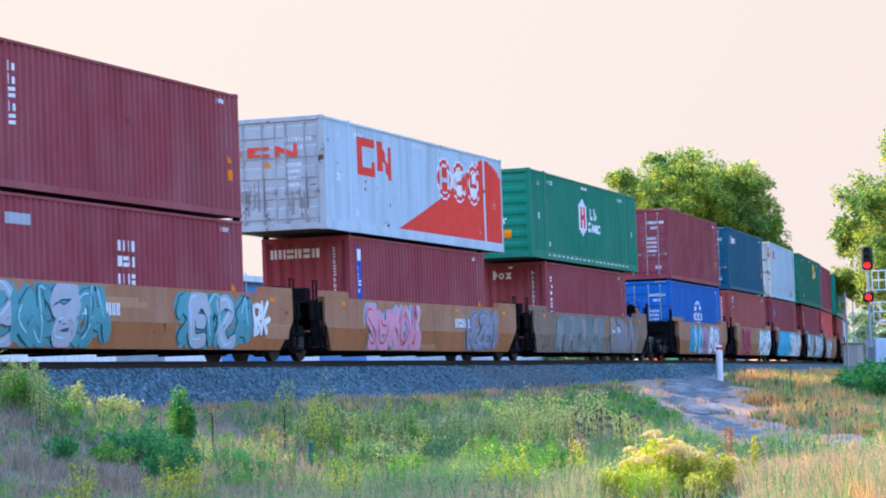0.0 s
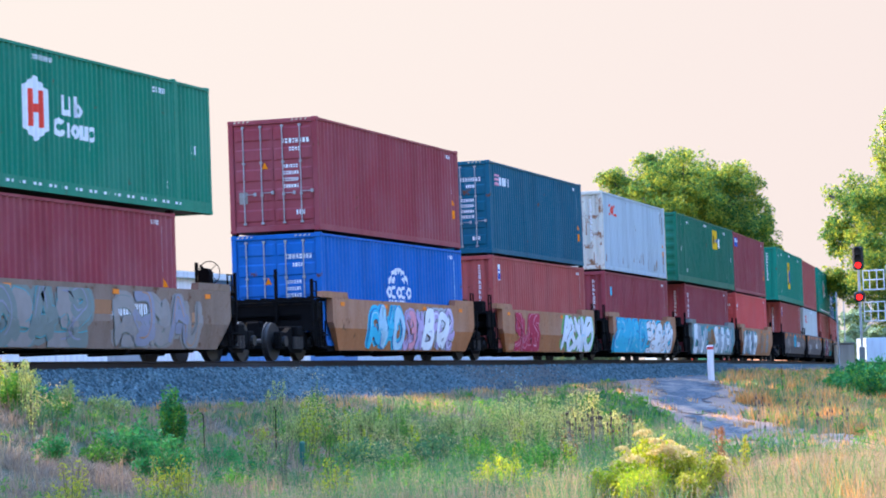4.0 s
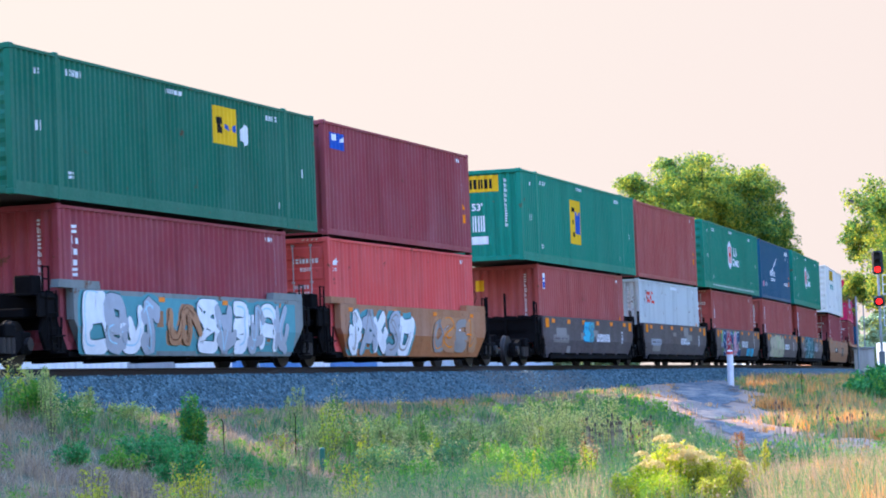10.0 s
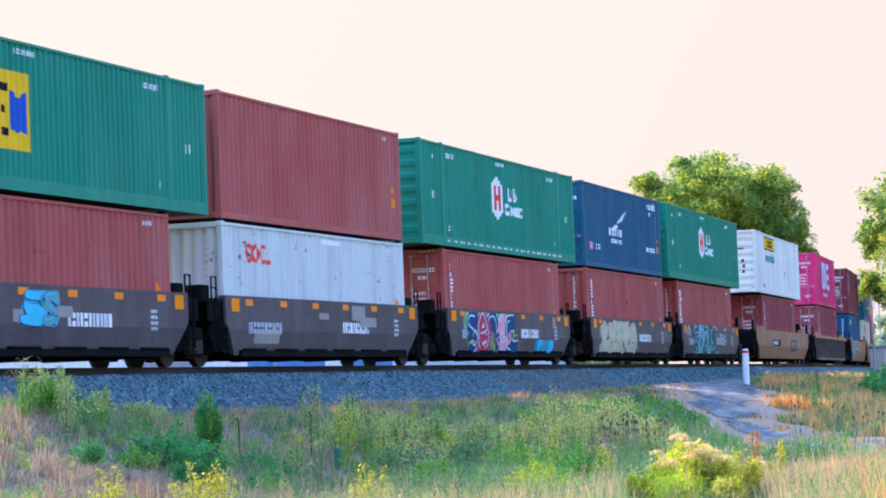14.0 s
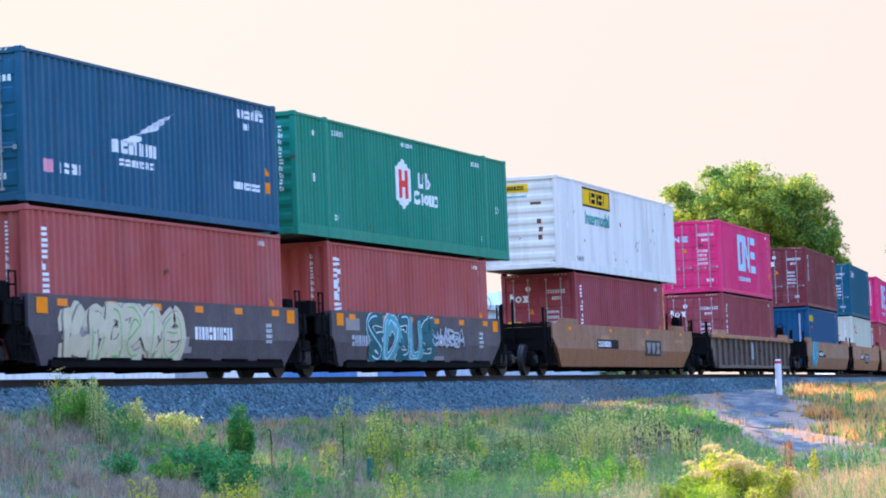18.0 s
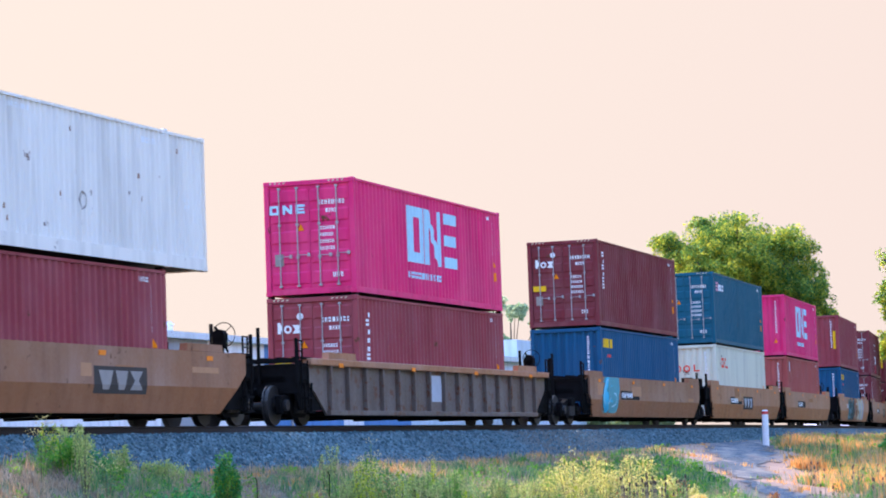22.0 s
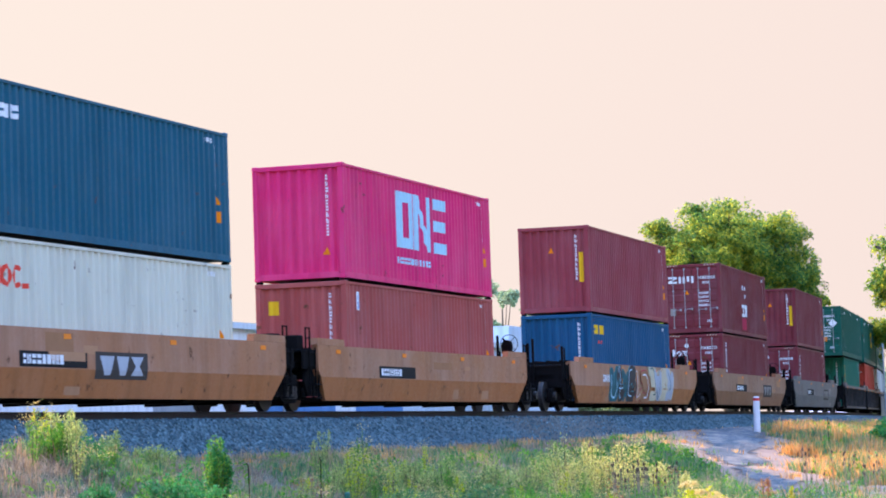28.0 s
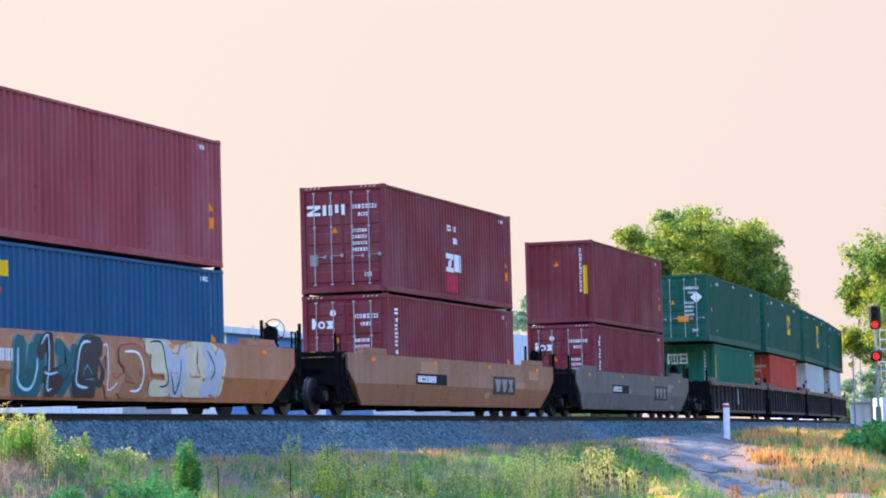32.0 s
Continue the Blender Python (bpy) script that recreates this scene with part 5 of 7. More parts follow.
def tree(label, x, y, z, h, w, mat, seed, clumps=46, per=330, leaf=0.2, low=0.18, group="", big=1.0, heart=1):
    """A tapered trunk with limbs, and a crown of leafy clumps with gaps between them."""
    rng = np.random.default_rng(seed)
    root = empty("tree", label, "tree", group, Matrix.Translation((x, y, z)))
    bm = bmesh.new()
    top = Vector((0.2, 0.1, h * 0.72))
    add_rod(bm, (0, 0, -0.2), top * 0.45, w * 0.035, 10, w * 0.024)
    add_rod(bm, top * 0.45, top, w * 0.024, 8, w * 0.008)
    part("trunk", bm, BARK, root)
    # boughs over a dome, each a heap of clumps, fuller towards the top
    cs = []
    count = max(8, clumps // 5)
    zc = h * (low + 0.30)
    for k in range(count):
        up, turn_ = 0.98 - 1.55 * (k + 0.5) / count, 2.4 * k + rng.uniform(-0.4, 0.4)
        ring_r = max(0.0, 1 - up * up) ** 0.3
        p = np.array((ring_r * math.cos(turn_), ring_r * math.sin(turn_), up)) * rng.uniform(0.80, 1.02)
        tall = h * 0.93 - zc
        c = np.array((p[0] * w * 0.42, p[1] * w * 0.42, zc + p[2] * (tall if p[2] > 0 else zc - h * low)))
        big_r = big * w * rng.uniform(0.085, 0.14)
        for _ in range(5):
            q = rng.normal(size=3)
            q /= np.linalg.norm(q)
            q[2] = q[2] * 0.8 + 0.15
            cs.append((c + q * big_r * 0.75, big_r * rng.uniform(0.5, 0.8)))
    for _ in range(heart * max(4, clumps // 6)):      # the dense heart of the crown
        q = rng.normal(size=3)
        q *= rng.uniform(0, 1) ** 0.33 / np.linalg.norm(q)
        cs.append((np.array((q[0] * w * 0.34, q[1] * w * 0.34, zc + q[2] * (h * 0.38 if q[2] > 0 else h * 0.26))), w * 0.10))
    clumps = len(cs)
    for k in range(0, clumps, 4):
        bm = bmesh.new()
        c = cs[k][0]
        u = min(0.95, max(0.25, c[2] / h * 0.75))
        add_rod(bm, top * u, c, w * 0.012, 6, w * 0.003)
        part("limb", bm, BARK, root)
    pts = []
    for c, r in cs:
        # each clump is a heap of small sprays, fuller on top
        for _ in range(7):
            q = rng.normal(size=3)
            q /= np.linalg.norm(q)
            q[2] = q[2] * 0.85 + 0.1
            sc = c + q * r * rng.uniform(0.55, 1.15)
            g = rng.normal(size=(per // 7, 3))
            g *= (rng.uniform(0, 1, per // 7) ** 0.4 / np.linalg.norm(g, axis=1))[:, None]
            pts.append(sc + g * r * (0.60, 0.60, 0.50))
        for _ in range(rng.integers(2, 6)):     # twigs that break the outline
            q = rng.normal(size=3)
            q[2] = min(q[2], 0.5)
            q /= np.linalg.norm(q)
            pts.append(c + q * r * rng.uniform(0.95, 1.5) + rng.normal(size=(per // 18, 3)) * r * 0.17)
    pts = np.concatenate(pts)
    co, f = leaves(rng, pts, np.full(len(pts), leaf))
    attach("crown", raw_mesh("crown", co, f, 4), mat, root)
    return root


def build_trees():
    x, y = at(77.53, 212)
    tree("broad leafy tree with sunlit yellow-green crown behind the line", x, y, -0.9, 19.4, 16.2, TREE_LIT, 11, clumps=230, per=760, leaf=0.13, big=0.92, low=0.16, heart=3)
    x, y = at(79.35, 232)
    tree("low leafy tree behind the train", x, y, -0.9, 12.5, 7.0, TREE_LIT, 12, clumps=40, per=420, leaf=0.15, low=0.1)
    x, y = at(82.85, 187)
    tree("tall leafy tree beside the railway signal", x, y, -0.9, 18.5, 15.5, TREE_LIT, 13, clumps=120, per=560, leaf=0.14, low=0.12, big=0.9)
    # unseen trees, added on the near side to shade the far cars
    for hd, r, seed in ((85.4, 152, 14), (87.0, 122, 15), (88.6, 98, 16)):
        x, y = at(hd, r)
        tree("unseen leafy tree added to shade the far cars", x, y, ground_z(x, y), 17.5, 14.0, TREE_LIT, seed, clumps=70, per=260, leaf=0.2, low=0.06, heart=2, group="trees beside the line")
    # row beyond the signal, leaves coloured pale for haze
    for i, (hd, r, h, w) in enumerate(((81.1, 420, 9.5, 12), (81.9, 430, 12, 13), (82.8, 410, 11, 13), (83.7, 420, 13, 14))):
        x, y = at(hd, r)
        tree("distant green tree beyond the railway, haze in its colour", x, y, -0.9, h, w, TREE_FAR, 40 + i, clumps=40, per=160, leaf=0.45, low=0.02, heart=2, group="distant trees")
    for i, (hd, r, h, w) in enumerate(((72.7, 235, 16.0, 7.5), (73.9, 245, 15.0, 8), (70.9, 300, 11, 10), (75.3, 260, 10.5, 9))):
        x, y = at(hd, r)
        tree("green tree behind the warehouse, haze in its colour", x, y, -0.9, h, w, TREE_FAR, 60 + i, clumps=60, per=300, leaf=0.26, low=0.02, heart=2, group="distant trees")


# ---- things beside and behind the line ----
def build_signal():
    x, y = at(81.33, 144)
    z = ground_z(x, y)
    root = empty("railway_signal", "steel signal mast with two red lamps and white service platforms", "signal", m=Matrix.Translation((x, y, z)) @ Matrix.Rotation(radians(-81.3 - 3), 4, "Z"))
    grey = plain("galvanized mast", (0.42, 0.45, 0.47), 0.5, 0.4, 0.15)
    white = plain("white railing paint", (0.78, 0.80, 0.82), 0.5, 0, 0.08)
    black = plain("signal black", (0.012, 0.012, 0.013), 0.6)
    red = plain("red signal lamp", (1.0, 0.008, 0.008), 0.3, 0, 0.05, 6, emit=1.3)
    bm = bmesh.new()
    add_rod(bm, (0, 0, 0), (0, 0, 6.0), 0.075, 10)
    part("mast", bm, grey, root)
    bm = bmesh.new()
    add_box(bm, -0.15, 0.15, -0.14, 0.14, 0.05, 1.5, 0.02)
    part("cable_box", bm, plain("signal box grey", (0.16, 0.19, 0.2), 0.6), root)
    for zc, n in ((4.93 - z, 3), (3.21 - z, 1)):
        hh = 0.42 * n
        zb = zc - 0.22
        bm = bmesh.new()
        add_box(bm, -0.30, 0.30, -0.30, -0.08, zb, zb + max(hh, 0.55), 0.10)
        head = part("signal_head", bm, black, root, "black signal head with round corners")
        for k in range(n):
            zz = zb + 0.24 + k * 0.40
            bm = bmesh.new()
            add_rod(bm, (0, -0.33, zz), (0, -0.30, zz), 0.155, 20)
            part("lamp", bm, red if k == 0 else black, head, "glowing red lamp" if k == 0 else "unlit dark lamp")
            bm = bmesh.new()
            for s in range(9):
                a0, a1 = math.pi * s / 9, math.pi * (s + 1) / 9
                add_prism(bm, [(0.175 * math.cos(a0), zz + 0.175 * math.sin(a0)), (0.175 * math.cos(a1), zz + 0.175 * math.sin(a1)), (0.19 * math.cos(a1), zz + 0.19 * math.sin(a1)), (0.19 * math.cos(a0), zz + 0.19 * math.sin(a0))], -0.62, -0.3)
            part("hood", bm, black, head)
    for zc in (4.55, 2.85):
        bm = bmesh.new()
        add_box(bm, 0.2, 1.35, -0.05, 0.75, zc, zc + 0.06)
        plat = part("platform", bm, white, root)
        for xx in (0.22, 0.56, 0.95, 1.33):
            bm = bmesh.new()
            add_rod(bm, (xx, -0.05, zc), (xx, -0.05, zc + 1.05), 0.03, 6)
            part("railing_post", bm, white, plat)
        for dz in (0.55, 1.05):
            bm = bmesh.new()
            add_rod(bm, (0.2, -0.05, zc + dz), (1.35, -0.05, zc + dz), 0.03, 6)
            part("rail_bar", bm, white, plat)
    bm = bmesh.new()
    add_rod(bm, (1.5, 0.1, 0), (1.5, 0.1, 5.9), 0.05, 6)
    part("ladder_post", bm, white, root)
    bm = bmesh.new()
    add_rod(bm, (0.1, 0, 2.3), (0.85, 0.1, 3.0), 0.03, 6)
    part("brace", bm, grey, root)


def build_posts():
    x, y = at(78.09, 93)
    z = ground_z(x, y)
    root = empty("marker_post", "white round marker post with a red band", "post", m=Matrix.Translation((x, y, z + 0.15)) @ Matrix.Rotation(radians(2), 4, "Y"))
    bm = bmesh.new()
    add_rod(bm, (0, 0, -0.45), (0, 0, 1.04), 0.115, 16)
    part("post", bm, plain("white post plastic", (0.78, 0.78, 0.82), 0.5, 0, 0.08), root)
    bm = bmesh.new()
    add_rod(bm, (0, 0, 0.98), (0, 0, 1.08), 0.119, 16)
    part("band", bm, plain("red post band", (0.70, 0.05, 0.05), 0.5, 0, 0.1), root, "red band round the post")
    bm = bmesh.new()
    add_rod(bm, (0, 0, 1.08), (0, 0, 1.13), 0.115, 16, 0.09)
    part("cap", bm, plain("white post plastic", (0.78, 0.78, 0.82), 0.5), root)
    for hd, r, hgt, lean in ((68.63, 44.0, 0.62, 3), (67.1, 41.8, 0.5, -2), (79.6, 84, 0.95, 0)):
        x, y = at(hd, r)
        bm = bmesh.new()
        add_rod(bm, (0, 0, -0.2), (0, 0, hgt + 0.2), 0.009, 6)
        add_rod(bm, (0, 0, hgt + 0.2), (-0.06, 0, hgt + 0.25), 0.008, 6)
        ob = part("steel_stake", bm, dark_iron, m=Matrix.Translation((x, y, ground_z(x, y))) @ Matrix.Rotation(radians(lean), 4, "Y"))
        tagged(ob, "thin dark steel fence stake in the grass", "stake")
    x, y = at(69.2, 43.2)
    bm = bmesh.new()
    add_box(bm, -0.05, 0.05, -0.04, 0.04, -0.2, 0.42, 0.02)
    ob = part("utility_marker", bm, plain("green marker plastic", (0.01, 0.13, 0.09), 0.5), m=Matrix.Translation((x, y, ground_z(x, y))))
    tagged(ob, "short dark green plastic utility marker post", "marker")


def build_backdrop():
    """A long metal warehouse, poles and hazy hills beyond the line."""
    wall = paint("pale blue warehouse sheet", (0.55, 0.66, 0.78), 0.05)
    wall2 = paint("white warehouse sheet", (0.78, 0.80, 0.84), 0.05)
    wall3 = paint("blue warehouse sheet", (0.06, 0.22, 0.50), 0.05)
    grey = paint("grey roller door", (0.30, 0.33, 0.37), 0.05)
    root = empty("warehouse", "long low white and blue metal warehouse behind the railway", "warehouse", m=Matrix.Translation((0, 66, -0.95)))
    spans = ((112, 142, wall2), (142, 149, grey), (149, 158, wall2), (158, 172, wall3), (172, 176, wall2), (176, 186, wall3), (186, 214, wall))
    for a, b, m in spans:
        attach("wall_panel", sheet_mesh("flat", a, b, 0, 7.6), m, root)
    attach("roof", box_mesh(111.5, 214.5, -0.4, 24, 7.6, 8.0), paint("pale roof sheet", (0.62, 0.68, 0.74), 0.05), root)
    attach("end_wall", box_mesh(111.8, 111.95, 0.02, 23.8, 0, 7.6), wall2, root)
    attach("end_wall", box_mesh(214.05, 214.2, 0.02, 23.8, 0, 7.6), wall, root)
    attach("back_wall", box_mesh(112, 214, 23.7, 23.8, 0, 7.6), wall, root)
    for vx in (146.5, 171.0, 196.0):
        bm = bmesh.new()
        add_rod(bm, (vx, 1.6, 8.0), (vx, 1.6, 8.55), 0.42, 16)
        add_rod(bm, (vx, 1.6, 8.55), (vx, 1.6, 8.75), 0.52, 16, 0.3)
        part("roof_vent", bm, wall2, root, "round white roof vent")
    attach("tall_bay", box_mesh(214.4, 238, 0.3, 20, 0, 9.6), wall, root)
    # small cabin and a white trailer beyond the signal
    x, y = at(80.95, 190)
    cab = empty("relay_cabin", "small white railway relay cabin", "cabin", m=Matrix.Translation((x, y, ground_z(x, y))) @ Matrix.Rotation(radians(9), 4, "Z"))
    attach("body", box_mesh(-0.7, 0.7, -0.7, 0.7, 0, 1.9, 0.02), wall2, cab)
    attach("roof", box_mesh(-0.8, 0.8, -0.8, 0.8, 1.9, 2.05, 0.02), grey, cab)
    attach("door", box_mesh(-0.3, 0.3, -0.74, -0.705, 0.1, 1.7, 0.01), grey, cab)
    x, y = at(82.6, 250)
    tr = empty("trailer", "white box trailer parked beyond the signal", "trailer", m=Matrix.Translation((x, y, -0.9)) @ Matrix.Rotation(radians(-60), 4, "Z"))
    attach("box", box_mesh(-6, 6, -1.25, 1.25, 1.0, 3.2, 0.03), wall, tr)
    for sx in (-4, 4):
        bm = bmesh.new()
        add_rod(bm, (sx, -1.2, 0.5), (sx, 1.2, 0.5), 0.5, 16)
        part("wheel", bm, dark_iron, tr)
    # poles
    for hd, r, h, rad in ((80.98, 225, 12.2, 0.06), (80.83, 175, 5.4, 0.07), (67.9, 175, 8.2, 0.1)):
        x, y = at(hd, r)
        bm = bmesh.new()
        add_rod(bm, (0, 0, -0.2), (0, 0, h), rad, 8, rad * 0.7)
        ob = part("utility_pole", bm, plain("pole grey", (0.35, 0.38, 0.40), 0.7), m=Matrix.Translation((x, y, -0.9)))
        if rad < 0.08:
            attach("crossarm", box_mesh(-0.9, 0.9, -0.05, 0.05, 11.6, 11.75), BARK, ob)
        tagged(ob, "slim grey utility pole behind the railway", "pole")
    # hills, with the lavender haze of distance put into their colour
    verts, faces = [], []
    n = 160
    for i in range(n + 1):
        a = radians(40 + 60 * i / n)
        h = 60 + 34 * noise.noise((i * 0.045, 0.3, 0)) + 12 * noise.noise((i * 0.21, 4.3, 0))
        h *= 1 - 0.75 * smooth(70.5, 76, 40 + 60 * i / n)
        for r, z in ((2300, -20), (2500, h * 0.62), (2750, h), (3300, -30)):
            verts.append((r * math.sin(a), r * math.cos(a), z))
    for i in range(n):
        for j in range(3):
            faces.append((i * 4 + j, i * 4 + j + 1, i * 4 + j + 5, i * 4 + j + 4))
    ob = attach("backdrop_hills", mesh_of("hills", verts, faces, True), plain("hillside coloured with haze", (0.50, 0.50, 0.62), 1.0, 0, 0.1, 0.01))
    tagged(ob, "hills on the horizon, lavender haze put into their colour", "hills", kind="structure")


build_signal()
build_posts()
build_backdrop()
build_trees()
build_weeds()
build_grass()

# ---- markings ----
def ink(name, col, rough=0.75):
    m = plain(name, col, rough, 0, 0.12, 5)
    m.node_tree.nodes["Principled BSDF"].inputs["Specular IOR Level"].default_value = 0.15
    return m


INK = dict(white=ink("white marking", (0.80, 0.82, 0.85)), red=ink("red marking", (0.84, 0.075, 0.05)), yellow=ink("yellow marking", (0.85, 0.50, 0.02)), orange=ink("orange marking", (0.92, 0.25, 0.008)), navy=ink("navy spray paint", (0.02, 0.06, 0.16)),
           teal=ink("teal marking", (0.02, 0.30, 0.28)), blue=ink("blue marking", (0.02, 0.10, 0.45)), black=ink("black marking", (0.012, 0.012, 0.014)), sky=ink("pale blue marking", (0.42, 0.68, 0.80)),
           cyan=ink("cyan spray paint", (0.05, 0.50, 0.70)), aqua=ink("aqua spray paint", (0.10, 0.33, 0.36)), deepteal=ink("dark teal spray paint", (0.03, 0.12, 0.13)), pink=ink("pink spray paint", (0.75, 0.32, 0.40)),
           lilac=ink("lilac spray paint", (0.50, 0.38, 0.60)), grey=ink("grey spray paint", (0.42, 0.45, 0.50)), beige=ink("beige spray paint", (0.60, 0.52, 0.36)), lime=ink("green spray paint", (0.18, 0.50, 0.15)),
           crimson=ink("crimson spray paint", (0.48, 0.04, 0.08)), moss=ink("weathered grey-green spray paint", (0.20, 0.235, 0.215)), steel=ink("weathered lilac-grey spray paint", (0.27, 0.27, 0.33)), rust=ink("rust bleed", (0.17, 0.07, 0.035)), tan=ink("primer patch", (0.47, 0.24, 0.13)), faded=ink("faded orange patch", (0.36, 0.17, 0.085)), dull=ink("dull grey patch", (0.30, 0.27, 0.25)), bleed=ink("light rust bleed", (0.34, 0.20, 0.13)), soot=ink("soot-dark panel", (0.06, 0.05, 0.045)))


def lay(parent, name, polys, colour, surf, xcuts=(), zcuts=(), label="", m=None):
    """Paint: flat shapes in x and z, cut along the folds of the surface and laid on it."""
    bm = bmesh.new()
    for p in polys:
        bm.faces.new([bm.verts.new((x, 0, z)) for x, z in p])
    bmesh.ops.remove_doubles(bm, verts=bm.verts[:], dist=1e-5)
    for axis_i, cuts in ((0, xcuts), (2, zcuts)):
        for c in cuts:
            co = (c, 0, 0) if axis_i == 0 else (0, 0, c)
            no = (1, 0, 0) if axis_i == 0 else (0, 0, 1)
            bmesh.ops.bisect_plane(bm, geom=bm.verts[:] + bm.edges[:] + bm.faces[:], dist=1e-5, plane_co=co, plane_no=no)
    bmesh.ops.triangulate(bm, faces=[f for f in bm.faces if len(f.verts) > 4])
    for v in bm.verts:
        v.co.y = surf(v.co.x, v.co.z)
    bm.normal_update()
    for f in bm.faces:
        if f.normal.y > 0:
            f.normal_flip()
    ob = part(name, bm, INK[colour], parent, label, m)
    if len(polys) > 3:
        ob["kind"] = "stuff"
    return ob


def span(polys):
    xs = [x for p in polys for x, z in p]
    zs = [z for p in polys for x, z in p]
    return min(xs), max(xs), min(zs), max(zs)


def on_side(box, size, name, polys, colour, label="", lift=0.004):
    kind = "dom" if size == 53 else "iso"
    w = W53 if size == 53 else W40
    f = profile(kind)
    a, b, c, d = span(polys)
    return lay(box, name, polys, colour, lambda x, z: -w / 2 + 0.012 + f(x) - lift, [q for q in breaks(kind, a, b) if a < q < b], (), label)


def on_end(box, size, name, polys, colour, look_, label="", lift=0.005):
    """Marks on the end that leads: x runs from its far edge to its near edge."""
    L, w = (16.154, W53) if size == 53 else (12.192, W40)
    base = Matrix.Translation((-L / 2 + 0.045, 0, 0)) @ Matrix.Rotation(radians(-90), 4, "Z")
    a, b, c, d = span(polys)
    if look_ == "doors":
        return lay(box, name, polys, colour, lambda x, z: -0.025 - lift, (), (), label, base)
    if look_ == "front":
        f = profile("iso")
        return lay(box, name, polys, colour, lambda x, z: f(x) - lift, [q for q in breaks("iso", a, b) if a < q < b], (), label, base)
    f = profile("rib")
    return lay(box, name, polys, colour, lambda x, z: f(z) - lift, (), [q for q in breaks("rib", c, d) if c < q < d], label, base)


def on_well(car, name, polys, colour, label="", lift=0.004, ribbed=False):
    def surf(x, z):
        if ribbed:
            return -1.312 - lift
        return -1.42 - lift if z >= 0.80 else -1.42 + 0.11 * (0.80 - z) / (0.80 - WELL_LOW) - lift
    a, b, c, d = span(polys)
    return lay(car, name, polys, colour, surf, (), (0.80,) if c < 0.80 < d else (), label)


def rect(x0, z0, x1, z1):
    return [(x0, z0), (x1, z0), (x1, z1), (x0, z1)]


def bars(x, z, h, n, seed=0, gap=0.28, wide=0.55):
    """Plain bars in the size of a row of characters."""
    rng = random.Random(seed * 31 + n)
    out = []
    for i in range(n):
        w = h * wide * rng.uniform(0.6, 1.15)
        if rng.random() < 0.45:
            out += [rect(x, z, x + w * 0.38, z + h), rect(x + w * 0.6, z, x + w, z + h)]
        elif rng.random() < 0.5:
            out += [rect(x, z, x + w, z + h * 0.4), rect(x, z + h * 0.6, x + w, z + h)]
        else:
            out.append(rect(x, z, x + w, z + h))
        x += w + h * gap
    return out


def column(x, z_top, h, n, seed=0, w=None):
    """Plain bars in the size of characters set one below the other."""
    rng = random.Random(seed * 17 + n)
    out = []
    for i in range(n):
        z = z_top - i * h * 1.3
        ww = (w or h * 0.8) * rng.uniform(0.7, 1.1)
        if rng.random() < 0.5:
            out += [rect(x, z - h, x + ww * 0.4, z), rect(x + ww * 0.6, z - h, x + ww, z - h * 0.3)]
        else:
            out += [rect(x, z - h, x + ww, z - h * 0.62), rect(x, z - h * 0.38, x + ww, z)]
    return out


def disc(cx, cz, rx, rz, n=20):
    return [(cx + rx * math.cos(2 * math.pi * k / n), cz + rz * math.sin(2 * math.pi * k / n)) for k in range(n)]


def ring(cx, cz, rx, rz, t, n=20, a0=0.0, a1=2 * math.pi):
    out = []
    for k in range(n):
        p, q = a0 + (a1 - a0) * k / n, a0 + (a1 - a0) * (k + 1) / n
        out.append([(cx + rx * math.cos(p), cz + rz * math.sin(p)), (cx + rx * math.cos(q), cz + rz * math.sin(q)),
                    (cx + (rx - t) * math.cos(q), cz + (rz - t) * math.sin(q)), (cx + (rx - t) * math.cos(p), cz + (rz - t) * math.sin(p))])
    return out


def word(parent, text, x, z, h, colour, m, width=None):
    """Readable words, with the built-in font, standing on a flat face."""
    cu = bpy.data.curves.new("word", "FONT")
    cu.body = text
    cu.size = h * 1.4
    cu.resolution_u = 3
    cu.offset = h * 0.035
    ob = bpy.data.objects.new("word", cu)
    scene.collection.objects.link(ob)
    me = bpy.data.meshes.new_from_object(ob.evaluated_get(bpy.context.evaluated_depsgraph_get()))
    bpy.data.objects.remove(ob)
    k = 1.0
    if width:
        k = width / max(v.co.x for v in me.vertices)
    for v in me.vertices:
        v.co = (x + v.co.x * k, 0, z + v.co.y)
    me.materials.clear()
    return attach("lettering", me, INK[colour], parent, m)


def curve_through(pts, per=5):
    """A rounded line through points (Catmull-Rom)."""
    out = []
    for k in range(len(pts) - 1):
        p0, p1, p2, p3 = pts[max(0, k - 1)], pts[k], pts[k + 1], pts[min(len(pts) - 1, k + 2)]
        for j in range(per):
            u = j / per
            out.append(tuple(0.5 * (2 * p1[i] + (p2[i] - p0[i]) * u + (2 * p0[i] - 5 * p1[i] + 4 * p2[i] - p3[i]) * u * u + (3 * p1[i] - p0[i] - 3 * p2[i] + p3[i]) * u ** 3) for i in (0, 1)))
    return out + [tuple(pts[-1])]


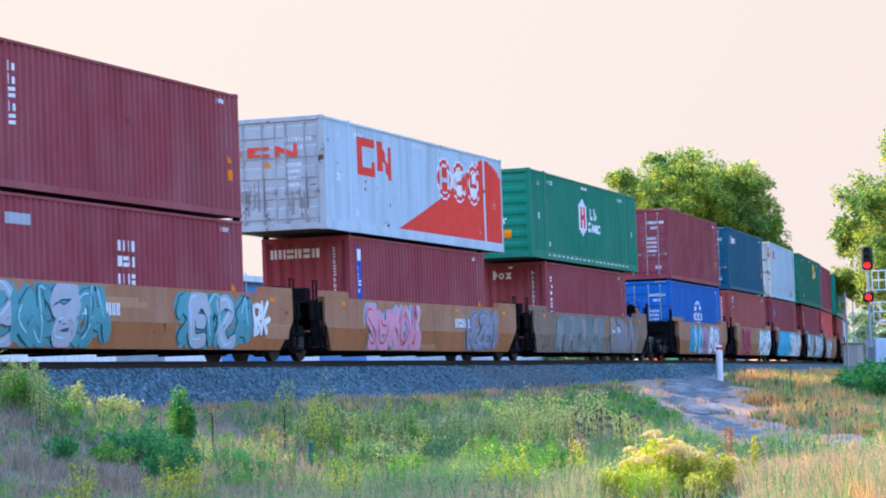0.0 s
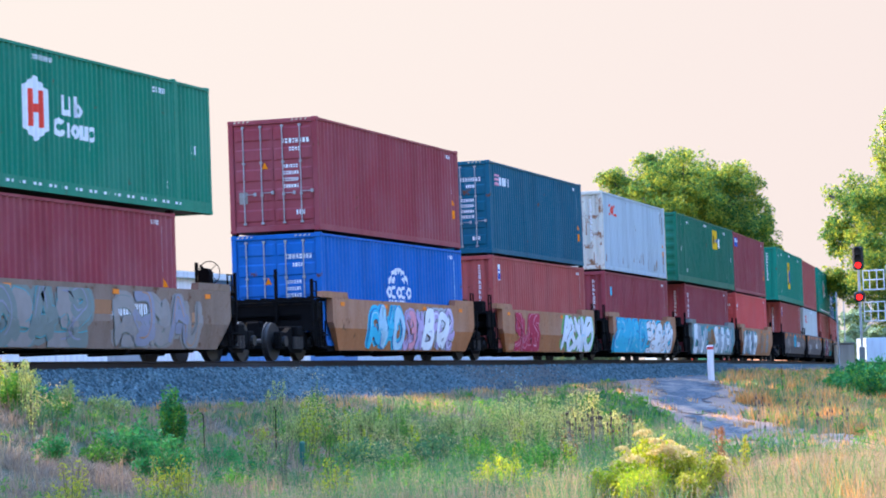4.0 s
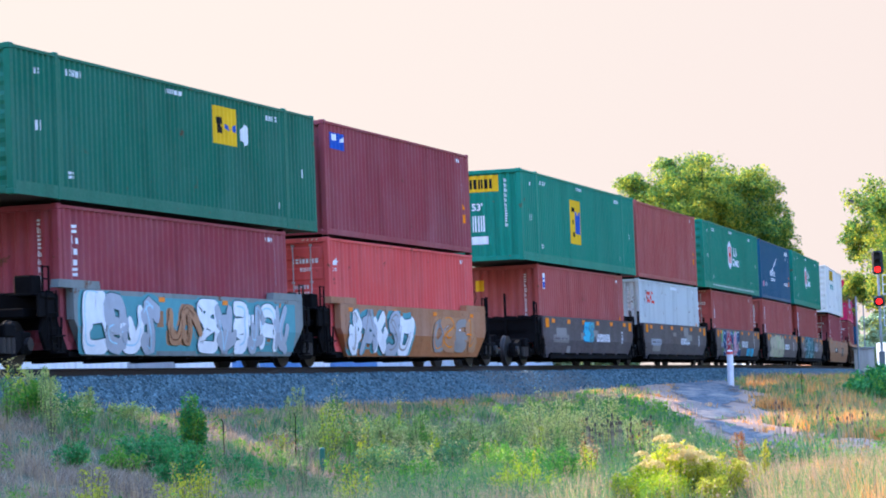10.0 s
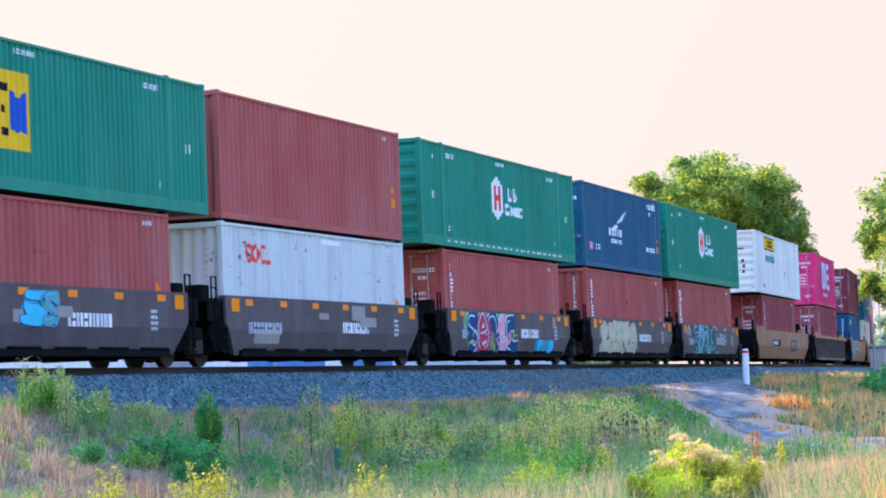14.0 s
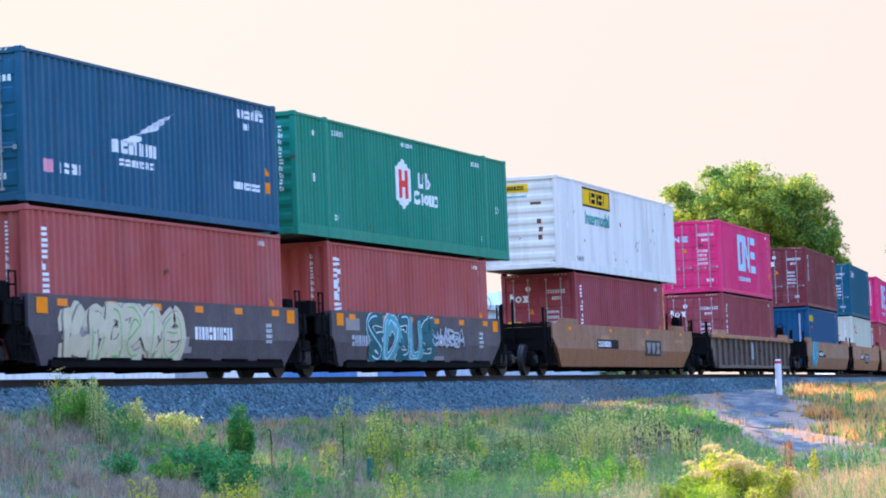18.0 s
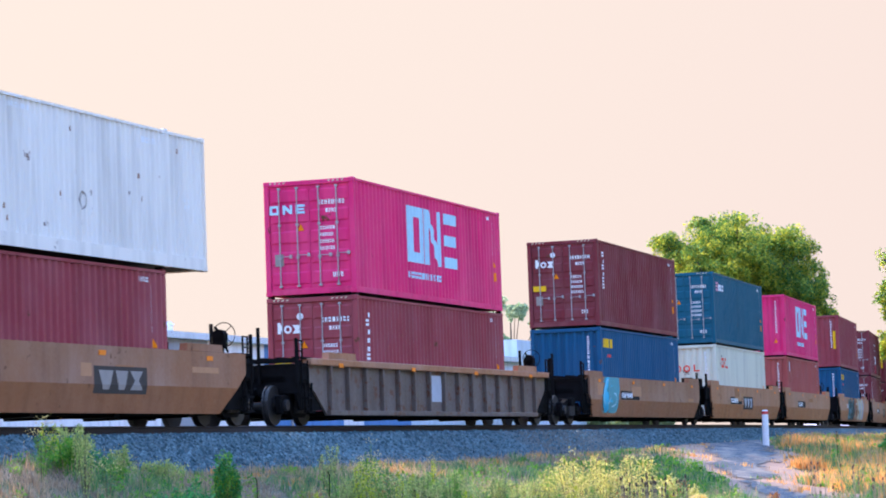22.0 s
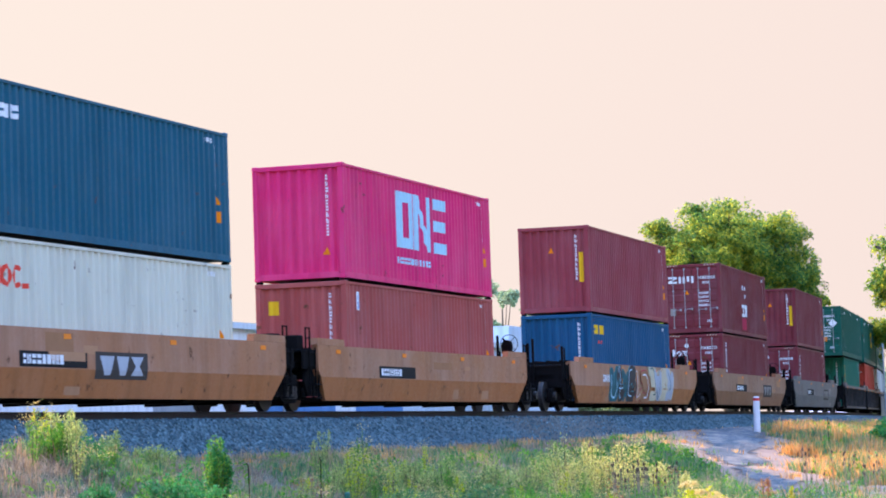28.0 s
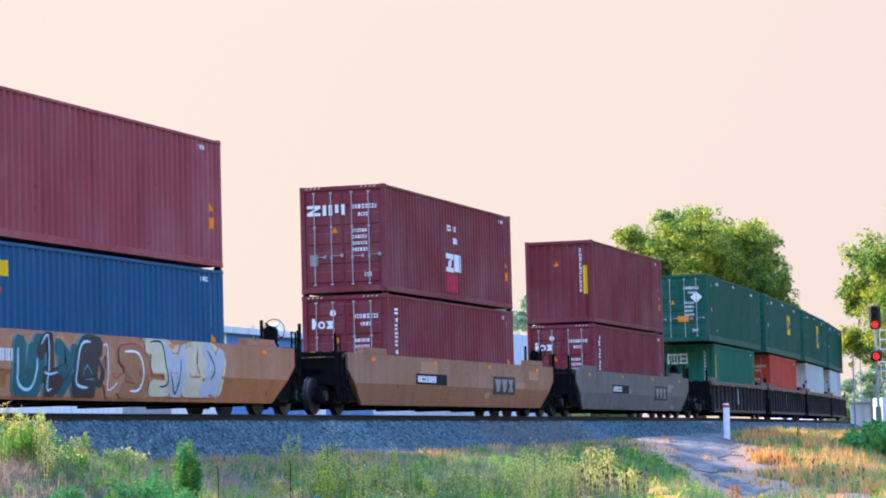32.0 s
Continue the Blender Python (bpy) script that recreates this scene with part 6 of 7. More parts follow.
def stroke(pts, w, floor_z, roof_z):
    """Quads of a band of half width w along points, with rounded-off ends, kept on the plate."""
    rows = []
    for k, (x, z) in enumerate(pts):
        ax, az_ = pts[max(0, k - 1)]
        bx, bz = pts[min(len(pts) - 1, k + 1)]
        d = math.hypot(bx - ax, bz - az_) or 1
        nx, nz = -(bz - az_) / d, (bx - ax) / d
        ww = w * (0.55 if k in (0, len(pts) - 1) else 1.0)
        rows.append([(x + sg * nx * ww, min(max(z + sg * nz * ww, floor_z), roof_z)) for sg in (1, -1)])
    return [[rows[k][0], rows[k + 1][0], rows[k + 1][1], rows[k][1]] for k in range(len(rows) - 1)]


# skeletons of sprayed forms in a unit box
FORMS = [
    [[(0.12, 0.0), (0.15, 1.0)], [(0.15, 0.95), (0.8, 0.88), (0.72, 0.58), (0.2, 0.5)], [(0.2, 0.5), (0.92, 0.38), (0.82, 0.05), (0.12, 0.03)]],
    [[(0.88, 0.86), (0.45, 1.0), (0.12, 0.75), (0.5, 0.5), (0.9, 0.26), (0.55, 0.0), (0.08, 0.12)]],
    [[(0.08, 0.0), (0.42, 1.0), (0.6, 0.95), (0.94, 0.0)], [(0.28, 0.36), (0.76, 0.38)]],
    [[(0.9, 0.95), (0.2, 0.92), (0.12, 0.5), (0.2, 0.06), (0.92, 0.06)], [(0.2, 0.5), (0.75, 0.54)]],
    [[(0.5, 1.0), (0.12, 0.7), (0.16, 0.2), (0.55, 0.0), (0.9, 0.3), (0.85, 0.78), (0.5, 1.0)]],
    [[(0.15, 1.0), (0.18, 0.0)], [(0.9, 1.0), (0.3, 0.5), (0.95, 0.0)]],
    [[(0.1, 1.0), (0.14, 0.2), (0.5, 0.0), (0.86, 0.2), (0.9, 1.0)]],
    [[(0.05, 0.62), (0.5, 1.0), (0.52, 0.0), (0.98, 0.34)]],
]


def sprayed(car, name, bands, colour, lift, label=""):
    """Bands of paint, each a hair above the one before."""
    verts, faces = [], []
    for k, quads in enumerate(bands):
        for q in quads:
            base = len(verts)
            verts += [(x, (-1.42 if z >= 0.80 else -1.42 + 0.11 * (0.80 - z) / (0.80 - WELL_LOW)) - lift - 0.0007 * k, z) for x, z in q]
            faces.append((base, base + 1, base + 2, base + 3))
    me = mesh_of(name, verts, faces)
    bm = bmesh.new()
    bm.from_mesh(me)
    bm.normal_update()
    for f in bm.faces:
        if f.normal.y > 0:
            f.normal_flip()
    bm.to_mesh(me)
    bm.free()
    ob = attach(name, me, INK[colour], car, None, label)
    ob["kind"] = "stuff"
    return ob


def graffiti(car, x0, x1, z0, z1, fill, edge, shine, seed, n=None, label="spray-painted graffiti", field=None, thick=1.0):
    """Packed bulging forms of thick rounded strokes: a sprayed halo, a rim, a fill and thin lighter marks."""
    rng = random.Random(seed)
    n = n or max(3, int((x1 - x0) / 0.62))
    step = (x1 - x0) / n
    order = list(range(len(FORMS)))
    rng.shuffle(order)
    bottom, roof = max(z0 - 0.04, WELL_LOW + 0.02), min(z1 + 0.05, RIB_TOP - 0.005)
    halo, rims = [], []
    for i in range(n):
        fx, fz = rng.random() < 0.6, rng.random() < 0.5
        form = [[(1 - u if fx else u, 1 - v if fz else v) for u, v in line] for line in FORMS[order[i % len(order)]]]
        form.append([(rng.uniform(0, 0.3), rng.uniform(0.2, 0.8)), (0.5, rng.uniform(0, 1)), (rng.uniform(0.8, 1.25), rng.uniform(0.1, 0.9))])
        lean = rng.uniform(-0.3, 0.3) * step
        wx, hz = step * rng.uniform(1.05, 1.35), (z1 - z0) * rng.uniform(0.80, 0.94)
        bx, bz = x0 + step * (i + 0.5) - wx / 2, z0 + (z1 - z0) * rng.uniform(0.02, 0.08)
        lines = [curve_through([(bx + wx * (u + rng.uniform(-0.11, 0.11)) + lean * v, bz + hz * (v + rng.uniform(-0.06, 0.06))) for u, v in line]) for line in form]
        w = min(step, 0.9) * rng.uniform(0.12, 0.19) * thick
        rims.append((lines, w, i))
        halo += [stroke(q, w * 1.95, bottom, roof) for q in lines]
    sprayed(car, "graffiti_field", halo, field or edge, 0.0015, "sprayed halo of the graffiti")
    for lines, w, i in rims:
        up = 0.02 + 0.004 * (i % 2)
        rim = sprayed(car, "graffiti_form", [stroke(q, w * 1.17, bottom, roof) for q in lines], edge, up, label)
        inner = sprayed(car, "graffiti_fill", [stroke(q, w, bottom, roof) for q in lines], fill[i % len(fill)], up + 0.008)
        marks = sprayed(car, "graffiti_shine", [stroke([(x - w * 0.35, z + w * 0.3) for x, z in q[2:-3]], w * 0.13, bottom, roof) for q in lines[:1 + i % 2]], shine, up + 0.012)
        inner.parent = marks.parent = rim


def hexagon_sign(box, x=-1.28):
    on_side(box, 53, "emblem", [[(x, 1.25), (x + 0.55, 1.0), (x + 1.1, 1.25), (x + 1.1, 2.05), (x + 0.55, 2.3), (x, 2.05)]], "white", "white six-sided emblem")
    on_side(box, 53, "emblem_bar", [rect(x + 0.22, 1.28, x + 0.44, 2.02), rect(x + 0.66, 1.28, x + 0.88, 2.02), rect(x + 0.44, 1.57, x + 0.66, 1.74)], "red", "red bars of the emblem", 0.008)
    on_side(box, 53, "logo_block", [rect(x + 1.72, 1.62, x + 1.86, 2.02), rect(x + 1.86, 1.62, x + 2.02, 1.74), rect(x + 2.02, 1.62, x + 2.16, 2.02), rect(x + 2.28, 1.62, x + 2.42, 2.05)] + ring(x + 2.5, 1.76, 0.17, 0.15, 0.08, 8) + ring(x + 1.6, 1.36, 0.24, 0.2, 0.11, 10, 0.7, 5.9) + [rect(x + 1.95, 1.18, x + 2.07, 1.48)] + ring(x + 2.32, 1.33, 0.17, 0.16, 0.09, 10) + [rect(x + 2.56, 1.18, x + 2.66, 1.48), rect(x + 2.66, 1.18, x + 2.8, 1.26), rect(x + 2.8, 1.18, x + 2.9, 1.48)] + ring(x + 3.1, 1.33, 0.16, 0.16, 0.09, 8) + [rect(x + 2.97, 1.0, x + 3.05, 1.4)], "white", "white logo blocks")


def small_codes(box, size, seed, ends=True, look_="doors"):
    """Rows of small code bars on side and end."""
    L = 16.154 if size == 53 else 12.192
    w = (W53 if size == 53 else W40) / 2
    if size == 53:
        on_side(box, 53, "code_line", bars(-5.6, 2.5, 0.13, 7, seed) + bars(5.0, 2.52, 0.12, 7, seed + 1) + bars(-0.8, 2.62, 0.10, 11, seed + 2) + bars(-5.6, 0.45, 0.14, 2, seed + 3) + bars(5.55, 0.45, 0.16, 1, seed + 5) + bars(-7.0, 1.3, 0.2, 2, seed + 4) + bars(7.0, 1.3, 0.2, 2, seed + 6) + bars(-7.0, 2.4, 0.12, 2, seed), "white")
    else:
        on_side(box, 40, "code_line", column(5.35, 2.55, 0.13, 6, seed, 0.1) + bars(4.9, 2.6, 0.1, 5, seed), "white")
        on_side(box, 40, "warning_mark", [rect(5.35, 0.85, 5.62, 1.1)], "orange", "small orange warning plate")
        on_side(box, 40, "warning_mark", [[(5.38, 1.25), (5.6, 1.25), (5.49, 1.45)]], "orange", "small orange warning triangle")
    if ends and look_ == "doors":
        on_end(box, size, "code_line", bars(0.25, 2.25, 0.12, 8, seed) + bars(0.45, 2.05, 0.1, 4, seed + 1) + [q for k in range(4) for q in bars(0.28, 1.62 - k * 0.17, 0.09, 6, seed + k)] + bars(0.6, 0.42, 0.12, 3, seed), "white", look_)
        on_end(box, size, "warning_mark", [[(-0.32, 1.62), (-0.14, 1.62), (-0.23, 1.8)]], "orange", look_, "small orange warning triangle")
        on_end(box, size, "placard", [rect(-0.95, 0.75, -0.72, 1.05)], "dull", look_, "small data plate")
        if size == 40:
            for x in (-1.02, 0.55):
                on_end(box, size, "hazard_stripe", [[(x + 0.12 * k, 2.815), (x + 0.05 + 0.12 * k, 2.815), (x + 0.08 + 0.12 * k, 2.855), (x + 0.03 + 0.12 * k, 2.855)] for k in range(4)], "beige", look_, "small slanting yellow stripes", 0.10)
    elif ends and look_ == "front":
        on_end(box, size, "code_line", column(0.72, 2.6, 0.12, 10, seed, 0.09), "white", look_)


def square_sign(box, x, z, s, label, look_=None):
    polys = [rect(x, z, x + s * 0.55, z + s)]
    on_side(box, 40, "logo_panel", polys, "white", label)
    on_side(box, 40, "logo_block", [rect(x + 0.03, z + 0.03, x + s * 0.5, z + s * 0.45), [(x + 0.05, z + s * 0.5), (x + s * 0.5, z + s * 0.62), (x + 0.05, z + s * 0.9)]], "blue", label, 0.008)


def letter_column(box, x=-5.5, z=2.52, seed=0, n=6):
    on_side(box, 40, "logo_strip", column(x, z, 0.165, n, seed, 0.24), "white", "upright column of white logo bars")


def tex_sign(box, look_, x=-0.95, z=2.0, k=0.7):
    """Plain white shapes: a stepped bar, a ring and a waisted block."""
    def sized(polys):
        return [[(x + u * k, z + v * k) for u, v in p] for p in polys]
    step = [rect(0.03, 0.0, 0.15, 0.40), rect(0.15, 0.10, 0.22, 0.31)]
    waist = [[(0.60, 0.0), (0.95, 0.0), (0.84, 0.15), (0.95, 0.3), (0.60, 0.3), (0.71, 0.15)]]
    lift = 0.03 if look_ == "doors" else 0.006
    on_end(box, 40, "logo_block", sized(step + ring(0.42, 0.15, 0.15, 0.15, 0.075, 12) + waist), "white", look_, "white logo shapes", lift)
    on_end(box, 40, "placard", [rect(-1.04, 1.22, -0.60, 1.40)], "yellow", look_, "yellow height plate", 0.012)
    on_end(box, 40, "logo_dot", [disc(x + 0.62, z + 0.42, 0.09, 0.09)], "white", look_, "white round mark", 0.007)


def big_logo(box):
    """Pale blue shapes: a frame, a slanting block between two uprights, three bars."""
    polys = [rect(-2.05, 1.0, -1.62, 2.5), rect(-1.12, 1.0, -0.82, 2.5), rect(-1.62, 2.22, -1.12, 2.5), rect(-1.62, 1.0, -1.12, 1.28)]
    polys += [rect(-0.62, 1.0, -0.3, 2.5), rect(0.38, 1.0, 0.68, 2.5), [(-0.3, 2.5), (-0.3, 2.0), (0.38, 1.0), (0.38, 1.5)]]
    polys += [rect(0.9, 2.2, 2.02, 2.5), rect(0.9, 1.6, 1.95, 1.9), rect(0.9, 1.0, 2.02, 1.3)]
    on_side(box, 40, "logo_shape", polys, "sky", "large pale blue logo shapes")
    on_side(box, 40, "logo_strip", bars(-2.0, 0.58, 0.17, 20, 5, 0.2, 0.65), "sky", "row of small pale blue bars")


def red_logo(box, x, z, s=1.0):
    polys = ring(x + 0.2 * s, z + 0.22 * s, 0.2 * s, 0.22 * s, 0.09 * s, 14) + ring(x + 0.62 * s, z + 0.22 * s, 0.2 * s, 0.22 * s, 0.09 * s, 14) + ring(x + 1.02 * s, z + 0.22 * s, 0.2 * s, 0.22 * s, 0.09 * s, 10, 0.8, 5.4) + [rect(x + 1.24 * s, z, x + 1.45 * s, z + 0.1 * s)]
    on_side(box, 40, "logo_shape", polys, "red", "red logo rings")


def build_markings():
    T, B, C = TOPS, LOWS, CARS
    for i, (mid, (size, tc, te), (bc, be), car) in enumerate(STACKS):
        small_codes(T[i], size, i + 1, True, te)
        small_codes(B[i], 40, i + 40, True, be)
    # first stack
    on_side(T[0], 40, "logo_strip", column(-5.45, 2.48, 0.2, 5, 2, 0.32), "white", "upright white logo bars")
    on_side(B[0], 40, "logo_strip", [q for k, z in enumerate((1.95, 1.62, 1.25)) for q in bars(-0.72, z, 0.22, 4 if k != 1 else 3, k, 0.4, 0.9)], "white", "three rows of white logo bars")
    on_side(B[0], 40, "logo_patch", [rect(-5.7, 2.28, -4.7, 2.5)], "grey", "pale painted patch")
    # white and red long box
    W = T[1]
    arc = [(-2.15, 0.285), (8.0, 0.285), (8.0, 2.2), (7.6, 2.45), (7.1, 2.62), (6.5, 2.73), (6.0, 2.74), (5.4, 2.62), (4.8, 2.42), (4.2, 2.18), (3.3, 1.83), (2.4, 1.5), (1.2, 1.18), (0.2, 0.9), (-1.0, 0.58)]
    on_side(W, 53, "red_field", [arc], "red", "red painted field with a curved top edge", 0.003)
    band = [rect(-5.45, 1.55, -5.05, 2.55), rect(-5.05, 2.32, -3.95, 2.55), rect(-5.05, 1.55, -4.2, 1.78), rect(-4.2, 1.55, -3.95, 1.95), [(-3.75, 1.75), (-3.4, 1.75), (-3.4, 2.55), (-3.75, 2.55)], [(-3.4, 2.55), (-3.4, 2.2), (-2.9, 1.55), (-2.9, 1.9)], rect(-2.9, 1.55, -2.6, 2.45)]
    on_side(W, 53, "logo_shape", band, "red", "red angular logo ribbon")
    for k in range(3):
        cx = 2.15 + 1.45 * k
        on_side(W, 53, "emblem_edge", ring(cx, 1.92, 0.66, 0.62, 0.24, 24), "white", "white edge of an oval emblem", 0.006)
        on_side(W, 53, "emblem_ring", ring(cx, 1.92, 0.6, 0.56, 0.12, 24), "red", "red oval ring emblem", 0.009)
        on_side(W, 53, "emblem_shape", [rect(cx - 0.28, 1.55, cx + 0.28, 1.82), rect(cx - 0.22, 1.95, cx + 0.22, 2.25)], "white" if k else "red", "shapes in the emblem", 0.012)
    on_end(W, 53, "logo_shape", [rect(-0.75, 1.9, -0.55, 2.15), rect(-0.55, 2.08, -0.15, 2.15), rect(-0.55, 1.9, -0.15, 1.97), rect(0.0, 1.88, 0.1, 2.15), [(0.1, 2.15), (0.1, 2.02), (0.5, 1.85), (0.5, 1.98)], rect(0.5, 1.88, 0.6, 2.2)], "red", "doors", "red angular logo ribbon", 0.03)
    on_end(W, 53, "placard", [[(-1.0, 1.85), (-0.84, 2.0), (-1.0, 2.15), (-1.16, 2.0)]], "tan", "doors", "faded diamond placard")
    rs = random.Random(8)
    on_end(W, 53, "dirt_streak", [[(x, z), (x + w, z), (x + w * 0.7, z + h), (x + w * 0.3, z + h)] for x, z, w, h in [(rs.choice((0.35, 0.75, -0.6)) + rs.uniform(-0.2, 0.3), rs.uniform(0.3, 0.8), rs.uniform(0.03, 0.09), rs.uniform(0.25, 0.9)) for _ in range(16)]], "dull", "doors", "grey-brown dirt streaks")
    on_end(B[1], 40, "logo_strip", bars(-1.0, 2.35, 0.24, 6, 9, 0.2, 0.85), "white", "front", "row of white logo bars")
    on_side(B[1], 40, "logo_panel", [rect(-5.55, 1.2, -5.2, 2.6)], "blue", "upright blue label strip")
    on_side(B[1], 40, "logo_block", [rect(-5.52, 2.25, -5.24, 2.55)] + column(-5.48, 2.1, 0.14, 4, 3, 0.2), "white", "white marks on the strip", 0.008)
    # long green boxes with the six-sided emblem
    for i in (2, 10, 12):
        hexagon_sign(T[i], -1.28)
    for i in (2, 10):
        on_side(T[i], 53, "reflector_dash", [rect(-5.9 + 0.62 * k, 0.13, -5.55 + 0.62 * k, 0.19) for k in range(20)], "white", "dashed white reflective tape", 0.03)
    m53 = Matrix.Translation((-16.154 / 2 + 0.037, 0, 0)) @ Matrix.Rotation(radians(-90), 4, "Z")
    for i, te in ((2, "rib"),):
        word(T[i], "53'", 0.15, 1.1, 0.2, "white", m53)
        on_end(T[i], 53, "code_line", bars(-0.9, 2.3, 0.2, 4, 1) + bars(-0.9, 2.0, 0.2, 6, 2) + bars(-0.9, 1.55, 0.15, 7, 2), "white", "rib")
        on_end(T[i], 53, "placard", [rect(0.15, 0.65, 0.62, 0.92)], "orange", "rib", "orange label")
        on_end(T[i], 53, "placard", [rect(-0.5, 0.68, 0.0, 0.85)], "white", "rib", "white label")
    tex_sign(B[2], "front", -0.6, 2.36)
    letter_column(B[2], -5.45, 2.4, 6)
    # bright blue box: dome of stripes over rings
    dome = []
    for k in range(5):
        a = math.pi * (0.16 + 0.17 * k)
        dome += ring(0.15, 1.62, 0.55, 0.50, 0.10, 4, a - 0.2, a + 0.2)
    on_side(B[3], 40, "logo_shape", dome + ring(0.15, 1.62, 0.86, 0.56, 0.1, 14, 0.2, 2.94), "white", "white striped dome emblem")
    on_side(B[3], 40, "logo_shape", [q for k in range(5) for q in ring(-0.68 + 0.42 * k, 1.5, 0.2, 0.18, 0.085, 10)], "white", "row of white rings")
    on_side(B[3], 40, "logo_strip", bars(-0.75, 1.12, 0.17, 8, 2, 0.2, 0.9), "white", "row of white bars")
    on_side(B[3], 40, "logo_strip", column(5.3, 2.55, 0.14, 10, 8, 0.1), "sky")
    # dark blue boxes
    for i in (4, 16):
        on_side(T[i], 40, "logo_shape", [rect(-5.45, 2.15, -5.0, 2.25), rect(-5.4, 2.3, -4.95, 2.38), rect(-5.35, 2.43, -4.9, 2.5)], "pink", "pink slanting stripes")
        on_side(T[i], 40, "logo_strip", bars(-4.8, 2.17, 0.26, 4, i, 0.2, 0.9), "white", "white logo bars")
    for i in (4, 8):
        square_sign(B[i], -5.5, 2.12, 0.5, "small blue and white label")
    for i in (17,):
        square_sign(B[i], -5.3, 2.18, 0.46, "small blue and white label")
    # rusty white box
    red_logo(T[5], -4.9, 2.05, 0.95)
    rng = random.Random(5)
    drips = []
    for k in range(46):
        x = min(5.5, max(-5.6, rng.gauss(0.6, 2.6)))
        z = 0.2 + rng.random() ** 2 * 0.42
        h, w = rng.uniform(0.12, 0.5), rng.uniform(0.03, 0.09)
        drips.append([(x, z), (x + w, z), (x + w * 0.8, z + h), (x + w * 0.2, z + h * 0.8)])
    on_side(T[5], 40, "rust_streak", drips[::2], "dull", "grey-brown streaks low on the side")
    on_side(T[5], 40, "rust_streak", drips[1::4], "bleed", "brown rust streaks low on the side", 0.006)
    on_side(T[5], 40, "rust_streak", [rect(5.2, 2.55, 5.5, 2.7), rect(5.0, 2.2, 5.1, 2.6), rect(5.5, 1.8, 5.58, 2.5)], "dull", "dark stains near the corner")
    on_end(T[5], 40, "rust_streak", [[(x, z), (x + 0.06, z), (x + 0.045, z + h), (x + 0.02, z + h)] for x, z, h in [(-1.0 + rng.random() * 2, rng.uniform(0.2, 1.9), rng.uniform(0.2, 0.8)) for _ in range(12)]], "bleed", "front", "brown rust streaks")
    on_side(B[5], 40, "logo_dot", [disc(-5.0, 2.18, 0.2, 0.16)], "cyan", "small blue round mark")
    # long green boxes with a yellow panel
    for i, x, z0, z1 in ((6, 1.67, 1.74, 2.6), (8, -1.75, 0.78, 2.27), (22, 1.7, 1.2, 2.2), (23, 1.0, 1.0, 2.3)):
        on_side(T[i], 53, "logo_panel", [rect(x, z0, x + 1.5, z1)], "yellow", "yellow logo panel")
        on_side(T[i], 53, "logo_block", [rect(x + 0.2, z1 - 0.4, x + 0.35, z1 - 0.25), rect(x + 0.35, z1 - 0.4, x + 0.6, z1 - 0.25), rect(x + 0.35, (z0 + z1) / 2 - 0.07, x + 0.55, (z0 + z1) / 2 + 0.07), rect(x + 0.35, z0 + 0.25, x + 0.6, z0 + 0.4)], "black", "black bars on the panel", 0.008)
        on_side(T[i], 53, "logo_block", [[(x + 0.75, z0 + 0.4), (x + 0.95, z0 + 0.3), (x + 1.15, z0 + 0.4), (x + 1.35, z0 + 0.3), (x + 1.35, z1 - 0.35), (x + 1.05, z1 - 0.5), (x + 0.75, z1 - 0.35)]], "blue", "blue shape on the panel", 0.008)
    on_side(T[6], 53, "logo_dot", [[(3.35, 1.95), (3.6, 1.78), (3.85, 1.95), (3.85, 2.15), (3.6, 2.32), (3.35, 2.15)]], "white", "small white six-sided mark")
    on_end(T[6], 53, "placard", [[(-0.1, 1.75), (0.25, 2.0), (0.6, 1.75), (0.25, 1.5)]], "beige", "rib", "pale diamond placard")
    on_end(T[6], 53, "placard", [rect(-0.2, 0.6, 0.7, 0.88)], "beige", "rib", "pale label")
    on_end(T[6], 53, "code_line", bars(-0.1, 2.35, 0.2, 4, 5) + bars(0.3, 2.6, 0.12, 2, 5), "white", "rib")
    on_end(T[8], 53, "logo_panel", [rect(-1.1, 2.2, 0.55, 2.72)], "yellow", "front", "yellow logo panel")
    on_end(T[8], 53, "logo_block", bars(-0.75, 2.3, 0.3, 4, 4, 0.15, 0.9), "black", "front", "black logo bars", 0.009)
    word(T[8], "53'", -0.35, 1.62, 0.22, "white", m53)
    on_end(T[8], 53, "placard", [rect(-0.4, 0.55, 0.15, 0.8)] + [rect(-0.35 + 0.09 * k, 0.95, -0.3 + 0.09 * k, 1.45) for k in range(5)], "white", "front", "white label and bars")
    letter_column(B[6], -5.45, 2.5, 6)
    on_side(T[7], 40, "logo_panel", [rect(-5.6, 2.2, -4.5, 2.62)], "blue", "small blue label")
    on_side(T[7], 40, "logo_block", [rect(-5.55, 2.42, -5.1, 2.58), [(-5.0, 2.4), (-4.55, 2.42), (-4.55, 2.6)]], "white", "white shapes on the label", 0.008)
    on_side(B[7], 40, "logo_dot", [[(-5.75, 2.2), (-5.5, 2.4), (-5.3, 2.3), (-5.5, 2.2)]] + bars(-5.7, 2.05, 0.08, 5, 2), "white", "small white mark")
    red_logo(B[9], -4.75, 2.0, 1.05)
    on_side(B[9], 40, "logo_patch", [rect(0.2, 2.62, 1.4, 2.74)], "white", "white painted patch")
    # slate blue box: winged emblem
    wing = [[(-1.25 + 0.12 * k, 1.62 + 0.05 * k), (-0.3 + 0.2 * k, 1.78 + 0.1 * k), (0.6 - 0.02 * k, 2.22 - 0.01 * k), (-0.35 + 0.14 * k, 1.86 + 0.09 * k)] for k in range(3)]
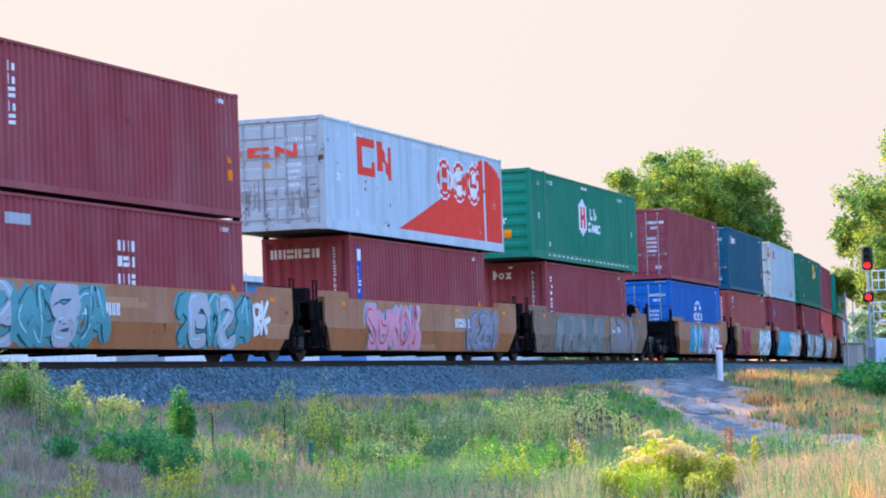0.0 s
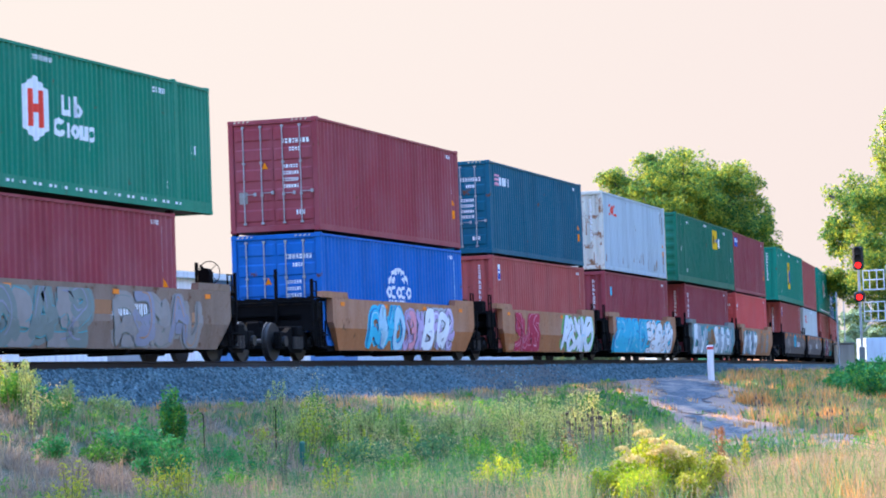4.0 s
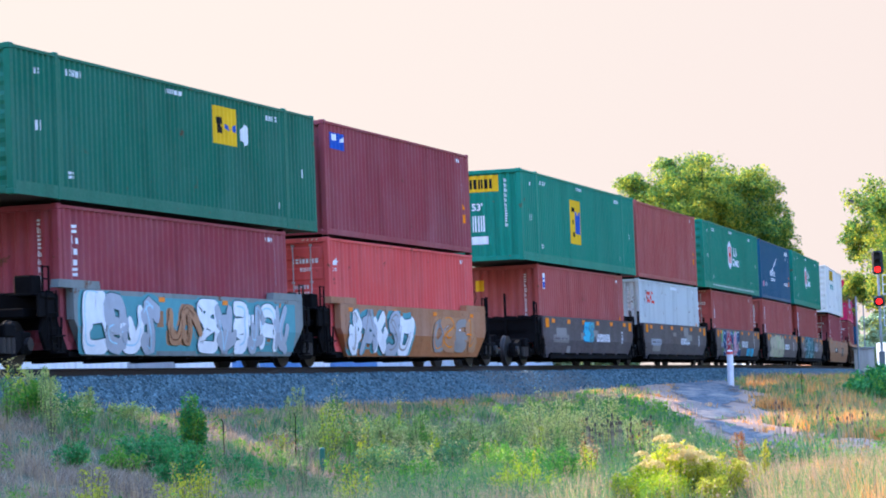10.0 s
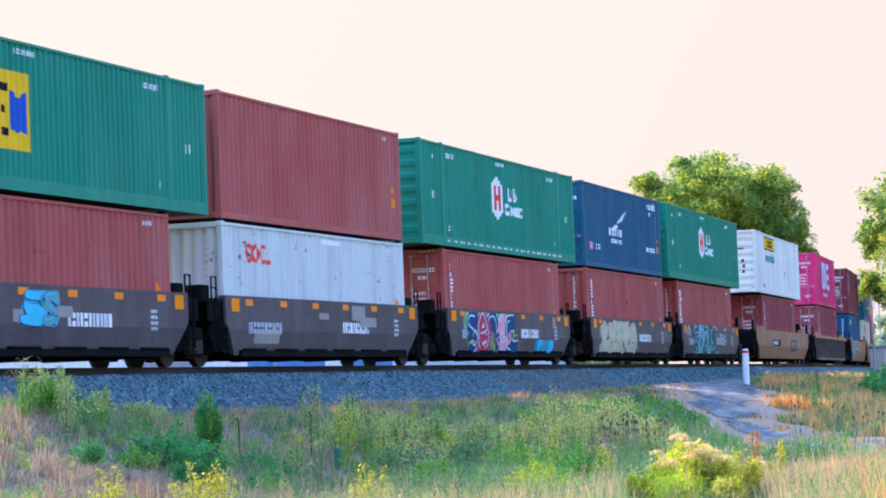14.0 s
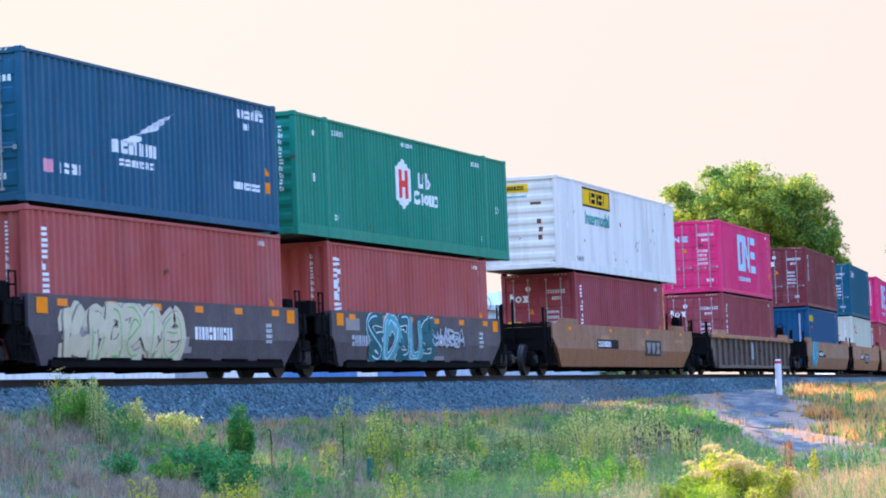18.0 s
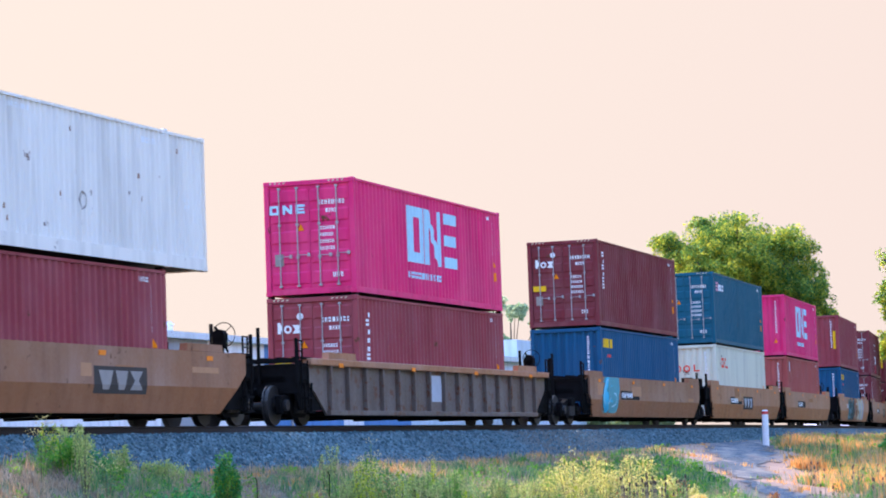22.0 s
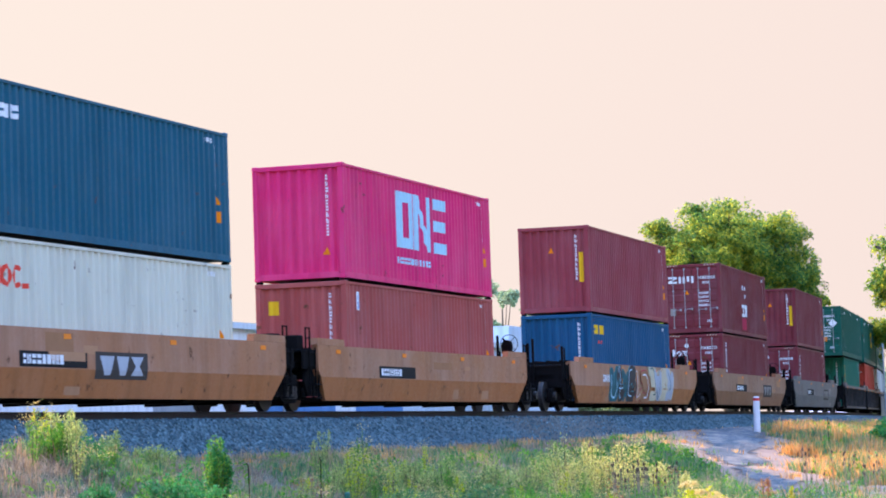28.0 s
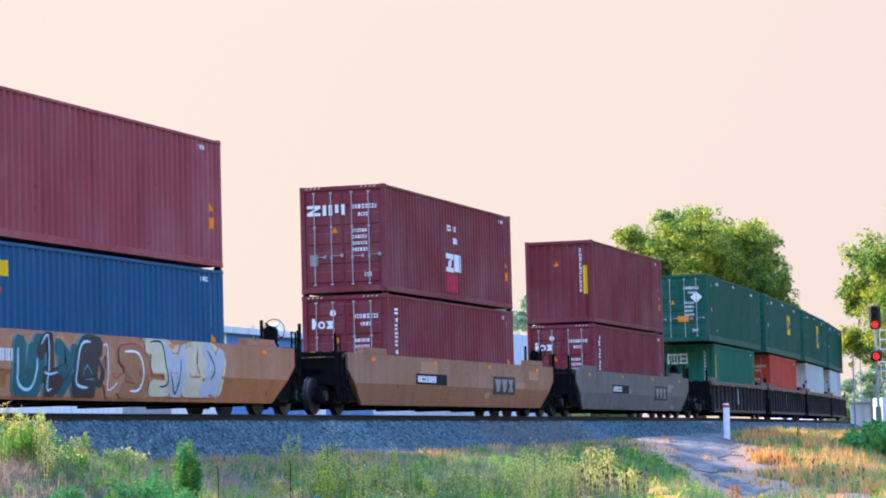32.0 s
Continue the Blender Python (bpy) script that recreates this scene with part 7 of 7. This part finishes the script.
    on_side(T[11], 40, "emblem", wing + [[(-1.9, 1.45), (-1.3, 1.62), (-0.9, 1.58), (-1.4, 1.38)]], "white", "white winged emblem")
    on_side(T[11], 40, "logo_strip", bars(-2.3, 1.2, 0.26, 9, 7, 0.16, 0.8) + bars(-2.0, 0.95, 0.14, 13, 3, 0.2, 0.75), "white", "two rows of white logo bars")
    on_side(T[11], 40, "logo_strip", bars(3.6, 0.85, 0.16, 12, 5, 0.12, 0.7) + bars(3.9, 2.45, 0.18, 10, 6, 0.15, 0.8) + bars(4.2, 2.2, 0.14, 4, 6) + bars(-4.6, 0.62, 0.2, 6, 6), "white", "white rows of bars")
    on_side(T[11], 40, "logo_dot", [rect(-5.3, 0.6, -4.9, 0.85)], "pink", "small pink mark")
    for i in (10, 11, 12):
        letter_column(B[i], -5.5, 2.5, i)
    on_side(B[12], 40, "logo_strip", column(-5.62, 2.52, 0.21, 6, 9, 0.3), "white", "upright column of white logo bars")
    on_end(T[12], 53, "code_line", column(0.85, 2.55, 0.12, 10, 2, 0.1), "white", "rib")
    # long white box with a yellow panel
    Wb = T[13]
    on_side(Wb, 53, "logo_panel", [rect(-5.0, 2.1, -1.4, 2.72)], "yellow", "yellow logo panel")
    on_side(Wb, 53, "panel_edge", [rect(-5.0, 2.1, -4.92, 2.72), rect(-1.48, 2.1, -1.4, 2.72), rect(-4.92, 2.66, -1.48, 2.72), rect(-4.92, 2.1, -1.48, 2.16)], "black", "thin dark frame of the panel", 0.008)
    on_side(Wb, 53, "logo_strip", bars(-4.1, 2.24, 0.34, 7, 3, 0.2, 0.75), "black", "black logo bars", 0.008)
    word(Wb, "Intermodal", -4.8, 1.55, 0.42, "teal", Matrix.Translation((0, -W53 / 2 + 0.006, 0)), 3.2)
    m53b = Matrix.Translation((-16.154 / 2 + 0.04, 0, 0)) @ Matrix.Rotation(radians(-90), 4, "Z")
    on_end(Wb, 53, "logo_panel", [rect(-0.55, 2.4, 0.35, 2.66)], "yellow", "rib", "yellow logo panel")
    on_end(Wb, 53, "logo_strip", bars(-0.4, 2.47, 0.12, 6, 3, 0.2, 0.75), "black", "rib", "black bars", 0.01)
    word(Wb, "Intermodal", -0.45, 2.24, 0.09, "teal", m53b, 0.75)
    on_end(Wb, 53, "rust_streak", [rect(0.62, 0.9, 0.75, 1.05), rect(0.65, 1.15, 0.78, 1.3), rect(0.6, 1.4, 0.74, 1.55), rect(0.4, 2.0, 0.75, 2.08)], "rust", "rib", "brown rust marks")
    on_side(Wb, 53, "scuff", [[(x, z), (x + 0.05, z), (x + 0.045, z + 0.11), (x + 0.01, z + 0.1)] for x, z in [(-5.8 + rng.random() * 13, rng.uniform(0.4, 2.5)) for _ in range(12)]], "bleed", "small rust chips")
    on_side(Wb, 53, "code_line", bars(-5.8, 0.32, 0.14, 7, 2) + ring(2.2, 1.1, 0.16, 0.2, 0.04, 10), "dull")
    tex_sign(B[13], "doors")
    letter_column(B[13], -5.45, 2.5, 3)
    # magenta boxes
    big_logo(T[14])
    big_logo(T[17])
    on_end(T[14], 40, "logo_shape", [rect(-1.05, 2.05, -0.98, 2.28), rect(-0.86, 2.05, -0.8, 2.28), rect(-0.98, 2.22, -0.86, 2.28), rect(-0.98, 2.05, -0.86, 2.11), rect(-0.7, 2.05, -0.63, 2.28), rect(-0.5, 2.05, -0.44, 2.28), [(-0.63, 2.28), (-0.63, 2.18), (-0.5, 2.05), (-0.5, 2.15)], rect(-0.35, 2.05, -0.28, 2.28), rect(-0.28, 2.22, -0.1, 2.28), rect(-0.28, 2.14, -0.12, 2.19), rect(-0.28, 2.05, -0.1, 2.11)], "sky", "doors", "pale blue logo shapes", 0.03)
    for i in (14, 19, 20):
        tex_sign(B[i], "doors")
        letter_column(B[i], -5.45, 2.52, i + 2)
    tex_sign(T[15], "doors")
    letter_column(T[15], -5.42, 2.5, 8)
    # deep blue boxes with a small yellow mark
    for i in (15, 18):
        on_side(B[i], 40, "logo_strip", bars(-5.6, 2.22, 0.3, 5, i, 0.12, 0.85), "yellow", "yellow logo bars")
        on_side(B[i], 40, "logo_strip", bars(-5.1, 1.9, 0.1, 6, i, 0.2, 0.75), "red", "small red bars")
    # cream box
    red_logo(B[16], -5.0, 1.95, 1.0)
    on_end(B[16], 40, "logo_shape", [q for k in range(3) for q in ring(-0.75 + 0.36 * k, 1.95, 0.15, 0.14, 0.06, 10)] + [rect(0.25, 1.82, 0.32, 2.1), rect(0.32, 1.82, 0.5, 1.88)], "red", "front", "red logo rings")
    # box with white block sign
    on_side(T[19], 40, "logo_shape", [rect(-0.6, 1.2, 0.0, 1.35), [(-0.6, 0.9), (-0.35, 0.9), (0.0, 1.2), (-0.25, 1.2)], rect(-0.6, 0.82, 0.0, 0.95), rect(0.2, 0.85, 0.36, 1.35), rect(0.44, 0.85, 0.56, 1.35), rect(0.64, 0.85, 0.8, 1.35)] + bars(-0.55, 2.0, 0.17, 5, 2, 0.4, 0.9) + bars(0.0, 1.65, 0.17, 3, 3, 0.4, 0.9), "white", "white logo blocks")
    on_side(T[19], 40, "logo_patch", [rect(-0.6, 0.25, 0.5, 0.75)], "crimson", "red painted patch")
    on_end(T[19], 40, "logo_shape", [rect(-1.0, 2.3, -0.62, 2.38), [(-1.0, 2.18), (-0.88, 2.18), (-0.62, 2.3), (-0.74, 2.3)], rect(-1.0, 2.1, -0.62, 2.18), rect(-0.55, 2.1, -0.45, 2.38), rect(-0.38, 2.1, -0.28, 2.38), rect(-0.2, 2.16, -0.1, 2.38), rect(-0.02, 2.1, 0.08, 2.38)], "white", "doors", "white logo blocks", 0.03)
    for i in (18, 20):
        on_end(T[i], 40, "label_strip", [rect(0.86, 1.0, 1.0, 2.0)], "yellow", "front", "upright yellow label strip")
        on_end(T[i], 40, "warning_mark", [[(-0.2, 2.0), (0.0, 2.0), (-0.1, 2.2)]], "orange", "front", "orange warning triangle")
    for i in (17, 8):
        on_end(B[i], 40, "label_strip", [rect(-0.9, 2.1, -0.62, 2.45)], "yellow", "front", "yellow label")
    on_end(T[17], 40, "warning_mark", [[(0.62, 0.6), (0.82, 0.6), (0.72, 0.8)]], "orange", "front", "orange warning triangle")
    # last green stacks
    on_end(B[21], 40, "logo_panel", [rect(-0.9, 2.05, 0.0, 2.5)], "white", "front", "white logo panel")
    on_end(B[21], 40, "logo_block", bars(-0.82, 2.12, 0.3, 3, 2, 0.15, 0.8), "teal", "front", "dark bars on the panel", 0.01)
    on_side(B[21], 40, "label_strip", [rect(-5.9, 0.8, -5.65, 2.4)], "yellow", "upright yellow strip")
    on_end(T[21], 53, "placard", [[(0.55, 1.9), (0.8, 2.15), (1.05, 1.9), (0.8, 1.65)]], "white", "doors", "white diamond placard", 0.03)
    on_end(T[21], 53, "placard", [rect(0.0, 0.85, 0.45, 1.1)], "orange", "doors", "orange label", 0.03)
    # cars: number bars, dark panels, patches
    for i, car in enumerate(C):
        half = STACKS[i][3][1]
        if i in RIBBED:
            on_well(car, "number_panel", [rect(-1.0, 0.6, 0.2, 1.3)], "grey", "pale painted panel", ribbed=True)
            continue
        if i in (13, 15, 16, 17, 19, 20):
            on_well(car, "number_panel", [rect(-4.4, 0.82, -1.6, 1.12)], "black", "black number panel")
            on_well(car, "number_line", bars(-4.25, 0.88, 0.18, 9, i, 0.25, 0.85), "white", "white number bars", 0.008)
            if i not in (15, 17):
                p = 2.2 if i == 13 else -1.25 if i == 16 else 3.0
                on_well(car, "logo_panel", [rect(p, 0.62, p + 2.4, 1.16)], "soot", "dark logo panel")
                on_well(car, "logo_block", [[(p + 0.2, 1.08), (p + 0.85, 1.08), (p + 0.66, 0.70), (p + 0.40, 0.70)], [(p + 0.95, 1.08), (p + 1.52, 1.08), (p + 1.36, 0.70), (p + 1.10, 0.70)], [(p + 1.62, 0.70), (p + 2.2, 0.70), (p + 2.0, 0.89), (p + 2.2, 1.08), (p + 1.62, 1.08), (p + 1.82, 0.89)]], "grey" if i == 16 else "dull", "pale logo blocks", 0.008)
        elif i in range(8, 13):
            on_well(car, "number_line", bars(-5.2, 0.72, 0.26, 9, i, 0.22, 0.7), "dull" if i in (8, 11) else "grey", "pale number bars")
            on_well(car, "number_line", bars(0.8, 0.78, 0.27, 11, i + 5, 0.22, 0.5) + [q for k in range(4) for q in bars(4.6, 1.1 - 0.12 * k, 0.07, 6, k)], "white", "white slogan bars")
            on_well(car, "end_reflector", [rect(-6.2, 1.2, -5.75, 1.5)], "orange", "large orange reflector plate", 0.012)
            on_well(car, "end_reflector", [rect(5.8, 1.2, 6.25, 1.5)], "orange", "large orange reflector plate", 0.012)
        else:
            on_well(car, "number_line", bars(-3.1 if i == 0 else 2.2, 0.92, 0.26, 8, i, 0.25, 0.8), "white", "white number bars", 0.018)
        r2 = random.Random(i)
        for _ in range(4):
            x, z = r2.uniform(-half + 0.8, half - 1.6), r2.choice((0.84, 0.95, 1.1, 0.3, 0.5))
            wide, hi = r2.uniform(0.3, 1.6), r2.uniform(0.1, 0.4)
            on_well(car, "primer_patch", [rect(x, z, x + wide, min(z + hi, 1.5))], "dull" if i in range(8, 13) or i == 20 else r2.choice(("tan", "tan", "faded")), "repainted patch", 0.0010 + 0.0012 * _)
    g = graffiti
    g(C[0], -8.4, -1.8, 0.30, 1.46, ("aqua", "aqua", "grey"), "deepteal", "sky", 1, 8, field="aqua", thick=1.25)
    g(C[0], 1.7, 5.8, 0.30, 1.44, ("aqua", "grey"), "deepteal", "sky", 2, 5, field="aqua", thick=1.2)
    g(C[0], 6.1, 6.9, 0.5, 1.35, ("white", "white"), "tan", "grey", 3, 2, field="tan")
    g(C[1], -5.5, -1.0, 0.3, 1.44, ("pink", "pink"), "lilac", "crimson", 4, 5, field="grey", thick=1.2)
    g(C[1], 3.4, 6.5, 0.3, 1.43, ("steel", "steel"), "deepteal", "grey", 5, 5, field="steel", thick=1.15)
    g(C[2], -5.8, 1.2, 0.3, 1.4, ("dull", "moss"), "aqua", "steel", 6, 8, field="moss", thick=1.2)
    g(C[2], 2.6, 6.8, 0.3, 1.4, ("dull", "steel"), "moss", "tan", 61, 5, field="dull")
    g(C[3], -3.0, -0.3, 0.3, 1.42, ("cyan", "sky"), "blue", "sky", 7, 4, field="cyan", thick=1.2)
    g(C[3], -0.2, 0.8, 0.3, 1.4, ("lilac", "pink"), "tan", "pink", 71, 2, field="lilac")
    g(C[3], 0.8, 4.4, 0.28, 1.42, ("lilac", "white"), "black", "white", 8, 5, field="grey")
    g(C[4], -4.3, -1.5, 0.28, 1.42, ("crimson", "crimson"), "pink", "pink", 9, 4, field="crimson", thick=1.3)
    g(C[4], 1.7, 5.9, 0.28, 1.44, ("white", "white"), "black", "sky", 10, 5, field="lime", thick=1.1)
    g(C[5], -5.6, -0.1, 0.28, 1.5, ("cyan", "cyan"), "blue", "sky", 11, 6, field="cyan", thick=1.3)
    g(C[5], 0.1, 5.3, 0.28, 1.5, ("white", "white"), "black", "tan", 12, 5, field="cyan", thick=1.1)
    on_well(C[6], "graffiti_ground", [rect(-6.0 + 0.6, 0.34, 6.0, 1.46)], "aqua", "wide teal sprayed ground of the graffiti", 0.0008)
    g(C[6], -5.3, -1.8, 0.3, 1.48, ("white", "grey"), "deepteal", "sky", 13, 4, field="aqua", thick=1.1)
    g(C[6], -1.4, 0.1, 0.5, 1.3, ("tan", "tan"), "rust", "rust", 131, 2, field="tan")
    g(C[6], 0.4, 5.6, 0.32, 1.46, ("white", "grey"), "deepteal", "sky", 14, 6, field="aqua", thick=1.1)
    g(C[7], -5.3, -0.5, 0.3, 1.4, ("white", "grey"), "deepteal", "dull", 15, 5, field="aqua", thick=1.1)
    g(C[7], 1.5, 5.4, 0.4, 1.3, ("dull", "tan"), "faded", "orange", 16, 4, field="tan")
    g(C[8], -1.1, 0.3, 0.8, 1.4, ("cyan", "aqua"), "blue", "cyan", 17, 2, field="cyan")
    g(C[10], -4.5, 0.1, 0.28, 1.42, ("navy", "crimson", "navy", "pink"), "white", "sky", 18, 5, field="lime", thick=1.45)
    g(C[10], 2.6, 4.2, 0.28, 0.7, ("cyan", "aqua"), "blue", "cyan", 181, 3, field="cyan")
    g(C[11], -4.9, 0.0, 0.3, 1.42, ("beige", "beige"), "dull", "lime", 19, 6, field="beige", thick=1.2)
    g(C[12], -3.9, 0.6, 0.32, 1.52, ("deepteal", "aqua"), "white", "sky", 20, 5, field="deepteal", thick=1.15)
    g(C[12], 0.7, 3.2, 0.75, 1.25, ("grey", "grey"), "dull", "grey", 201, 6, field="soot", thick=0.5)
    g(C[15], -6.9, -5.1, 0.4, 1.5, ("cyan", "aqua"), "cyan", "sky", 21, 2, field="aqua", thick=1.3)
    g(C[18], -4.3, -1.0, 0.34, 1.5, ("deepteal", "soot"), "aqua", "sky", 22, 4, field="tan", thick=1.6)
    g(C[18], -0.8, 1.2, 0.34, 1.4, ("tan", "faded"), "crimson", "white", 23, 2, field="tan", thick=1.2)
    g(C[18], 1.6, 5.2, 0.38, 1.52, ("beige", "grey"), "tan", "deepteal", 24, 4, field="beige", thick=1.5)
    on_well(C[18], "number_line", bars(-5.6, 0.95, 0.24, 5, 3, 0.25, 0.8), "white", "white number bars", 0.016)


build_markings()


motions()
